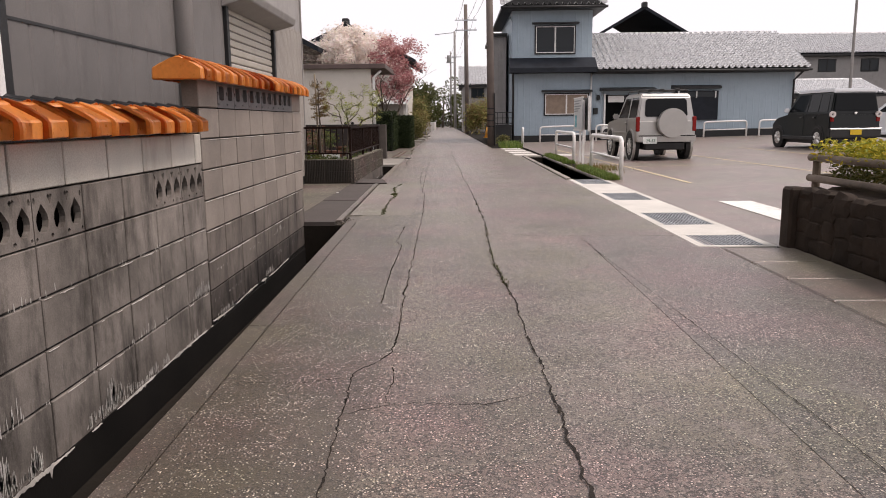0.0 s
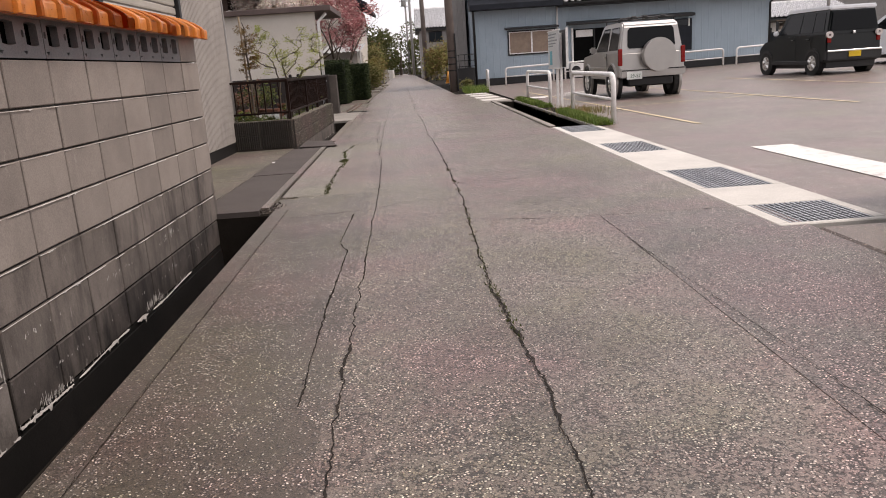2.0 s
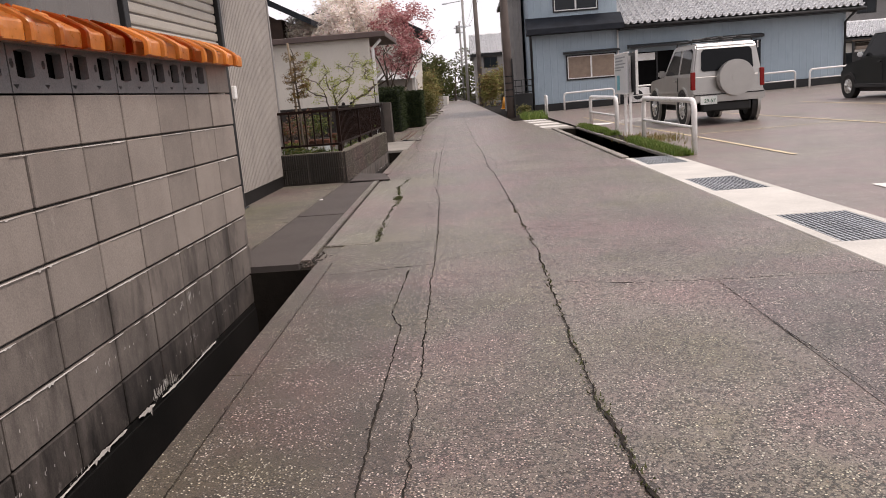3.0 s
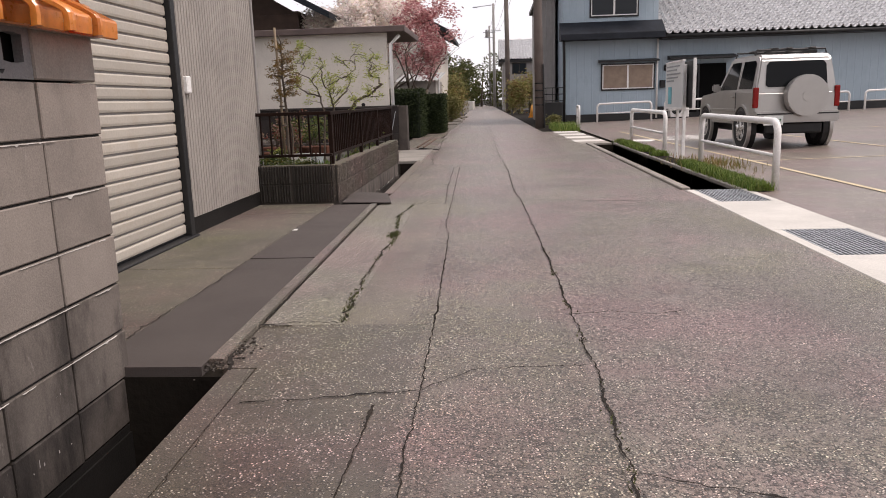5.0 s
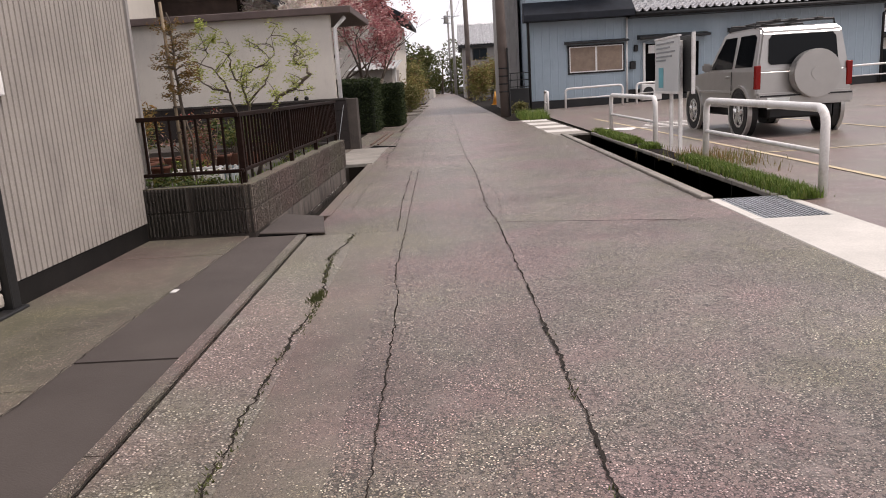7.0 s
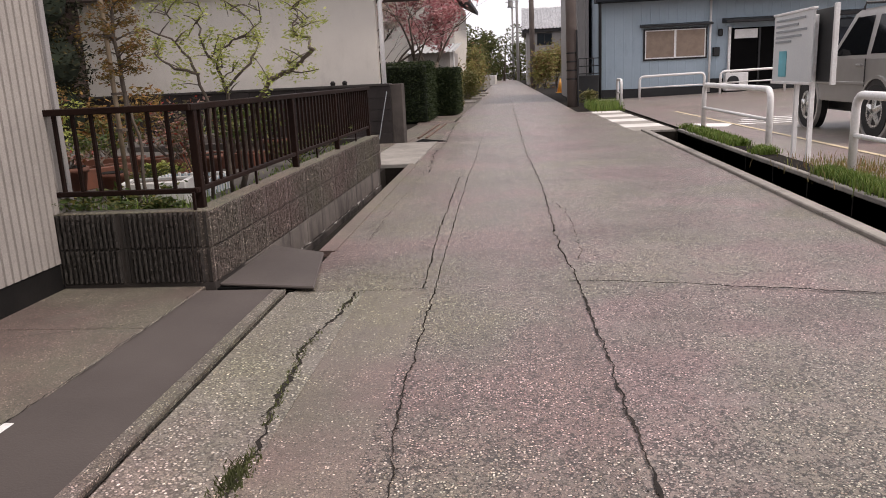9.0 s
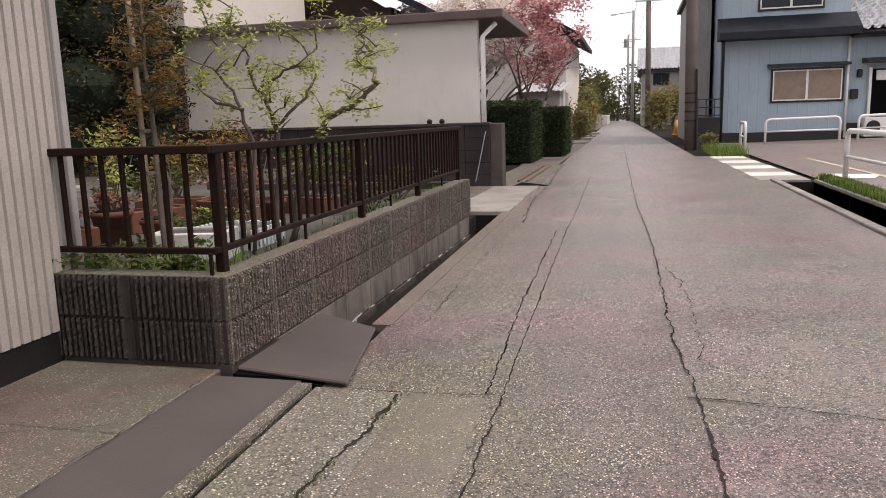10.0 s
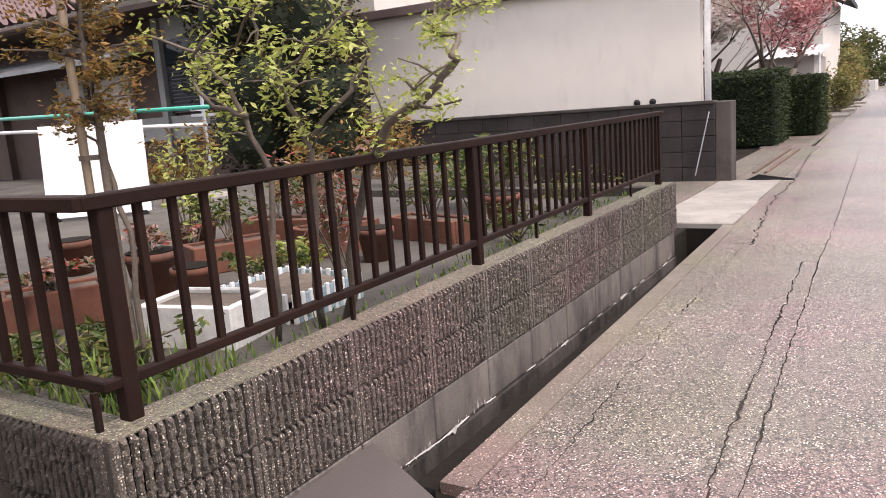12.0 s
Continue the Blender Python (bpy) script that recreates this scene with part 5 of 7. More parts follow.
def wheel(car, x, y, r, side, w=0.17, spokes=5, label="alloy wheel"):
    tyre_bm = disc(bmesh.new(), (x, y, r), (1, 0, 0), r * 0.62, r, w / 2, 28)
    wh = part("wheel", bevel(tyre_bm, 0.0), m_tyre, car, label)
    rim = disc(bmesh.new(), (x + side * w * 0.32, y, r), (1, 0, 0), r * 0.55, r * 0.66, w * 0.18, 24)
    part("rim", rim, m_rim, wh)
    part("hub", disc(bmesh.new(), (x + side * w * 0.1, y, r), (1, 0, 0), 0, r * 0.6, 0.01, 20), m_black, wh)
    bm = bmesh.new()
    for k in range(spokes):
        a = 2 * math.pi * k / spokes + 0.3
        tube(bm, [(x + side * w * 0.4, y + 0.03 * math.cos(a), r + 0.03 * math.sin(a)), (x + side * w * 0.36, y + r * 0.58 * math.cos(a), r + r * 0.58 * math.sin(a))], [0.05, 0.042], 6)
    part("wheel_face", bm, m_rim, wh)


def arches(car, half, ys, r):
    for s in (-1, 1):
        for y in ys:
            part("wheel_well", disc(bmesh.new(), (s * (half - 0.07), y, r + 0.02), (1, 0, 0), 0, r * 1.18, 0.075, 24), m_black, car)


def plate_text(car, text, x, y, z, size, material):
    cu = bpy.data.curves.new("plate_text", "FONT")
    cu.body, cu.size, cu.align_x, cu.align_y, cu.extrude = text, size, "CENTER", "CENTER", 0.002
    tmp = new("plate_text", cu)
    me = bpy.data.meshes.new_from_object(tmp.evaluated_get(bpy.context.evaluated_depsgraph_get()))
    bpy.data.objects.remove(tmp)
    me.materials.append(material)
    ob = part("plate_text", me, material, car)
    ob.matrix_local = pose(x, y, z, 90, 0, 0)


def small_suv():
    car = thing("small_suv")
    W0, W1, ZL, ZH, R = 0.735, 0.60, 0.95, 1.64, 0.335
    low = [(0.03, 0.5), (0.0, 0.62), (0.01, 0.98), (0.03, 1.0), (2.1, 1.0), (2.2, 1.02), (3.1, 0.95), (3.2, 0.88), (3.22, 0.5), (2.9, 0.42), (0.4, 0.42)]
    body = part("body", bevel(shell(bmesh.new(), low, 0.735, 0.715, 0.42, 1.0), 0.025, 2), m_silver, car, "warm silver painted body")
    top = [(0.02, 0.96), (0.1, 1.56), (0.16, 1.63), (0.3, 1.655), (1.5, 1.655), (1.62, 1.62), (2.18, 0.98)]
    part("cabin", bevel(shell(bmesh.new(), top, W0 - 0.02, W1, ZL, ZH), 0.03, 2), m_silver, car, "warm silver cabin and roof")
    # rear window
    bm = bmesh.new()
    prism(bm, [(-0.53, 1.12), (-0.49, 1.08), (0.49, 1.08), (0.53, 1.12), (0.51, 1.46), (0.46, 1.52), (-0.46, 1.52), (-0.51, 1.46)], "y", 0.0, 0.012)
    for v in bm.verts:
        v.co.y += 0.015 + 0.14 * (v.co.z - 0.96) - 0.012
    part("rear_window", bm, m_cglass, car, "tinted rear window")
    for s in (-1, 1):
        part("side_window", side_pane([(0.22, 1.06), (0.24, 1.5), (0.32, 1.55), (0.86, 1.55), (0.9, 1.06)], W0 - 0.02, W1, ZL, ZH, s), m_cglass, car)
        part("side_window", side_pane([(1.02, 1.05), (1.02, 1.55), (1.5, 1.55), (1.98, 1.05)], W0 - 0.02, W1, ZL, ZH, s), m_cglass, car)
        part("tail_lamp", boxed(s * 0.70 - 0.045, s * 0.70 + 0.045, -0.012, 0.06, 0.72, 1.08, 0.012), m_red, car, "red tail lamp")
        part("mirror", boxed(s * 0.8 - 0.08, s * 0.8 + 0.08, 1.86, 1.95, 1.02, 1.17, 0.03, 2), m_silver, car)
        part("door_handle", boxed(s * 0.735 - 0.02, s * 0.735 + 0.02, 1.06, 1.2, 0.9, 0.935, 0.008), m_silver, car)
        part("door_seam", boxed(s * 0.733 - 0.005, s * 0.733 + 0.005, 0.96, 0.972, 0.48, 1.0), m_black, car)
        part("side_strip", boxed(s * 0.735 - 0.012, s * 0.735 + 0.012, 0.95, 2.5, 0.66, 0.7, 0.005), m_silver, car)
        for y in (0.6, 2.75):
            ring_bm = disc(bmesh.new(), (s * 0.725, y, R + 0.03), (1, 0, 0), R * 1.14, R * 1.26, 0.03, 28)
            part("wheel_arch", ring_bm, m_silver, car)
    arches(car, 0.735, (0.6, 2.75), R)
    windscreen = bmesh.new()
    sheet(windscreen, [-0.55, 0.55], [0, 1], lambda x, k: (x, 2.12 - 0.44 * k + 0.02, 1.06 + 0.5 * k))
    part("windscreen", windscreen, m_cglass, car)
    part("rear_bumper", boxed(-0.735, 0.735, -0.09, 0.1, 0.46, 0.66, 0.03, 2), m_silver, car)
    part("bumper_strip", boxed(-0.7, 0.7, -0.098, -0.085, 0.6, 0.625), m_black, car)
    part("underbody", boxed(-0.5, 0.5, 0.05, 3.0, 0.26, 0.46, 0.03), m_black, car, "dark axle and tank")
    # spare wheel on the tailgate
    spare = part("spare_wheel", bevel(disc(bmesh.new(), (0.11, -0.13, 0.92), (0, 1, 0), 0.02, 0.352, 0.095, 40), 0.028, 3), m_silver, car, "spare wheel under a silver hard cover")
    part("cover_cap", disc(bmesh.new(), (0.11, -0.227, 0.92), (0, 1, 0), 0, 0.1, 0.004, 24), m_silver, spare)
    part("cover_rim", disc(bmesh.new(), (0.11, -0.15, 0.92), (0, 1, 0), 0.33, 0.36, 0.05, 32), m_silver, spare)
    part("plate", boxed(-0.59, -0.25, -0.108, -0.098, 0.42, 0.585, 0.003), m_platew, car, "white number plate with green digits")
    plate_text(car, "29-57", -0.4, -0.11, 0.49, 0.1, m_green)
    for y in (0.35, 1.35):
        part("roof_bar", tube(bmesh.new(), [(-0.62, y, 1.64), (-0.6, y, 1.73), (0.6, y, 1.73), (0.62, y, 1.64)], 0.018, 6), m_black, car)
    for x in (-0.35, -0.1, 0.3):
        part("ski_rack", boxed(x, x + 0.1, 0.25, 1.45, 1.735, 1.765, 0.01), m_black, car, "black rack on the roof")
    for s in (-1, 1):
        for y in (0.6, 2.75):
            wheel(car, s * 0.665, y, R, s)
    return car


def tall_hatch(name, colour, roofcol, platecol, L, W, H, R, sloped):
    car = thing(name)
    h = W / 2
    zb = 0.92 if sloped else 1.0
    low = [(0.06, 0.3), (0.0, 0.5), (0.02, zb), (L * 0.66, zb + 0.03), (L * 0.93, zb - 0.12), (L - 0.02, 0.7), (L - 0.04, 0.3)]
    part("body", bevel(shell(bmesh.new(), low, h, h - 0.03, 0.3, zb), 0.035, 2), colour, car)
    tail = 0.55 if sloped else 0.1
    top = [(0.02, zb - 0.03), (tail * 0.7, H - 0.14), (tail, H - 0.04), (L * 0.28, H), (L * 0.48, H), (L * 0.6, H - 0.1), (L * 0.8, zb - 0.02)] if sloped else [(0.03, zb - 0.03), (0.1, H - 0.1), (0.16, H - 0.06), (L * 0.58, H - 0.06), (L * 0.62, H - 0.1), (L * 0.74, zb - 0.02)]
    part("cabin", bevel(shell(bmesh.new(), top, h - 0.04, h - 0.17, zb, H), 0.03, 2), colour, car)
    if roofcol is not colour:
        part("roof", boxed(-h + 0.125, h - 0.125, 0.07, L * 0.6, H - 0.13, H - 0.01, 0.03, 2), roofcol, car, "white painted roof")
    bm = bmesh.new()
    prism(bm, [(-h + 0.13, zb + 0.08), (h - 0.13, zb + 0.08), (h - 0.2, H - 0.16), (-h + 0.2, H - 0.16)], "y", 0.0, 0.01)
    for v in bm.verts:
        v.co.y += 0.0 + (tail * 0.7 - 0.02) * (v.co.z - zb) / (H - 0.14 - zb)
    part("rear_window", bm, m_cglass, car)
    mid = (zb + H) / 2
    for s in (-1, 1):
        y0 = tail * 0.8 + 0.12
        part("side_window", side_pane([(y0, zb + 0.06), (y0 + 0.05, H - 0.17), (y0 + 0.45, H - 0.15), (y0 + 0.45, zb + 0.06)], h - 0.04, h - 0.17, zb, H, s), m_cglass, car)
        part("side_window", side_pane([(y0 + 0.5, zb + 0.06), (y0 + 0.5, H - 0.15), (y0 + 1.0, H - 0.15), (y0 + 1.05, zb + 0.06)], h - 0.04, h - 0.17, zb, H, s), m_cglass, car)
        part("side_window", side_pane([(y0 + 1.12, zb + 0.06), (y0 + 1.08, H - 0.15), (L * 0.56, H - 0.16), (L * 0.7, zb + 0.06)], h - 0.04, h - 0.17, zb, H, s), m_cglass, car)
        if sloped:
            part("tail_lamp", boxed(s * (h - 0.1) - 0.07, s * (h - 0.1) + 0.07, -0.01, 0.16, 0.72, 1.08, 0.03), m_red, car, "red and clear tail lamp")
        else:
            part("tail_lamp", disc(bmesh.new(), (s * (h - 0.09), 0.0, 0.98), (0, 1, 0), 0.03, 0.085, 0.03, 18), m_clear, car, "round clear tail lamp")
            part("tail_lamp", boxed(s * (h - 0.09) - 0.05, s * (h - 0.09) + 0.05, -0.02, 0.03, 0.78, 0.94, 0.015), m_red, car, "red tail lamp")
        part("mirror", boxed(s * (h + 0.07) - 0.07, s * (h + 0.07) + 0.07, L * 0.66, L * 0.69, zb + 0.05, zb + 0.18, 0.03, 2), roofcol, car)
        for k in (0.0, 0.72):
            part("door_handle", boxed(s * h - 0.02, s * h + 0.02, y0 + 0.55 + k, y0 + 0.7 + k, zb - 0.12, zb - 0.09, 0.008), colour, car)
            part("door_seam", boxed(s * h - 0.004, s * h + 0.003, y0 + 0.48 + k, y0 + 0.49 + k, 0.36, zb), m_black, car)
        part("sill", boxed(s * h - 0.03, s * h + 0.004, 0.7, L - 0.8, 0.26, 0.36, 0.01), m_plastic if not sloped else colour, car)
    arches(car, h, (L * 0.17, L * 0.86), R)
    part("rear_bumper", boxed(-h, h, -0.06, 0.1, 0.34, 0.6, 0.03, 2), m_plastic if not sloped else colour, car)
    if not sloped:
        part("bumper_strip", boxed(-h + 0.02, h - 0.02, -0.075, -0.05, 0.56, 0.6, 0.01), m_rim, car, "silver bumper strip")
        part("badge", boxed(-0.035, 0.035, -0.012, 0.006, 0.98, 1.04, 0.006), m_rim, car)
    part("plate", boxed(-0.16, 0.16, -0.085, -0.07, 0.42, 0.56, 0.003), platecol, car, "number plate")
    part("underbody", boxed(-h + 0.1, h - 0.1, 0.1, L - 0.2, 0.16, 0.34), m_black, car)
    for s in (-1, 1):
        for y in (L * 0.17, L * 0.86):
            wheel(car, s * (h - 0.07), y, R, s, spokes=7)
    return car


suv = small_suv()
suv.matrix_world = pose(5.6, 18.4, lot_z(5.6), 0, 0, 1.5)
tagged(suv, "small silver off-road car with a covered spare wheel", "car", group="cars on the lot")
kei = tall_hatch("small_hatchback", m_darkgreen, m_whitecar, m_platey, 3.39, 1.475, 1.7, 0.3, False)
kei.matrix_world = pose(11.46, 20.75, lot_z(11.4), 0, 0, 3)
tagged(kei, "dark green small car with white roof and yellow plate", "car", group="cars on the lot")
hatch = tall_hatch("white_hatchback", m_whitecar, m_whitecar, m_platew, 4.0, 1.7, 1.47, 0.3, True)
hatch.matrix_world = pose(15.2, 21.9, lot_z(15), 0, 0, 4)
tagged(hatch, "white hatchback parked on the lot asphalt", "car", group="cars on the lot")

# ---- roofs ----
def kawara(origin, along, up, length, width, pitch=0.29, row=0.27, thick=0.085):
    """A slope of wavy clay tiles: waves along the eave, a small step at each row."""
    o, a, u = Vector(origin), Vector(along).normalized(), Vector(up).normalized()
    n = a.cross(u)
    n = n if n.z > 0 else -n
    bm = bmesh.new()
    cols, x = [], 0.0
    while x <= length:
        for f, h in ((0.0, 0.01), (0.12, -0.045), (0.5, -0.06), (0.7, -0.02), (0.8, 0.06), (0.92, 0.06)):
            cols.append((x + f * pitch, h))
        x += pitch
    rows = []
    for k in range(int(width / row)):
        rows += [(k * row, thick), ((k + 0.97) * row, 0.0)]
    g = [[bm.verts.new(o + a * cx + u * ry + n * (rz + ch + 0.03)) for ry, rz in rows] for cx, ch in cols]
    for i in range(len(cols) - 1):
        for j in range(len(rows) - 1):
            bm.faces.new((g[i][j], g[i + 1][j], g[i + 1][j + 1], g[i][j + 1]))
    return bm


def window(parent, x0, x1, z0, z1, y, awning=True, pane=m_glass, frame_mat=m_whitepaint, sashes=2, case=m_black):
    """A sliding window in a wall that faces -y."""
    w = part("window", boxed(x0, x1, y - 0.015, y + 0.02, z0, z1), case, parent)
    for i in range(sashes):
        a, b = x0 + 0.06 + (x1 - x0 - 0.12) * i / sashes, x0 + 0.06 + (x1 - x0 - 0.12) * (i + 1) / sashes
        part("pane", boxed(a + 0.03, b - 0.03, y - 0.03, y - 0.02, z0 + 0.1, z1 - 0.08), pane, w)
        for q in ((a, a + 0.035, z0 + 0.06, z1 - 0.05), (b - 0.035, b, z0 + 0.06, z1 - 0.05), (a + 0.035, b - 0.035, z0 + 0.06, z0 + 0.1), (a + 0.035, b - 0.035, z1 - 0.085, z1 - 0.05)):
            part("sash", boxed(q[0], q[1], y - 0.045, y - 0.018, q[2], q[3]), frame_mat, w)
    if awning:
        bm = bmesh.new()
        prism(bm, [(y, z1 + 0.16), (y - 0.3, z1 + 0.1), (y - 0.3, z1 + 0.05), (y, z1 + 0.05)], "x", x0 - 0.12, x1 + 0.12)
        part("awning", bm, m_black, w)
    return w


m_curtain = mat("brown_curtain", (0.33, 0.25, 0.19), (0.24, 0.18, 0.14), 4, 30, 0.8, 0.1)
m_darkroof = mat("dark_metal_roof", (0.022, 0.026, 0.034), (0.014, 0.016, 0.02), 3, 50, 0.6, 0.1, spec=0.15)

# ---- blue-grey house across the lot ----
FY = 36.0
blue = thing("blue_house")
tagged(blue, "blue-grey metal sided house with a two-storey front part", "house")
part("core", boxed(3.12, 6.83, FY + 0.08, 44, -0.05, 6.15), m_bluewall, blue)
ribs(FY + 0.03, 3.1, 6.85, 0.3, 6.15, 0.3, 0.007, m_bluewall, blue, "wall", face=2, flat=0.82)
part("wall", boxed(3.08, 3.12, FY, 44, -0.05, 6.15), m_bluewall, blue)
part("foundation", boxed(3.06, 6.87, FY - 0.02, FY + 0.1, -0.1, 0.32), m_black, blue, "dark plinth")
part("core", boxed(6.9, 16.5, FY + 0.32, 44, -0.05, 3.25), m_bluewall, blue)
ribs(FY + 0.25, 6.86, 16.52, 0.45, 3.25, 0.3, 0.007, m_bluewall, blue, "wall", face=2, flat=0.82)
part("foundation", boxed(6.87, 16.54, FY + 0.2, FY + 0.3, -0.1, 0.55), m_black, blue, "dark plinth")
# skirt roof between the storeys
bm = bmesh.new()
prism(bm, [(FY, 3.95), (FY - 0.75, 3.45), (FY - 0.75, 3.22), (FY, 3.22)], "x", 2.95, 7.0)
part("skirt_roof", bevel(bm, 0.01), m_darkroof, blue, "dark metal skirt roof")
# main tiled roofs
bm = bmesh.new()
prism(bm, [(FY - 0.55, 3.22), (FY - 0.55, 3.32), (40.6, 5.28), (45, 3.3), (45, 3.22)], "x", 6.7, 16.9)
part("roof_deck", bm, m_black, blue)
part("roof", kawara((6.75, FY - 0.6, 3.3), (1, 0, 0), (0, 4.1, 1.95), 10.1, 5.1), m_ktile, blue, "silver grey wavy tile roof")
part("ridge", tube(bmesh.new(), [(6.75, 40.6, 5.42), (16.9, 40.6, 5.42)], 0.14, 10), m_ktile, blue, smooth=True)
part("gutter", tube(bmesh.new(), [(6.9, FY - 0.68, 3.26), (16.9, FY - 0.68, 3.24)], 0.055, 8), m_black, blue, smooth=True)
part("eave_soffit", boxed(6.88, 16.8, FY - 0.55, FY + 0.25, 3.17, 3.22), m_black, blue)
bm = bmesh.new()
prism(bm, [(2.55, 6.1), (7.35, 6.1), (7.35, 6.22), (4.97, 7.5), (2.55, 6.22)], "y", FY - 0.65, 44.4)
part("roof_deck", bm, m_black, blue)
part("roof", kawara((2.5, FY - 0.75, 6.2), (1, 0, 0), (0, 4.0, 1.9), 4.9, 3.2), m_ktile, blue, "silver grey wavy tile roof")
part("gutter", tube(bmesh.new(), [(2.5, FY - 0.8, 6.15), (7.4, FY - 0.8, 6.15)], 0.06, 8), m_black, blue, smooth=True)
window(blue, 4.15, 6.08, 4.1, 5.42, FY, awning=True, frame_mat=m_whitepaint)
window(blue, 4.62, 6.76, 1.24, 2.3, FY, awning=True, pane=m_curtain)
part("drainpipe", tube(bmesh.new(), [(3.15, FY - 0.08, 0.0), (3.15, FY - 0.08, 2.7), (3.1, FY - 0.5, 3.2)], 0.05, 8), m_black, blue, smooth=True)
part("drainpipe", tube(bmesh.new(), [(6.84, FY - 0.06, 0.1), (6.84, FY - 0.06, 3.2)], 0.04, 8), m_whitepaint, blue, smooth=True)
part("drainpipe", tube(bmesh.new(), [(16.45, FY + 0.12, 0.2), (16.45, FY + 0.12, 2.8), (16.6, FY - 0.5, 3.2)], 0.05, 8), m_black, blue, smooth=True)
door = part("entrance", boxed(7.55, 9.6, FY + 0.16, FY + 0.24, 0.3, 2.2), m_dark, blue, "dark glazed entrance")
part("door_frame", boxed(7.5, 7.58, FY + 0.12, FY + 0.22, 0.3, 2.25), m_whitepaint, door)
part("door_frame", boxed(8.5, 8.56, FY + 0.12, FY + 0.22, 0.3, 2.2), m_black, door)
part("door_light", boxed(7.7, 8.45, FY + 0.12, FY + 0.16, 1.85, 2.15), m_whitepaint, door)
bm = bmesh.new()
prism(bm, [(FY + 0.25, 2.55), (FY - 0.35, 2.45), (FY - 0.35, 2.38), (FY + 0.25, 2.38)], "x", 7.3, 9.9)
part("porch_roof", bm, m_black, blue)
wn2 = part("window", boxed(10.85, 12.92, FY + 0.1, FY + 0.24, 0.98, 2.35), m_darkroof, blue, "window with dark closed shutters")
part("frame", boxed(11.0, 12.8, FY + 0.07, FY + 0.1, 2.05, 2.3), m_glass, wn2)
for x0, x1 in ((11.0, 11.05), (11.85, 11.9), (12.75, 12.8)):
    part("sash", boxed(x0, x1, FY + 0.05, FY + 0.1, 2.02, 2.33), m_whitepaint, wn2)
bm = bmesh.new()
prism(bm, [(FY + 0.25, 2.62), (FY - 0.1, 2.55), (FY - 0.1, 2.45), (FY + 0.25, 2.45)], "x", 10.7, 13.0)
part("awning", bm, m_black, wn2)
part("wall_lamp", boxed(7.15, 7.3, FY + 0.08, FY + 0.2, 1.95, 2.2, 0.03), m_black, blue)
part("meter_box", boxed(7.0, 7.22, FY + 0.12, FY + 0.25, 1.3, 1.6, 0.02), m_black, blue)
ac = thing("air_conditioner")
tagged(ac, "white outdoor air conditioner unit by the house wall", "air conditioner")
part("casing", boxed(7.35, 8.1, FY - 0.25, FY + 0.1, 0.12, 0.72, 0.02), m_whitepaint, ac)
part("fan_grille", disc(bmesh.new(), (7.6, FY - 0.26, 0.42), (0, 1, 0), 0.0, 0.2, 0.01, 20), m_black, ac)
part("foot", boxed(7.4, 8.05, FY - 0.2, FY + 0.05, 0.05, 0.12), m_black, ac)

# roof that rises behind the long part
rear_house = thing("rear_house")
tagged(rear_house, "grey house whose gable rises behind the tiled roof", "house")
part("wall", boxed(8.8, 14.2, 45.5, 54, 0, 5.6), m_siding, rear_house)
bm = bmesh.new()
prism(bm, [(8.0, 5.4), (11.45, 7.35), (14.9, 5.4), (14.9, 5.55), (11.45, 7.55), (8.0, 5.55)], "y", 45.0, 54)
part("roof", bm, m_darkroof, rear_house, "dark gabled roof")
part("ridge_tile", boxed(11.3, 11.6, 44.9, 45.3, 7.4, 7.75, 0.05), m_black, rear_house)
part("wall", boxed(9.0, 14.0, 45.4, 45.5, 5.3, 5.6), m_stuccow, rear_house)

# grey building just left of it
grey_b = thing("grey_building")
tagged(grey_b, "plain grey metal clad building by the lane", "building")
part("wall", boxed(2.35, 2.95, 38.05, 44.4, -0.05, 5.15), m_siding, grey_b)
ribs(38.0, 2.35, 2.95, 0.0, 5.15, 0.25, 0.012, m_siding, grey_b, "front_wall", face=2, flat=0.8)
part("side_wall", boxed(2.30, 2.35, 38, 44.4, -0.05, 5.1), m_siding, grey_b, "pale side wall")
part("roof_edge", boxed(2.15, 3.0, 37.85, 44.6, 5.15, 5.3), m_black, grey_b)
for z in (0.9, 1.15, 1.4):
    part("rail", boxed(2.1, 3.05, 35.2, 35.23, z, z + 0.03), m_black, grey_b)
for x in (2.1, 2.35, 2.6, 2.85, 3.03):
    part("baluster", boxed(x, x + 0.025, 35.2, 35.23, 0.8, 1.42), m_black, grey_b)
part("low_store", boxed(2.15, 3.05, 35.3, 37.9, -0.05, 0.85, 0.02), m_black, grey_b, "dark low shed wall")

# dark storage rack beside the house
rack = thing("storage_rack")
tagged(rack, "dark open rack with timber beside the house", "rack")
part("body", boxed(16.9, 18.9, 36.4, 38, 0.2, 1.5, 0.03), m_black, rack)
part("shelf", boxed(16.8, 19.0, 36.2, 38, 1.95, 2.02), m_bark, rack)
part("timber", boxed(17.0, 18.8, 36.3, 36.6, 1.6, 1.75, 0.02), m_log, rack)
part("timber", boxed(17.2, 18.9, 36.7, 37.0, 1.75, 1.9, 0.02), m_bark, rack)
for x in (16.85, 18.9):
    part("post", boxed(x, x + 0.08, 36.25, 36.33, 0.1, 2.0), m_black, rack)

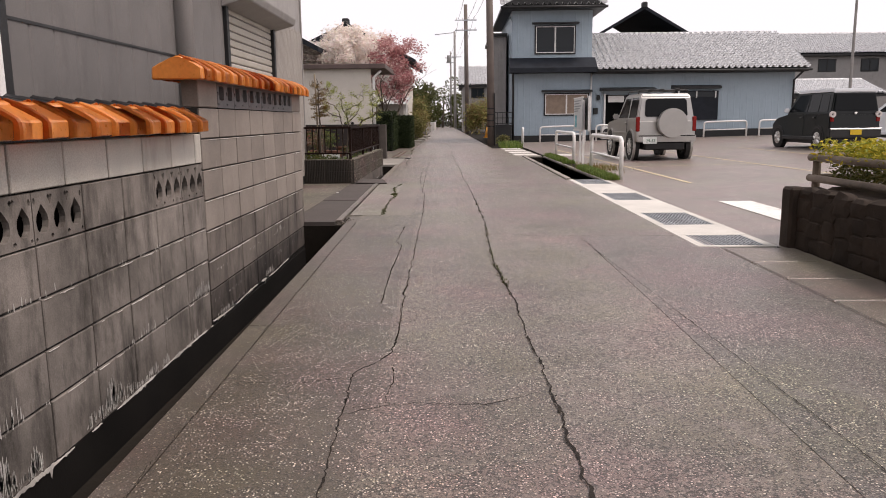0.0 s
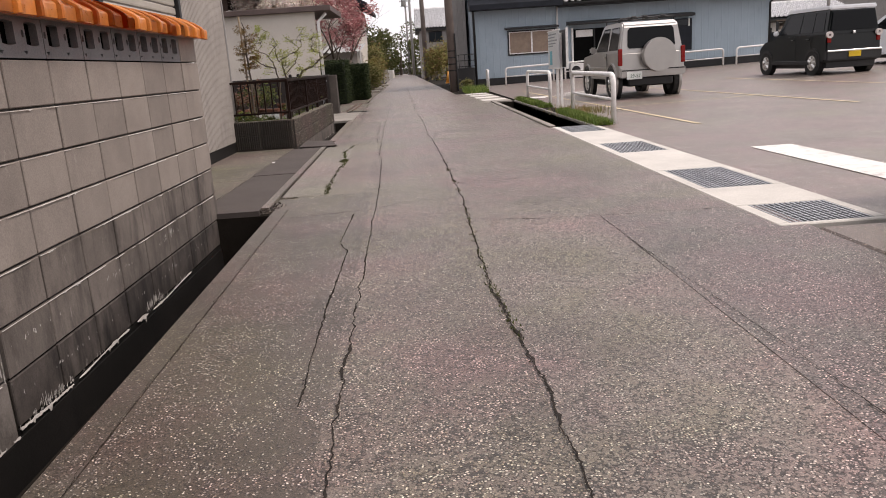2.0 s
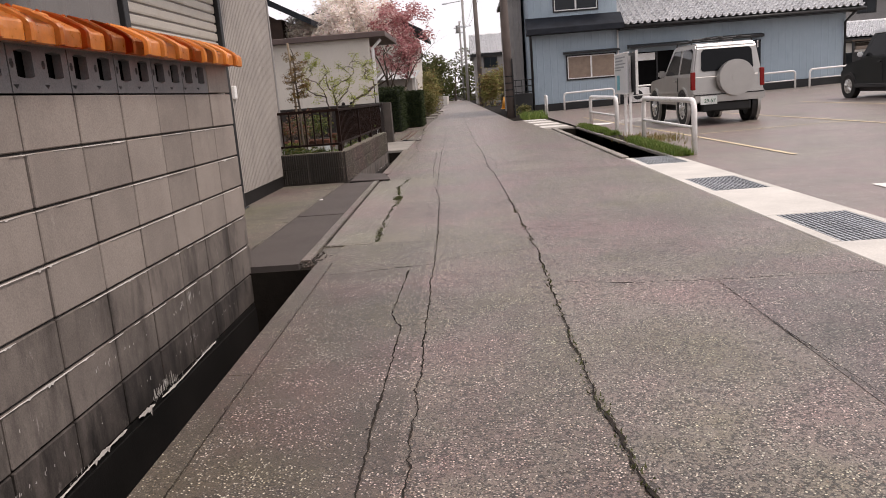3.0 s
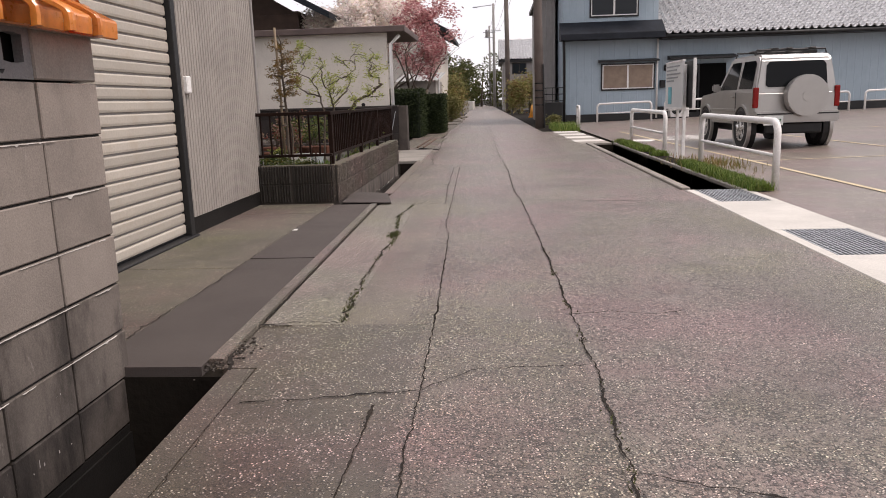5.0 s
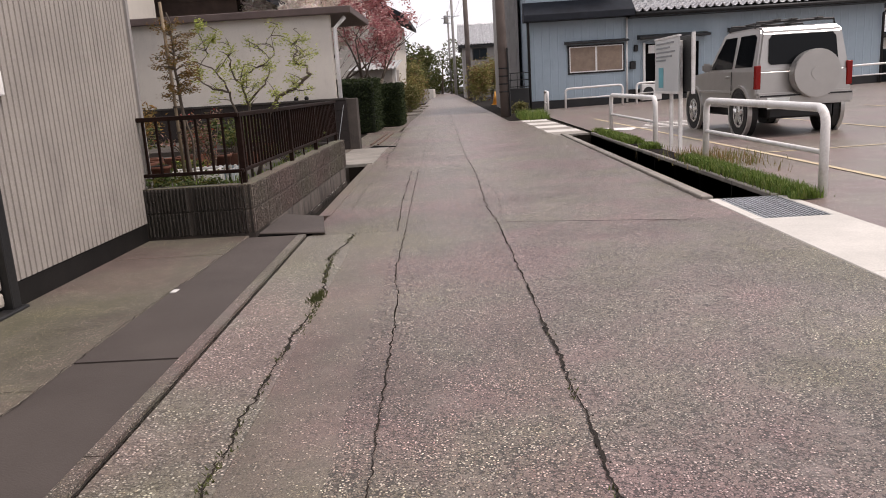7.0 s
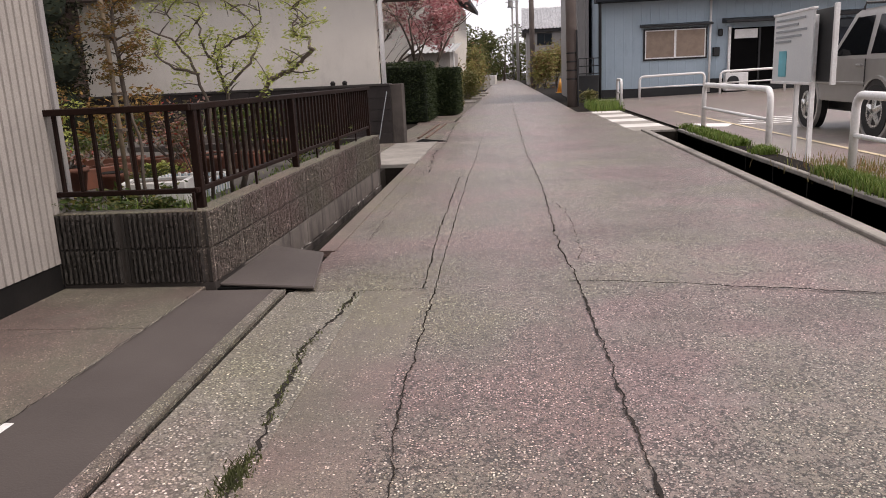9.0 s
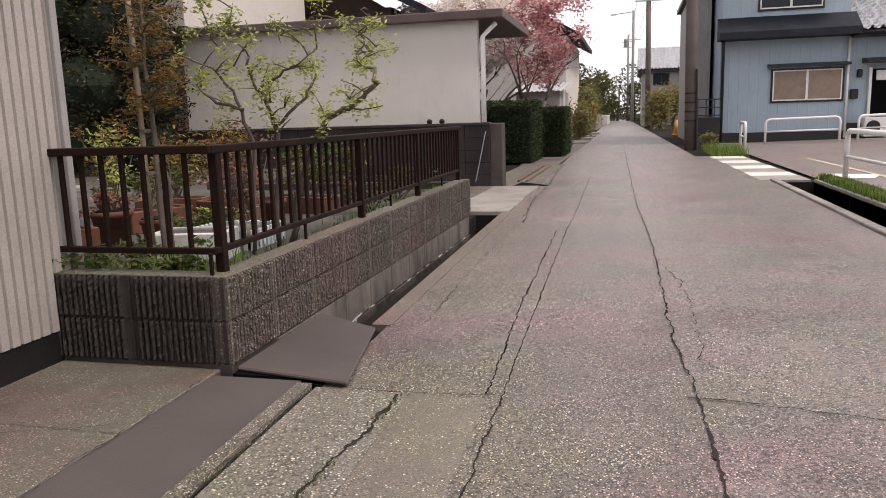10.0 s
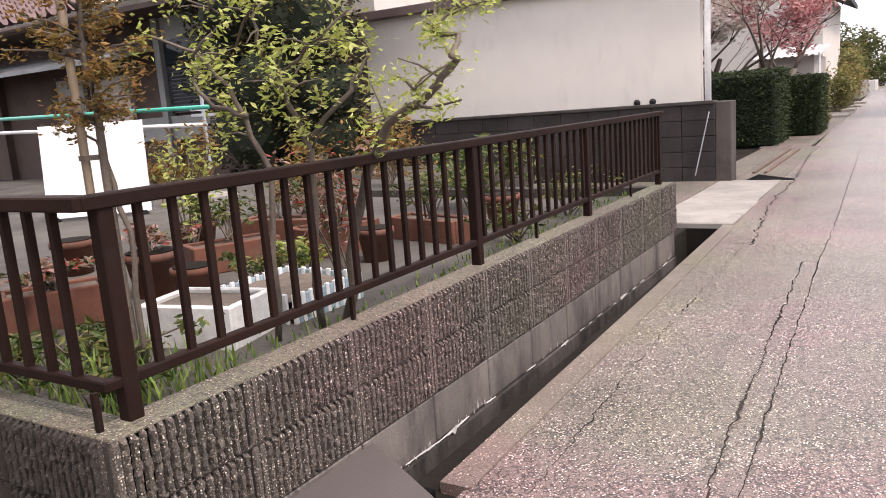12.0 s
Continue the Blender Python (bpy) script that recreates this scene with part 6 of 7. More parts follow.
# ---- buildings further back on the right ----
def plain_house(name, x0, x1, y0, y1, h, ridge, wall, roof_m, label, wins=(), eave=0.5, tiled=True):
    th = thing(name)
    tagged(th, label, "house")
    part("wall", boxed(x0, x1, y0, y1, -0.1, h), wall, th)
    ym = (y0 + y1) / 2
    bm = bmesh.new()
    prism(bm, [(y0 - eave, h - 0.05), (ym, ridge), (y1 + eave, h - 0.05), (y1 + eave, h - 0.2), (y0 - eave, h - 0.2)], "x", x0 - eave, x1 + eave)
    part("roof_deck", bm, m_black, th)
    if tiled:
        part("roof", kawara((x0 - eave, y0 - eave, h - 0.02), (1, 0, 0), (0, ym - y0 + eave, ridge - h + 0.05), x1 - x0 + 2 * eave - 0.2, math.hypot(ym - y0 + eave, ridge - h) - 0.1), roof_m, th)
    else:
        part("roof", boxed(x0 - eave, x1 + eave, y0 - eave - 0.02, y0 - eave + 0.2, h - 0.25, h + 0.02), roof_m, th)
    part("ridge", tube(bmesh.new(), [(x0 - eave, ym, ridge + 0.05), (x1 + eave, ym, ridge + 0.05)], 0.13, 8), roof_m, th)
    for wx0, wx1, wz0, wz1 in wins:
        window(th, wx0, wx1, wz0, wz1, y0, awning=False, frame_mat=m_black)
    return th


plain_house("grey_house", 27.5, 41, 60, 69, 5.9, 7.8, m_siding, m_ktile, "grey rendered house with a tiled roof behind the lot", [(28.7, 30.1, 4.5, 5.5), (32.0, 33.4, 4.5, 5.5), (36, 38, 4.4, 5.5), (29, 31, 1.2, 2.4)])
plain_house("low_house", 21, 29, 52, 58, 2.6, 3.6, m_stuccow, m_ktile, "low cream house with a silver tile roof behind the lot", [(22, 24, 1.0, 2.0), (26, 28, 1.0, 2.0)])
plain_house("white_house", 39, 54, 50, 60, 5.0, 6.6, m_stuccow, m_darkroof, "white house with a dark roof beyond the lot", [(40, 42, 3.2, 4.4), (44, 46, 3.2, 4.4)])
plain_house("tiled_house", 1.15, 6.5, 75, 84, 4.5, 6.5, m_siding, m_ktile, "grey two-storey house with a tiled roof down the lane", [(1.9, 3.4, 1.2, 2.4), (2.0, 3.3, 3.2, 4.2)], eave=0.35)
plain_house("lane_house", 2.3, 8, 88, 98, 3.4, 4.8, m_stuccow, m_ktile, "cream house with a tiled roof at the end of the lane", [(3, 5, 1, 2.2)])
pole_r = part("light_pole", tube(bmesh.new(), [(19.3, 36.5, 0), (19.3, 36.5, 7)], [0.08, 0.06], 8), m_farconc)
tagged(pole_r, "thin grey steel pole beside the rack", "pole")
fence_r = thing("lot_fence")
tagged(fence_r, "low grey block fence at the back of the lot", "fence")
for a, b in zip(steps(17, 34, 2.0), steps(17, 34, 2.0)[1:]):
    part("panel", boxed(a + 0.02, b - 0.02, 44, 44.12, 0.0, 1.5), m_block, fence_r)

# ---- utility poles and cables ----
def pole(x, y, h, r0, material, label, lean=0.0, arms=()):
    th = thing("utility_pole")
    tagged(th, label, "utility pole", group="utility poles")
    part("shaft", tube(bmesh.new(), [(x, y, -0.1), (x + lean * 0.5, y, h / 2), (x + lean, y, h)], [r0, r0 * 0.88, r0 * 0.72], 14), material, th, smooth=True)
    for z, half in arms:
        part("crossarm", boxed(x + lean * z / h - half, x + lean * z / h + half, y - 0.16, y - 0.08, z, z + 0.09), m_steel, th)
        for s in (-0.85, -0.3, 0.3, 0.85):
            part("insulator", tube(bmesh.new(), [(x + lean * z / h + s * half, y - 0.12, z + 0.09), (x + lean * z / h + s * half, y - 0.12, z + 0.25)], [0.04, 0.03], 8), m_whitepaint, th)
    return th


pa = pole(1.93, 32.0, 9.5, 0.165, m_pole, "dark brown stained utility pole beside the lane", -0.14, [(8.2, 0.8)])
for z in (0.8, 1.05, 1.3, 1.55):
    part("band", disc(bmesh.new(), (1.92, 32.0, z), (0, 0, 1), 0.16, 0.178, 0.02, 16), m_black, pa)
part("cable_guard", tube(bmesh.new(), [(2.08, 31.85, 0.0), (2.04, 31.85, 2.2)], 0.03, 8), m_black, pa)
pb = pole(1.42, 64.0, 10.5, 0.2, m_pole, "dark utility pole further down the lane", -0.1, [(9.2, 0.9), (8.4, 0.9)])
pc = pole(0.42, 104.0, 12.9, 0.19, m_farconc, "grey concrete pole with a street lamp arm", 0.0, [(9.5, 0.9)])
part("lamp_arm", tube(bmesh.new(), [(0.42, 104, 12.75), (-1.75, 104, 12.55)], 0.05, 6), m_steel, pc)
part("lamp_head", boxed(-2.2, -1.6, 103.9, 104.1, 12.45, 12.6, 0.02), m_steel, pc)
pd = pole(-0.2, 118.0, 11.5, 0.16, m_farconc, "grey concrete pole in the distance", 0.0, [(10.5, 0.9), (9.8, 0.7)])
part("transformer", tube(bmesh.new(), [(-0.5, 117.8, 9.9), (-0.5, 117.8, 10.9)], 0.28, 10), m_farconc, pd)


def cable(p, q, sag, r=0.012):
    p, q = Vector(p), Vector(q)
    pts = [p.lerp(q, f) - Vector((0, 0, 4 * sag * f * (1 - f))) for f in steps(0, 1, 0.07)]
    ob = part("cable", tube(bmesh.new(), pts, r, 5), m_black)
    return tagged(ob, "thin black overhead cable between the poles", "cable", group="overhead cables")


for dx in (-0.6, 0.2, 0.65):
    cable((1.79 + dx, 31.9, 8.45), (1.34 + dx, 63.9, 9.45), 0.5)
    cable((1.34 + dx, 63.9, 9.45), (0.42 + dx, 103.9, 9.75), 0.6)
cable((1.8, 32.0, 7.6), (3.1, 36.0, 5.6), 0.1, 0.008)
cable((1.8, 32.0, 7.3), (4.9, 35.4, 6.1), 0.15, 0.008)

# ---- street things by the far poles ----
cone = thing("traffic_cone")
tagged(cone, "small orange traffic cone at the lane's edge", "traffic cone")
m_cone = mat("cone_orange", (0.7, 0.33, 0.05), (0.55, 0.25, 0.04), 5, 60, 0.5, 0.05)
part("cone", tube(bmesh.new(), [(2.35, 46.4, 0.03), (2.35, 46.4, 0.68)], [0.16, 0.03], 14), m_cone, cone, smooth=True)
part("base", boxed(2.15, 2.55, 46.2, 46.6, 0.0, 0.04, 0.01), m_cone, cone)

# ---- brown house and others on the left ----
brown = thing("brown_house")
tagged(brown, "dark brown wooden house behind the shed", "house")
m_brownwall = mat("brown_boards", (0.075, 0.048, 0.038), (0.045, 0.03, 0.024), 3, 40, 0.8, 0.2)
part("wall", boxed(-14, -6.1, 30, 40, -0.1, 4.1), m_brownwall, brown)
bm = bmesh.new()
prism(bm, [(-15.2, 3.7), (-10.0, 6.4), (-4.9, 3.75), (-4.9, 3.95), (-10.0, 6.65), (-15.2, 3.9)], "y", 29.2, 40.5)
part("roof", bm, m_darkroof, brown, "dark tiled gable roof")
bm = bmesh.new()
prism(bm, [(-14, 4.0), (-6.1, 4.0), (-10.0, 6.3)], "y", 29.98, 30.2)
part("gable", bm, m_brownwall, brown)
dish = thing("satellite_dish")
tagged(dish, "small white satellite dish on the brown house wall", "satellite dish")
part("dish", disc(bmesh.new(), (-6.0, 29.75, 3.2), (0.5, -1, 0.5), 0.0, 0.24, 0.02, 20), m_whitepaint, dish)
part("arm", tube(bmesh.new(), [(-6.1, 30.0, 3.05), (-6.0, 29.75, 3.15)], 0.02, 6), m_steel, dish)
far_gable = thing("gabled_house")
tagged(far_gable, "cream house with a dark tiled gable behind the blossom", "house")
part("wall", boxed(-9.6, -2.6, 45, 54, 0, 4.6), m_stuccow, far_gable)
bm = bmesh.new()
prism(bm, [(-10.4, 4.4), (-5.9, 6.5), (-1.9, 4.4), (-1.9, 4.6), (-5.9, 6.75), (-10.4, 4.6)], "y", 44.4, 54.5)
part("roof", bm, m_darkroof, far_gable)
part("ridge_tile", boxed(-6.1, -5.7, 44.2, 44.7, 6.55, 6.95, 0.06), m_black, far_gable)
store = thing("tin_roof_shed")
tagged(store, "beige shed with a pale corrugated tin roof", "shed")
part("wall", boxed(-3.6, -2.1, 36.2, 40, -0.1, 1.9), m_beige, store)
bm = bmesh.new()
xs = steps(-3.75, -1.9, 0.045)
sheet(bm, xs, [0, 1], lambda x, k: (x, 35.9 + 4.2 * k, 1.88 + 0.45 * k + 0.022 * math.sin(x * 2 * math.pi / 0.18)))
part("roof", bm, m_tin, store, "pale corrugated tin roof")
part("post", tube(bmesh.new(), [(-1.95, 36, 0), (-1.95, 36, 1.95)], 0.035, 8), m_whitepaint, store)
lane_wall = thing("lane_wall")
tagged(lane_wall, "short grey block wall by the lane's end", "wall", kind="structure")
part("wall", boxed(-3.4, -2.0, 62, 74, -0.1, 1.0, 0.02), m_conc, lane_wall)
part("wall", boxed(-2.6, -1.9, 84, 92, -0.1, 0.9, 0.02), m_white_conc, lane_wall)

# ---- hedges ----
# dark green leaves, lowered further for the shade on the hedges' near faces
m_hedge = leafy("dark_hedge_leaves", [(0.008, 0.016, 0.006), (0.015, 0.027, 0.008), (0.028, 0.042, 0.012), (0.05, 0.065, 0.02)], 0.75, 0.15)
# dark filler: inner shade of hedges and evergreen put into its colour
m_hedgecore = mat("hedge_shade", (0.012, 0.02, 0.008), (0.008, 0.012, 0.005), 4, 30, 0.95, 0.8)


def box_hedge(x0, x1, y0, y1, h, seed, label, mtl=None, n=15000, size=0.032):
    th = thing("box_hedge")
    tagged(th, label, "hedge", group="hedges along the lane")
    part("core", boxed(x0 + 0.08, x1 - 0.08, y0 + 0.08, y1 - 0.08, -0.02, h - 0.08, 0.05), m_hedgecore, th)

    def place(r):
        f = r.randrange(5)
        x, y, z = r.uniform(x0, x1), r.uniform(y0, y1), r.uniform(0.03, h)
        j = abs(r.gauss(0, 0.035))
        if f == 0:
            x = x1 - 0.06 + j
        elif f in (1, 2):
            y = y0 + 0.06 - j
        elif f == 3:
            z = h - 0.06 + j
        else:
            x = x0 + 0.06 - j
        return (x, y, z), 1
    leaves("foliage", n, place, size, mtl or m_hedge, th, seed)
    return th


box_hedge(-4.4, -1.8, 26.6, 28.3, 1.42, 11, "dark green clipped hedge block")
box_hedge(-2.3, -1.32, 29.2, 31.0, 1.27, 12, "dark green clipped hedge block")
m_olive = leafy("olive_leaves", [(0.1, 0.1, 0.03), (0.16, 0.15, 0.05), (0.2, 0.17, 0.07), (0.09, 0.12, 0.03)])
box_hedge(-2.1, -1.55, 31.4, 35.0, 1.15, 13, "olive coloured shrubs along the lane", m_olive, 5000, 0.045)


# ---- trees ----
def branches(bm, p, d, length, r, depth, rr, tips, spread=0.6, lift=0.15, sides=6):
    pts, rad = [p], [r]
    q, v = Vector(p), Vector(d).normalized()
    for k in range(4):
        v = (v + Vector((rr.gauss(0, 0.13), rr.gauss(0, 0.13), rr.gauss(0, 0.08)))).normalized()
        q = q + v * length / 4
        pts.append(q.copy())
        rad.append(r * (1 - 0.13 * (k + 1)))
        if depth <= 1:
            tips.append(q.copy())
    tube(bm, pts, rad, sides)
    if depth > 0:
        for k in range(rr.choice([2, 3, 3])):
            w = (v + Vector((rr.gauss(0, spread), rr.gauss(0, spread), rr.gauss(lift, spread * 0.6)))).normalized()
            s = pts[rr.choice([2, 3, 4, 4])]
            branches(bm, s, w, length * rr.uniform(0.6, 0.82), rad[-1] * 0.75, depth - 1, rr, tips, spread, lift, max(sides - 1, 4))


def tree(name, base, stems, length, r, depth, seed, label, leaf_m, count, size, fluff, spread=0.6, lift=0.15, keep=None, bark=None):
    rr = random.Random(seed)
    th = thing(name)
    tagged(th, label, "tree")
    bm, tips = bmesh.new(), []
    for d in stems:
        branches(bm, Vector(base) + Vector((rr.uniform(-0.1, 0.1), rr.uniform(-0.1, 0.1), 0)), Vector(d), length * rr.uniform(0.85, 1.15), r, depth, rr, tips, spread, lift)
    part("trunk", bm, bark or m_bark, th, "dark branching trunk and limbs", True)
    if keep:
        c, e, k = keep
        tips = []
        while len(tips) < k:
            d = Vector((rr.uniform(-1, 1), rr.uniform(-1, 1), rr.uniform(-1, 1)))
            if d.length < 1 and d.length > 0.35 * rr.random():
                tips.append(Vector(c) + Vector((d.x * e[0], d.y * e[1], d.z * e[2])))

    def place(q):
        t = tips[q.randrange(len(tips))]
        return t + Vector((q.gauss(0, fluff), q.gauss(0, fluff), q.gauss(0, fluff * 0.8))), 1
    leaves("crown", count, place, size, leaf_m, th, seed)
    return th


m_white_bl = leafy("white_blossom", [(0.88, 0.8, 0.74), (0.92, 0.88, 0.83), (0.86, 0.7, 0.68), (0.92, 0.89, 0.84), (0.8, 0.74, 0.6)], 0.7, 0.3)
m_pink_bl = leafy("pink_blossom", [(0.45, 0.16, 0.18), (0.66, 0.36, 0.36), (0.34, 0.09, 0.1), (0.78, 0.55, 0.52), (0.24, 0.07, 0.07), (0.7, 0.42, 0.4)], 0.7, 0.3)
tree("blossom_tree", (-4.4, 31.0, 0), [(-0.6, 0, 1), (0.5, 0.1, 1), (0.0, -0.3, 1), (-0.25, 0.3, 1)], 2.1, 0.13, 3, 21, "white blossoming cherry tree behind the shed", m_white_bl, 27000, 0.07, 0.17, 0.55, 0.1, keep=((-4.1, 31.2, 3.55), (2.3, 1.4, 1.2), 95))
tree("blossom_tree", (-2.55, 29.4, 0), [(-0.3, 0, 1), (0.45, 0.1, 1), (0.1, -0.2, 1)], 1.5, 0.1, 3, 25, "deep pink blossoming tree over the hedge", m_pink_bl, 6500, 0.06, 0.14, 0.5, 0.15, keep=((-1.9, 29.8, 3.15), (1.08, 0.95, 1.25), 52))
m_wood = leafy("woodland_leaves", [(0.03, 0.045, 0.012), (0.065, 0.08, 0.02), (0.1, 0.11, 0.03), (0.05, 0.055, 0.016), (0.13, 0.11, 0.05)], 0.8, 0.15)
rw = random.Random(31)
bm = bmesh.new()
centres = []
for i in range(46):
    x, y = rw.uniform(-24, 1.0), rw.uniform(108, 128)
    if i > 34:
        x = rw.uniform(1.5, 14)
    h = rw.uniform(4.8, 7.6)
    tube(bm, [(x, y, 0), (x + rw.uniform(-0.4, 0.4), y, h * 0.7)], [0.2, 0.08], 6)
    for k in range(9):
        centres.append((x + rw.gauss(0, 1.3), y + rw.gauss(0, 1.3), rw.uniform(0.4, h), rw.uniform(0.7, 1.3)))
woods = part("woodland", bm, m_bark)
tagged(woods, "dark green wood that closes off the lane's far end", "woods", kind="stuff")


def wood_place(r):
    c = centres[r.randrange(len(centres))]
    d = Vector((r.gauss(0, 1), r.gauss(0, 1), r.gauss(0, 1))).normalized() * c[3] * r.uniform(0.75, 1.1)
    return (c[0] + d.x, c[1] + d.y, max(c[2] + d.z, 0.05)), 1


tagged(leaves("woodland_foliage", 70000, wood_place, 0.22, m_wood, None, 5), "dense dark green foliage at the lane's far end", "foliage", kind="stuff")
m_shrub = leafy("mixed_shrub_leaves", [(0.2, 0.1, 0.05), (0.3, 0.27, 0.08), (0.14, 0.17, 0.05), (0.36, 0.3, 0.12), (0.16, 0.07, 0.04)], 0.7, 0.2)


def shrub(x, y, w, h, seed, mtl, label, n=1800, size=0.07):
    r0 = random.Random(seed)
    th = thing("shrub")
    tagged(th, label, "shrub", group="shrubs along the lane")
    cs = [(x + r0.gauss(0, w * 0.3), y + r0.gauss(0, w * 0.4), r0.uniform(h * 0.3, h * 0.85)) for k in range(7)]
    bm = bmesh.new()
    for c in cs:
        tube(bm, [(x, y, -0.02), ((x + c[0]) / 2, (y + c[1]) / 2, c[2] * 0.5), c], [0.03, 0.02, 0.008], 5)
    part("stem", bm, m_bark, th)
    leaves("foliage", n, lambda r: (tuple(a + r.gauss(0, w * 0.17) for a in cs[r.randrange(7)][:2]) + (max(0.04, cs[r.randrange(7)][2] + r.gauss(0, h * 0.14)),), 1), size, mtl, th, seed)
    return th


shrub(2.0, 58, 1.1, 2.5, 41, m_shrub, "reddish and yellow-green shrub beside the pole", 2600, 0.1)
shrub(2.9, 61, 1.6, 2.8, 42, m_shrub, "reddish and yellow-green shrub beside the pole", 2600, 0.1)
shrub(1.9, 68, 1.0, 1.6, 43, m_olive, "olive shrub beside the lane")
shrub(2.6, 33.2, 0.5, 0.4, 44, m_olive, "low olive shrub by the grey building", 700, 0.05)
shrub(-1.9, 42, 0.8, 1.3, 45, m_olive, "olive shrub beside the lane")
shrub(-2.1, 47, 0.9, 1.7, 46, m_shrub, "reddish and yellow-green shrub beside the lane")
shrub(-2.2, 53, 0.9, 2.2, 47, m_olive, "olive shrub beside the lane", 2200, 0.09)
shrub(-2.5, 60, 1.0, 2.6, 48, m_shrub, "reddish and yellow-green shrub beside the lane", 2200, 0.1)
shrub(-3.0, 70, 1.4, 3.4, 49, m_olive, "olive shrub beside the lane", 2200, 0.13)
for k in range(4):
    st = part("doorstep", boxed(-1.75, -1.3, 37.5 + 4.2 * k, 39.0 + 4.2 * k, -0.05, 0.07 + 0.02 * (k % 2), 0.01), m_conc)
    tagged(st, "grey concrete step slab beside the lane", "step", group="steps beside the lane")

# far hills
bm = bmesh.new()
sheet(bm, steps(560, 1700, 40), [0, 1, 2], lambda x, k: (x, 1400 + 200 * k, -5 + (0, 0.6, 1)[int(k)] * (40 + 0.17 * (x - 560) + 50 * noise.noise((x * 0.006, 0, 7)))))
hills = part("hills", bm, mat("far_hill_haze", (0.16, 0.2, 0.25), (0.13, 0.165, 0.21), 0.01, 0.1, 1.0, 0))
tagged(hills, "hazy blue wooded hills far behind the houses", "hills", kind="structure")

# ---- garden behind the fence ----
m_leafg = leafy("fresh_green_leaves", [(0.4, 0.42, 0.09), (0.27, 0.33, 0.07), (0.5, 0.5, 0.17), (0.16, 0.2, 0.05)], 0.5, 0.35)
m_leafo = leafy("orange_green_needles", [(0.2, 0.08, 0.022), (0.13, 0.1, 0.026), (0.28, 0.15, 0.04), (0.07, 0.075, 0.022)], 0.6, 0.3)
GZ0 = 0.34


def limb(bm, pts, r0, r1, rr):
    pts = [Vector(p) for p in pts]
    fine = []
    for a, b in zip(pts, pts[1:]):
        for k in range(4):
            fine.append(a.lerp(b, k / 4) + Vector((rr.gauss(0, 0.008), rr.gauss(0, 0.008), rr.gauss(0, 0.006))))
    fine.append(pts[-1])
    tube(bm, fine, [r0 + (r1 - r0) * i / (len(fine) - 1) for i in range(len(fine))], 7)
    return fine


# leaning fruit tree with fresh leaves
fruit = thing("fruit_tree")
tagged(fruit, "young leaning fruit tree with fresh yellow-green leaves", "tree")
rr = random.Random(77)
bm, tips = bmesh.new(), []
main = [
    ([(-1.62, 13.62, 0.36), (-1.52, 13.64, 0.85), (-1.36, 13.62, 1.1), (-1.15, 13.58, 1.25), (-1.03, 13.56, 1.4)], 0.021, 0.012),
    ([(-1.03, 13.56, 1.4), (-1.06, 13.62, 1.5), (-1.16, 13.66, 1.56), (-1.2, 13.72, 1.66), (-1.17, 13.76, 1.78)], 0.011, 0.005),
    ([(-1.66, 13.5, 0.36), (-1.6, 13.5, 0.95), (-1.62, 13.44, 1.25), (-1.7, 13.4, 1.5), (-1.68, 13.42, 1.8)], 0.015, 0.005),
    ([(-1.72, 13.36, 0.36), (-1.68, 13.36, 0.95), (-1.72, 13.3, 1.3), (-1.8, 13.22, 1.55), (-1.95, 13.15, 1.66)], 0.013, 0.004),
    ([(-1.6, 13.48, 1.05), (-1.45, 13.55, 1.3), (-1.4, 13.62, 1.5), (-1.42, 13.6, 1.62)], 0.010, 0.004),
    ([(-1.7, 13.3, 1.2), (-1.86, 13.3, 1.28), (-1.98, 13.36, 1.4), (-2.0, 13.4, 1.55)], 0.010, 0.004),
    ([(-1.66, 13.42, 1.4), (-1.5, 13.4, 1.52), (-1.38, 13.36, 1.58), (-1.3, 13.4, 1.7)], 0.008, 0.003),
    ([(-1.25, 13.6, 1.2), (-1.1, 13.5, 1.18), (-0.98, 13.48, 1.2)], 0.007, 0.003),
]
for pts, r0, r1 in main:
    pts = [(x, y, z if z < 1.05 else 1.05 + (z - 1.05) * 0.62) for x, y, z in pts]
    tips += limb(bm, pts, r0, r1, rr)[5:]
for i in range(95):
    s = tips[rr.randrange(len(tips))]
    d = Vector((rr.gauss(0, 1), rr.gauss(0, 1), rr.gauss(0.35, 0.6))).normalized()
    e = s + d * rr.uniform(0.07, 0.18)
    tube(bm, [s, s.lerp(e, 0.5) + Vector((0, 0, 0.01)), e], [0.005, 0.004, 0.002], 4)
    tips += [e, e, s.lerp(e, 0.6)]
part("trunk", bm, m_bark, fruit, "grey-brown trunk and twigs", True)
tips = [t for t in tips if t.z > 1.02]
tips += [Vector((rr.uniform(-1.75, -1.5), rr.uniform(13.25, 13.6), rr.uniform(1.0, 1.42))) for k in range(14)]
clumps = [tips[rr.randrange(len(tips))] for k in range(120)]
leaves("crown", 3200, lambda r: (clumps[r.randrange(len(clumps))] + Vector((r.gauss(0, 0.028), r.gauss(0, 0.028), r.gauss(0, 0.026))), 1), 0.0155, m_leafg, fruit, 78)

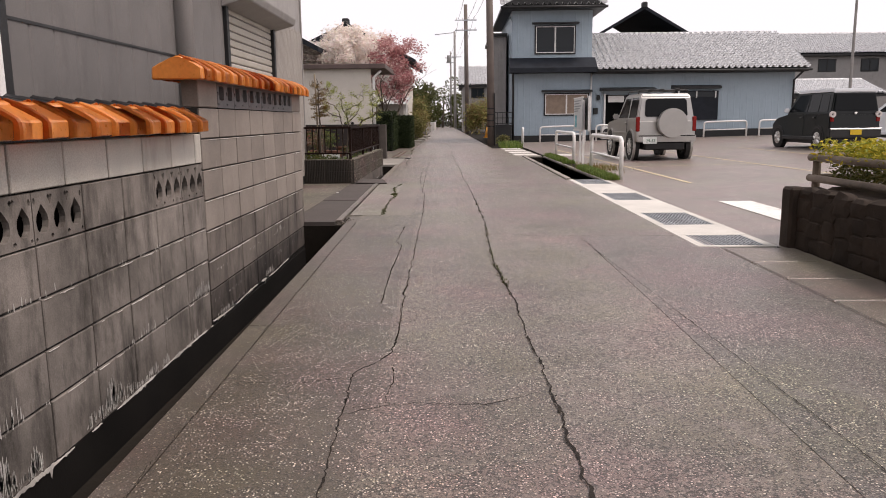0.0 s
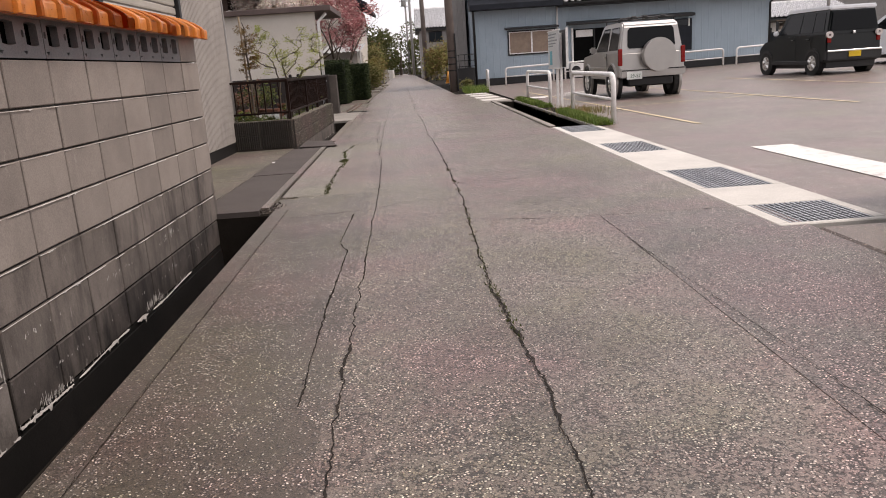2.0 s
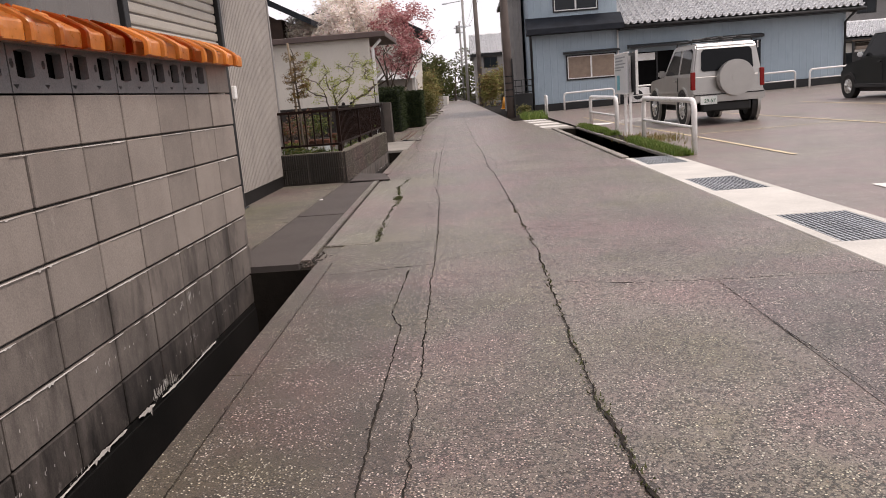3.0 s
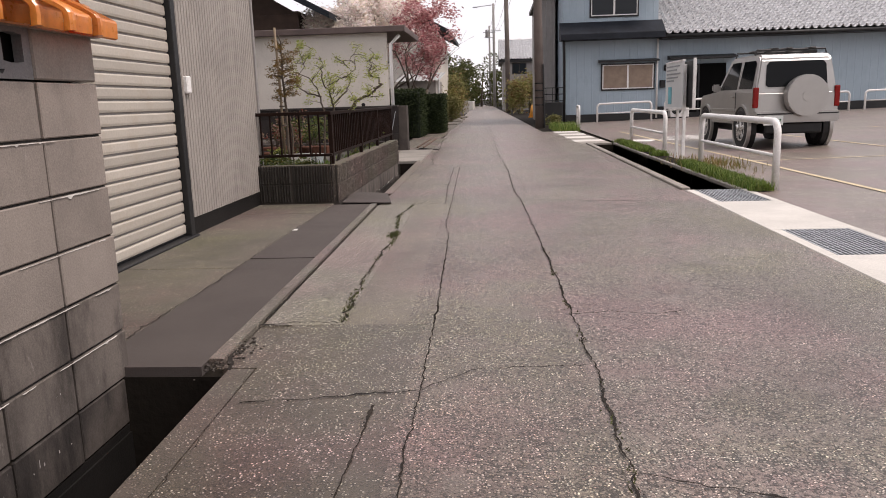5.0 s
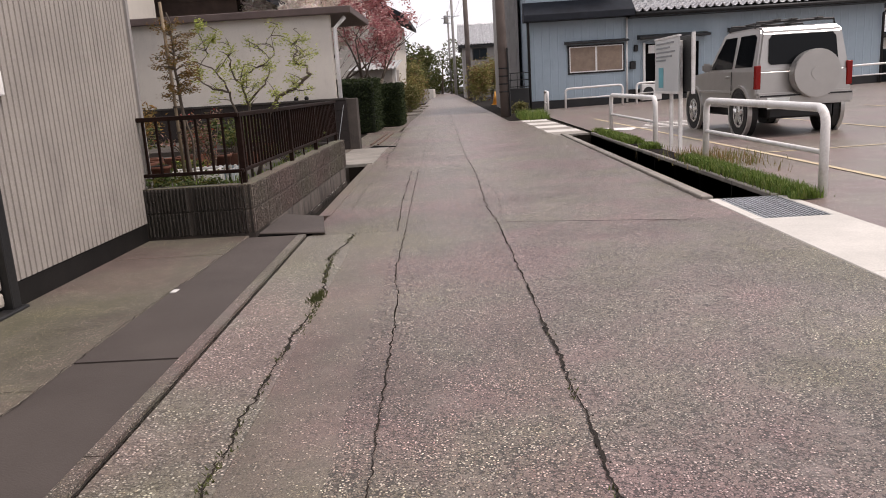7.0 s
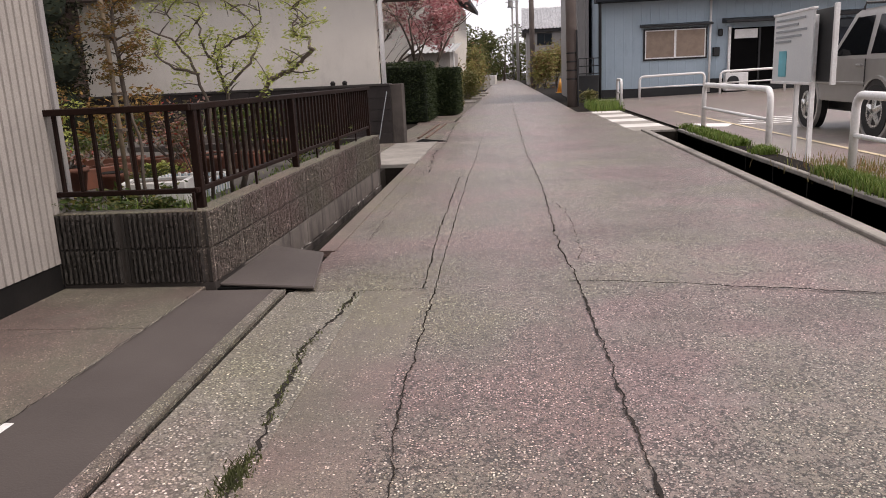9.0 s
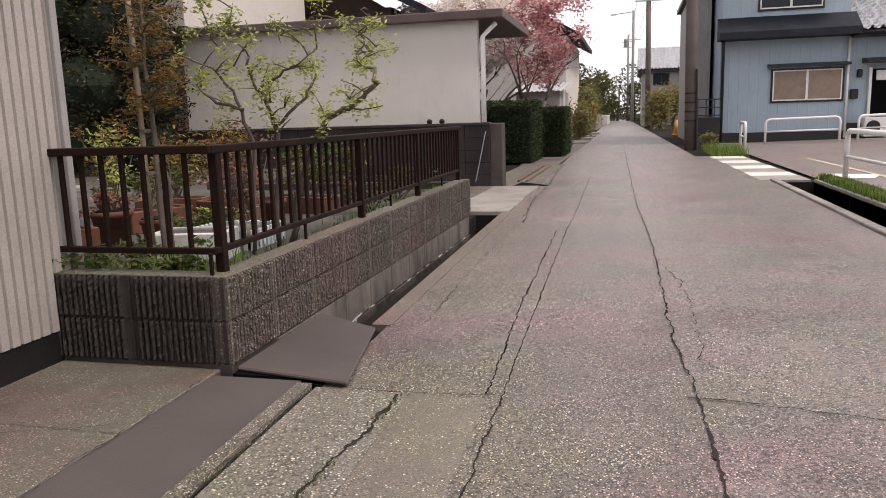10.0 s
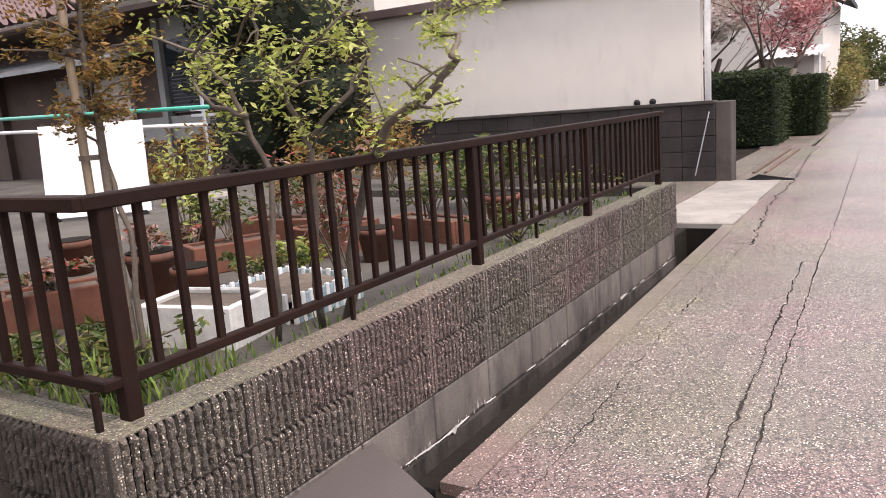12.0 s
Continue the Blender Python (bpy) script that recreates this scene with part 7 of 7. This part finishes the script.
# staked sapling
sap = thing("staked_sapling")
tagged(sap, "thin sapling with bronze foliage tied to a bamboo stake", "tree")
m_bamboo = mat("bamboo_stake", (0.3, 0.23, 0.15), (0.2, 0.15, 0.1), 6, 50, 0.7, 0.3)
part("stake", tube(bmesh.new(), [(-2.07, 12.95, 0.3), (-2.08, 12.96, 1.3), (-2.1, 12.97, 1.9)], 0.014, 8), m_bamboo, sap, "bamboo stake", True)
bm, tips = bmesh.new(), []
limb(bm, [(-2.03, 12.99, 0.33), (-2.05, 13.0, 1.0), (-2.04, 13.0, 1.5), (-2.07, 13.0, 1.82)], 0.018, 0.006, rr)
limb(bm, [(-2.0, 13.0, 0.33), (-1.98, 13.02, 0.7), (-2.04, 13.0, 1.05)], 0.012, 0.008, rr)
for i in range(48):
    z = rr.uniform(1.05, 1.74)
    a = rr.uniform(0, 6.28)
    L = rr.uniform(0.07, 0.2) * (1.25 - 0.3 * (z - 1.0))
    e = Vector((-2.05 + math.cos(a) * L, 13.0 + math.sin(a) * L, z + L * rr.uniform(0.05, 0.45)))
    s = Vector((-2.05, 13.0, z))
    twig_bm = tube(bmesh.new(), [s, s.lerp(e, 0.5) + Vector((0, 0, 0.015)), e], [0.005, 0.004, 0.002], 4)
    part("twig", twig_bm, m_bark, sap, "", True)
    tips += [s.lerp(e, f) for f in (0.45, 0.65, 0.8, 0.92, 1.0)]
part("trunk", bm, m_bark, sap, "", True)
leaves("crown", 2800, lambda r: (tips[r.randrange(len(tips))] + Vector((r.gauss(0, 0.022), r.gauss(0, 0.022), r.gauss(0, 0.016))), 1), 0.0125, m_leafo, sap, 80)
for z in (0.84, 1.05, 1.38):
    part("tie", disc(bmesh.new(), (-2.07, 12.97, z), (0, 0, 1), 0.02, 0.034, 0.008, 10), m_bark, sap)

# planters and pots
m_terra = mat("terracotta", (0.17, 0.062, 0.036), (0.08, 0.034, 0.022), 4, 50, 0.8, 0.2, dirt=(0.15, 0.09, 0.06))
m_foam = mat("white_trough", (0.66, 0.65, 0.62), (0.5, 0.49, 0.46), 3, 40, 0.7, 0.2, dirt=(0.3, 0.28, 0.24))


def trough(x, y, rz, L, W, H, material, label, soil=True):
    th = thing("planter_box", x, y, GZ0, rz)
    tagged(th, label, "planter", group="garden planters")
    for x0, x1, y0, y1 in ((-L / 2, L / 2, -W / 2, -W / 2 + 0.03), (-L / 2, L / 2, W / 2 - 0.03, W / 2), (-L / 2, -L / 2 + 0.03, -W / 2 + 0.03, W / 2 - 0.03), (L / 2 - 0.03, L / 2, -W / 2 + 0.03, W / 2 - 0.03)):
        part("side", boxed(x0, x1, y0, y1, -0.02, H, 0.006), material, th)
    part("earth", boxed(-L / 2 + 0.03, L / 2 - 0.03, -W / 2 + 0.03, W / 2 - 0.03, -0.02, H - 0.018), m_earth, th)
    return th


def pot(x, y, r, h, label):
    th = thing("flower_pot", x, y, GZ0)
    tagged(th, label, "flower pot", group="garden pots")
    bm = bmesh.new()
    tube(bm, [(0, 0, -0.02), (0, 0, h * 0.8), (0, 0, h * 0.82), (0, 0, h)], [r * 0.72, r * 0.95, r * 1.06, r * 1.06], 16)
    part("pot", bm, m_terra, th, "", True)
    part("earth", disc(bmesh.new(), (0, 0, h + 0.002), (0, 0, 1), 0, r * 0.92, 0.004, 14), m_soil, th)
    return th


def fluted_bed(x0, x1, y0, y1, h):
    """A bed edged with upright plastic slats, white and pale blue by turns."""
    th = thing("planter_box", x0, y0, GZ0)
    tagged(th, "planting bed edged with white and pale blue plastic slats", "planter", group="garden planters")
    m_slat = mat("white_plastic_slat", (0.7, 0.7, 0.68), (0.56, 0.56, 0.54), 4, 60, 0.45, 0.05)
    m_slat_b = mat("pale_blue_plastic_slat", (0.3, 0.4, 0.45), (0.24, 0.33, 0.37), 4, 60, 0.45, 0.05)
    slat_a = mesh_of("slat", boxed(-0.007, 0.007, 0.001, 0.024, -0.02, h, 0.003), m_slat)
    slat_b = mesh_of("slat", boxed(-0.005, 0.005, 0.001, 0.024, -0.02, h - 0.008, 0.003), m_slat_b)
    w, d = x1 - x0, y1 - y0
    for k in range(int(d / 0.025)):
        for x in (0.0, w):
            part("slat", slat_b if k % 2 else slat_a, m_slat, th).location = (x, k * 0.025, 0)
    for k in range(int(w / 0.025)):
        for y in (0.0, d):
            ob = part("slat", slat_b if k % 2 else slat_a, m_slat, th)
            ob.location, ob.rotation_euler.z = ((k + 1) * 0.025, y, 0), math.pi / 2
    bm = bmesh.new()
    sheet(bm, steps(0.006, w - 0.006, 0.05), steps(0.006, d - 0.006, 0.05), lambda x, y: (x, y, h - 0.03 + 0.02 * noise.noise((x * 14, y * 14, 2.0))))
    part("earth", bm, m_earth, th)


fluted_bed(-2.32, -1.87, 13.6, 14.05, 0.11)
trough(-2.1, 13.38, 12, 0.42, 0.3, 0.145, m_foam, "white foam planting trough on the garden earth")
trough(-2.97, 13.3, 62, 0.42, 0.24, 0.15, m_terra, "brown rectangular planter with soil")
trough(-3.1, 14.45, 65, 0.5, 0.24, 0.14, m_terra, "brown rectangular planter with soil")
trough(-2.75, 14.95, 70, 0.5, 0.24, 0.16, m_terra, "brown rectangular planter with soil")
trough(-2.35, 15.4, -15, 0.6, 0.22, 0.13, m_terra, "brown rectangular planter with soil")
trough(-3.5, 15.3, 8, 0.6, 0.22, 0.13, m_terra, "brown rectangular planter with soil")
for x, y, r, h in ((-2.6, 13.75, 0.1, 0.16), (-2.98, 13.82, 0.13, 0.2), (-3.62, 14.66, 0.12, 0.2), (-2.3, 14.75, 0.1, 0.17), (-2.1, 15.9, 0.12, 0.2), (-3.7, 13.2, 0.14, 0.22), (-3.9, 14.0, 0.12, 0.2)):
    pot(x, y, r, h, "round terracotta flower pot")
m_flower = leafy("red_flowers", [(0.3, 0.035, 0.03), (0.05, 0.08, 0.018), (0.35, 0.2, 0.17), (0.04, 0.06, 0.018)])
m_herb = leafy("herb_leaves", [(0.025, 0.045, 0.01), (0.05, 0.08, 0.017), (0.09, 0.1, 0.028), (0.18, 0.16, 0.04)])


def plant(x, y, z, w, h, seed, mtl, label, n=260, size=0.024):
    th = thing("garden_plant")
    tagged(th, label, "plant", group="garden plants")
    r0 = random.Random(seed)
    bm, ends = bmesh.new(), []
    for k in range(9):
        e = Vector((x + r0.gauss(0, w * 0.4), y + r0.gauss(0, w * 0.4), z + h * r0.uniform(0.5, 1)))
        tube(bm, [(x + r0.gauss(0, 0.02), y + r0.gauss(0, 0.02), z - 0.02), Vector((x, y, z)).lerp(e, 0.5) + Vector((0, 0, 0.02)), e], [0.006, 0.005, 0.003], 4)
        ends += [e, e, Vector((x, y, z)).lerp(e, 0.65)]
    part("stem", bm, m_bark, th)
    leaves("foliage", n, lambda r: (ends[r.randrange(len(ends))] + Vector((r.gauss(0, w * 0.12), r.gauss(0, w * 0.12), r.gauss(0, h * 0.08))), 1), size, mtl, th, seed)
    return th


for k, (x, y, z, w, h, mt) in enumerate((
        (-2.97, 13.3, 0.5, 0.22, 0.1, m_flower), (-2.98, 13.82, 0.54, 0.2, 0.14, m_flower), (-3.1, 14.45, 0.5, 0.3, 0.22, m_herb),
        (-2.75, 14.95, 0.5, 0.3, 0.25, m_flower), (-2.6, 14.8, 0.5, 0.2, 0.3, m_flower), (-2.35, 15.4, 0.48, 0.3, 0.25, m_herb),
        (-3.5, 15.3, 0.48, 0.35, 0.35, m_herb), (-3.62, 14.66, 0.54, 0.3, 0.52, m_leafo), (-3.5, 14.5, 0.34, 0.3, 0.66, m_leafg),
        (-2.62, 14.2, 0.34, 0.22, 0.16, m_herb), (-2.5, 14.35, 0.34, 0.2, 0.14, m_leafg), (-2.3, 14.45, 0.34, 0.28, 0.6, m_flower),
        (-1.75, 15.4, 0.34, 0.3, 0.22, m_herb), (-1.8, 16.3, 0.34, 0.4, 0.3, m_herb), (-2.1, 12.85, 0.34, 0.3, 0.15, m_herb),
        (-2.3, 12.8, 0.34, 0.3, 0.16, m_herb), (-1.8, 12.8, 0.34, 0.2, 0.12, m_herb), (-3.7, 13.2, 0.56, 0.3, 0.3, m_leafo),
        (-2.6, 16.4, 0.34, 0.5, 0.5, m_herb), (-3.9, 16.0, 0.34, 0.5, 0.6, m_leafo), (-4.6, 18.2, 0.34, 0.7, 0.7, m_leafo), (-2.7, 17.0, 0.34, 0.5, 0.45, m_herb))):
    plant(x, y, z, w, h, 100 + k, mt, {m_flower.name: "small red flowering plant in the garden", m_herb.name: "leafy green garden plant", m_leafo.name: "bronze leaved garden shrub", m_leafg.name: "bright green low garden plant"}[mt.name], 320 if h < 0.4 else 420, 0.024 if w < 0.45 else 0.04)
grass("grass", 1000, lambda r: (min(-1.49, r.gauss(-1.62, 0.1)), r.uniform(12.6, 17.4), 0.345), "thin grass along the inside of the garden wall", m_grass, 0.015, 0.05, 8)
grass("grass", 350, lambda r: (r.uniform(-2.4, -1.55), r.uniform(12.6, 13.1), 0.345), "bright grass in the garden corner", m_grass, 0.03, 0.13, 9)

# drying poles and the white board
m_polegreen = mat("green_plastic_pole", (0.05, 0.36, 0.27), (0.04, 0.28, 0.21), 3, 50, 0.35, 0)
for p, q, mt, nm in (((-12.0, 17.3, 1.47), (-6.1, 17.1, 1.33), m_polegreen, "green plastic washing pole"), ((-12.0, 17.6, 1.28), (-6.5, 17.4, 1.15), m_whitepaint, "pale blue-white washing pole")):
    dp = thing("washing_pole")
    tagged(dp, nm + " held across the garden", "pole", group="washing poles")
    part("pole", tube(bmesh.new(), [p, q], 0.024, 10), mt, dp, "", True)
for x, y in ((-11.6, 17.42), (-6.35, 17.25)):
    ps = thing("pole_stand")
    tagged(ps, "steel stand that holds the washing poles", "stand", group="washing pole stands")
    part("post", tube(bmesh.new(), [(x, y, 0.3), (x, y, 1.5)], 0.02, 8), m_steel, ps)
    part("hook", boxed(x - 0.015, x + 0.015, y - 0.16, y + 0.2, 1.24, 1.27), m_steel, ps)
    part("hook", boxed(x - 0.015, x + 0.015, y - 0.16, y + 0.05, 1.3, 1.33), m_steel, ps)
    part("foot", boxed(x - 0.2, x + 0.2, y - 0.2, y + 0.2, 0.3, 0.4, 0.03), m_conc, ps)
board = thing("white_board")
tagged(board, "large white board leaning under the washing poles", "board")
m_boardw = mat("bright_board", (0.85, 0.84, 0.82), (0.8, 0.79, 0.77), 2, 40, 0.5, 0.05)
board.matrix_world = pose(-6.39, 15.87, 0.34, 0, 0, 42)
bm = bmesh.new()
prism(bm, [(0.0, 0.03), (0.02, 0.03), (0.16, 0.9), (0.14, 0.9)], "x", -0.47, 0.47)
part("panel", bm, m_boardw, board)
for x in (-0.4, 0.4):
    part("leg", tube(bmesh.new(), [(x, 0.17, 0.88), (x, 0.5, -0.02)], 0.015, 6), m_steel, board)
    part("foot", boxed(x - 0.03, x + 0.03, -0.02, 0.06, -0.04, 0.04, 0.005), m_black, board)

# house at the back of the garden
back = thing("garden_house")
tagged(back, "old tiled house at the back of the garden", "house")
m_dimwall = mat("dim_plaster", (0.27, 0.275, 0.27), (0.2, 0.205, 0.2), 2, 50, 0.85, 0.2)
m_redtile = mat("reddish_tile", (0.2, 0.13, 0.12), (0.12, 0.075, 0.07), 3, 40, 0.45, 0.2)
HY = 20.4
part("wall", boxed(-24, -9.0, HY + 0.1, 30, -0.1, 3.0), m_brownwall, back)
part("wall_panel", boxed(-13.9, -12.75, HY, HY + 0.1, 0.5, 2.2), m_dimwall, back, "pale plaster panel")
part("wall_panel", boxed(-12.6, -11.75, HY, HY + 0.1, 0.5, 2.15), m_beige, back)
part("wall_panel", boxed(-11.65, -9.0, HY, HY + 0.1, 0.95, 1.35), m_dimwall, back)
part("post", boxed(-10.86, -10.72, HY - 0.06, HY + 0.1, 0.3, 3.0), m_dimwall, back)
for x in (-13.0, -16.0):
    part("post", boxed(x, x + 0.12, HY - 0.05, HY + 0.1, 0.3, 2.4), m_brownwall, back)
shut = part("shutter_window", boxed(-10.7, -9.05, HY + 0.02, HY + 0.1, 1.4, 2.62), m_glass, back)
bmS = mesh_of("louvre", boxed(-10.65, -9.1, HY - 0.02, HY + 0.02, 0, 0.035), m_darkroof)
for k in range(14):
    ob = part("louvre", bmS, m_darkroof, shut)
    ob.location.z = 1.42 + 0.062 * k
part("plaster", boxed(-10.7, -9.0, HY, HY + 0.1, 2.62, 3.0), m_dimwall, back)
bm = bmesh.new()
prism(bm, [(HY - 0.9, 2.3), (HY - 0.9, 2.38), (HY + 0.1, 2.66), (HY + 0.1, 2.5)], "x", -22, -11.0)
part("lower_eave", bm, m_dimwall, back, "pale metal eave")
part("roof", kawara((-24, HY - 1.0, 3.1), (1, 0, 0), (0, 3.0, 1.5), 12.6, 3.6), m_redtile, back, "reddish wavy tile roof")
part("roof", kawara((-11.2, HY - 0.9, 3.12), (1, 0, 0), (0, 3.0, 1.5), 3.6, 3.6), m_ktile, back, "silver wavy tile roof")
part("gutter", tube(bmesh.new(), [(-24, HY - 1.05, 3.06), (-11.2, HY - 1.05, 3.04)], 0.05, 8), m_brownwall, back)
part("soffit", boxed(-24, -7.6, HY - 0.9, HY + 0.2, 3.0, 3.08), m_brownwall, back)
part("upper_wall", boxed(-21, -8.2, 23.2, 29, 3.0, 6.4), m_stuccow, back)
up = part("window", boxed(-12.6, -10.4, 23.14, 23.2, 4.6, 5.8), m_glass, back)
for x in (-12.6, -11.5, -10.45):
    part("sash", boxed(x, x + 0.06, 23.1, 23.15, 4.6, 5.8), m_black, up)
part("roof", boxed(-21.6, -7.6, 22.4, 29.6, 6.4, 6.6), m_black, back)

# big dark evergreen between the house and the shed
ever = thing("evergreen_tree")
tagged(ever, "large dark clipped evergreen with bronze tips", "tree")
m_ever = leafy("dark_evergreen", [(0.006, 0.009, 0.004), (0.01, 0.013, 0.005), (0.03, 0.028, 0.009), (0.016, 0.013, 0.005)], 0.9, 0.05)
m_everb = leafy("bronze_tips", [(0.12, 0.075, 0.015), (0.16, 0.11, 0.025), (0.08, 0.07, 0.02)], 0.7, 0.2)
bm = bmesh.new()
tube(bm, [(-8.1, 19.9, 0.3), (-8.0, 19.9, 1.6), (-8.1, 19.95, 3.0)], [0.14, 0.11, 0.05], 8)
part("trunk", bm, m_bark, ever)
blobs = [(-8.6, 19.9, 2.0, 0.75), (-7.8, 19.8, 1.7, 0.7), (-8.3, 19.9, 2.9, 0.85), (-7.6, 20.0, 2.6, 0.65), (-8.9, 20.0, 3.3, 0.6), (-8.2, 20.0, 3.8, 0.7), (-7.7, 20.3, 3.3, 0.6), (-8.2, 19.8, 1.0, 0.7), (-7.2, 20.2, 2.5, 0.68), (-7.15, 20.3, 1.5, 0.66), (-7.2, 20.3, 3.4, 0.6), (-7.1, 20.3, 0.7, 0.6)]
bm = bmesh.new()
for x, y, z, r in blobs:
    g = bmesh.ops.create_icosphere(bm, subdivisions=2, radius=r * 0.72)
    for v in g["verts"]:
        v.co = v.co * (1 + 0.25 * noise.noise(v.co * 3 + Vector((x, y, z)))) + Vector((x, y, z))
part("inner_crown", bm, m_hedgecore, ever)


def blob_place(lo):
    def f(r):
        x, y, z, q = blobs[r.randrange(len(blobs))]
        d = Vector((r.gauss(0, 1), r.gauss(0, 1), abs(r.gauss(0, 1)) if lo else r.gauss(0, 1))).normalized() * q * r.uniform(0.78, 1.1)
        return (x + d.x, y + d.y, z + d.z), 1
    return f


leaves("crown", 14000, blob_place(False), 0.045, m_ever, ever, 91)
leaves("crown", 3200, blob_place(True), 0.035, m_everb, ever, 92)
# dark stand-by shrubs in front of the house
shrub(-5.4, 19.6, 0.9, 0.9, 95, m_leafo, "bronze shrub before the shed wall", 700, 0.04)
shrub(-9.6, 18.8, 0.8, 0.8, 96, m_leafo, "bronze shrub before the old house", 1400, 0.04)

# tools leaning at the end wall, small pots on it
tool = part("leaning_rod", tube(bmesh.new(), [(-2.0, 20.93, 0.1), (-1.84, 20.98, 0.86)], 0.008, 6), m_steel)
tagged(tool, "thin pale rod leaning on the end wall", "rod")
for x in (-2.75, -2.55):
    pt = part("small_ornament", tube(bmesh.new(), [(x, 21.1, 0.985), (x, 21.1, 1.03), (x, 21.1, 1.06)], [0.035, 0.045, 0.02], 10), m_wet_shade)
    tagged(pt, "small dark ornament on the end wall's cap", "ornament", group="wall ornaments")
scrap = part("paper_scrap", boxed(-1.43, -1.395, 10.72, 10.79, 0.0165, 0.021, 0.002), m_whitepaint)
tagged(scrap, "small crumpled white paper scrap on the apron", "litter")
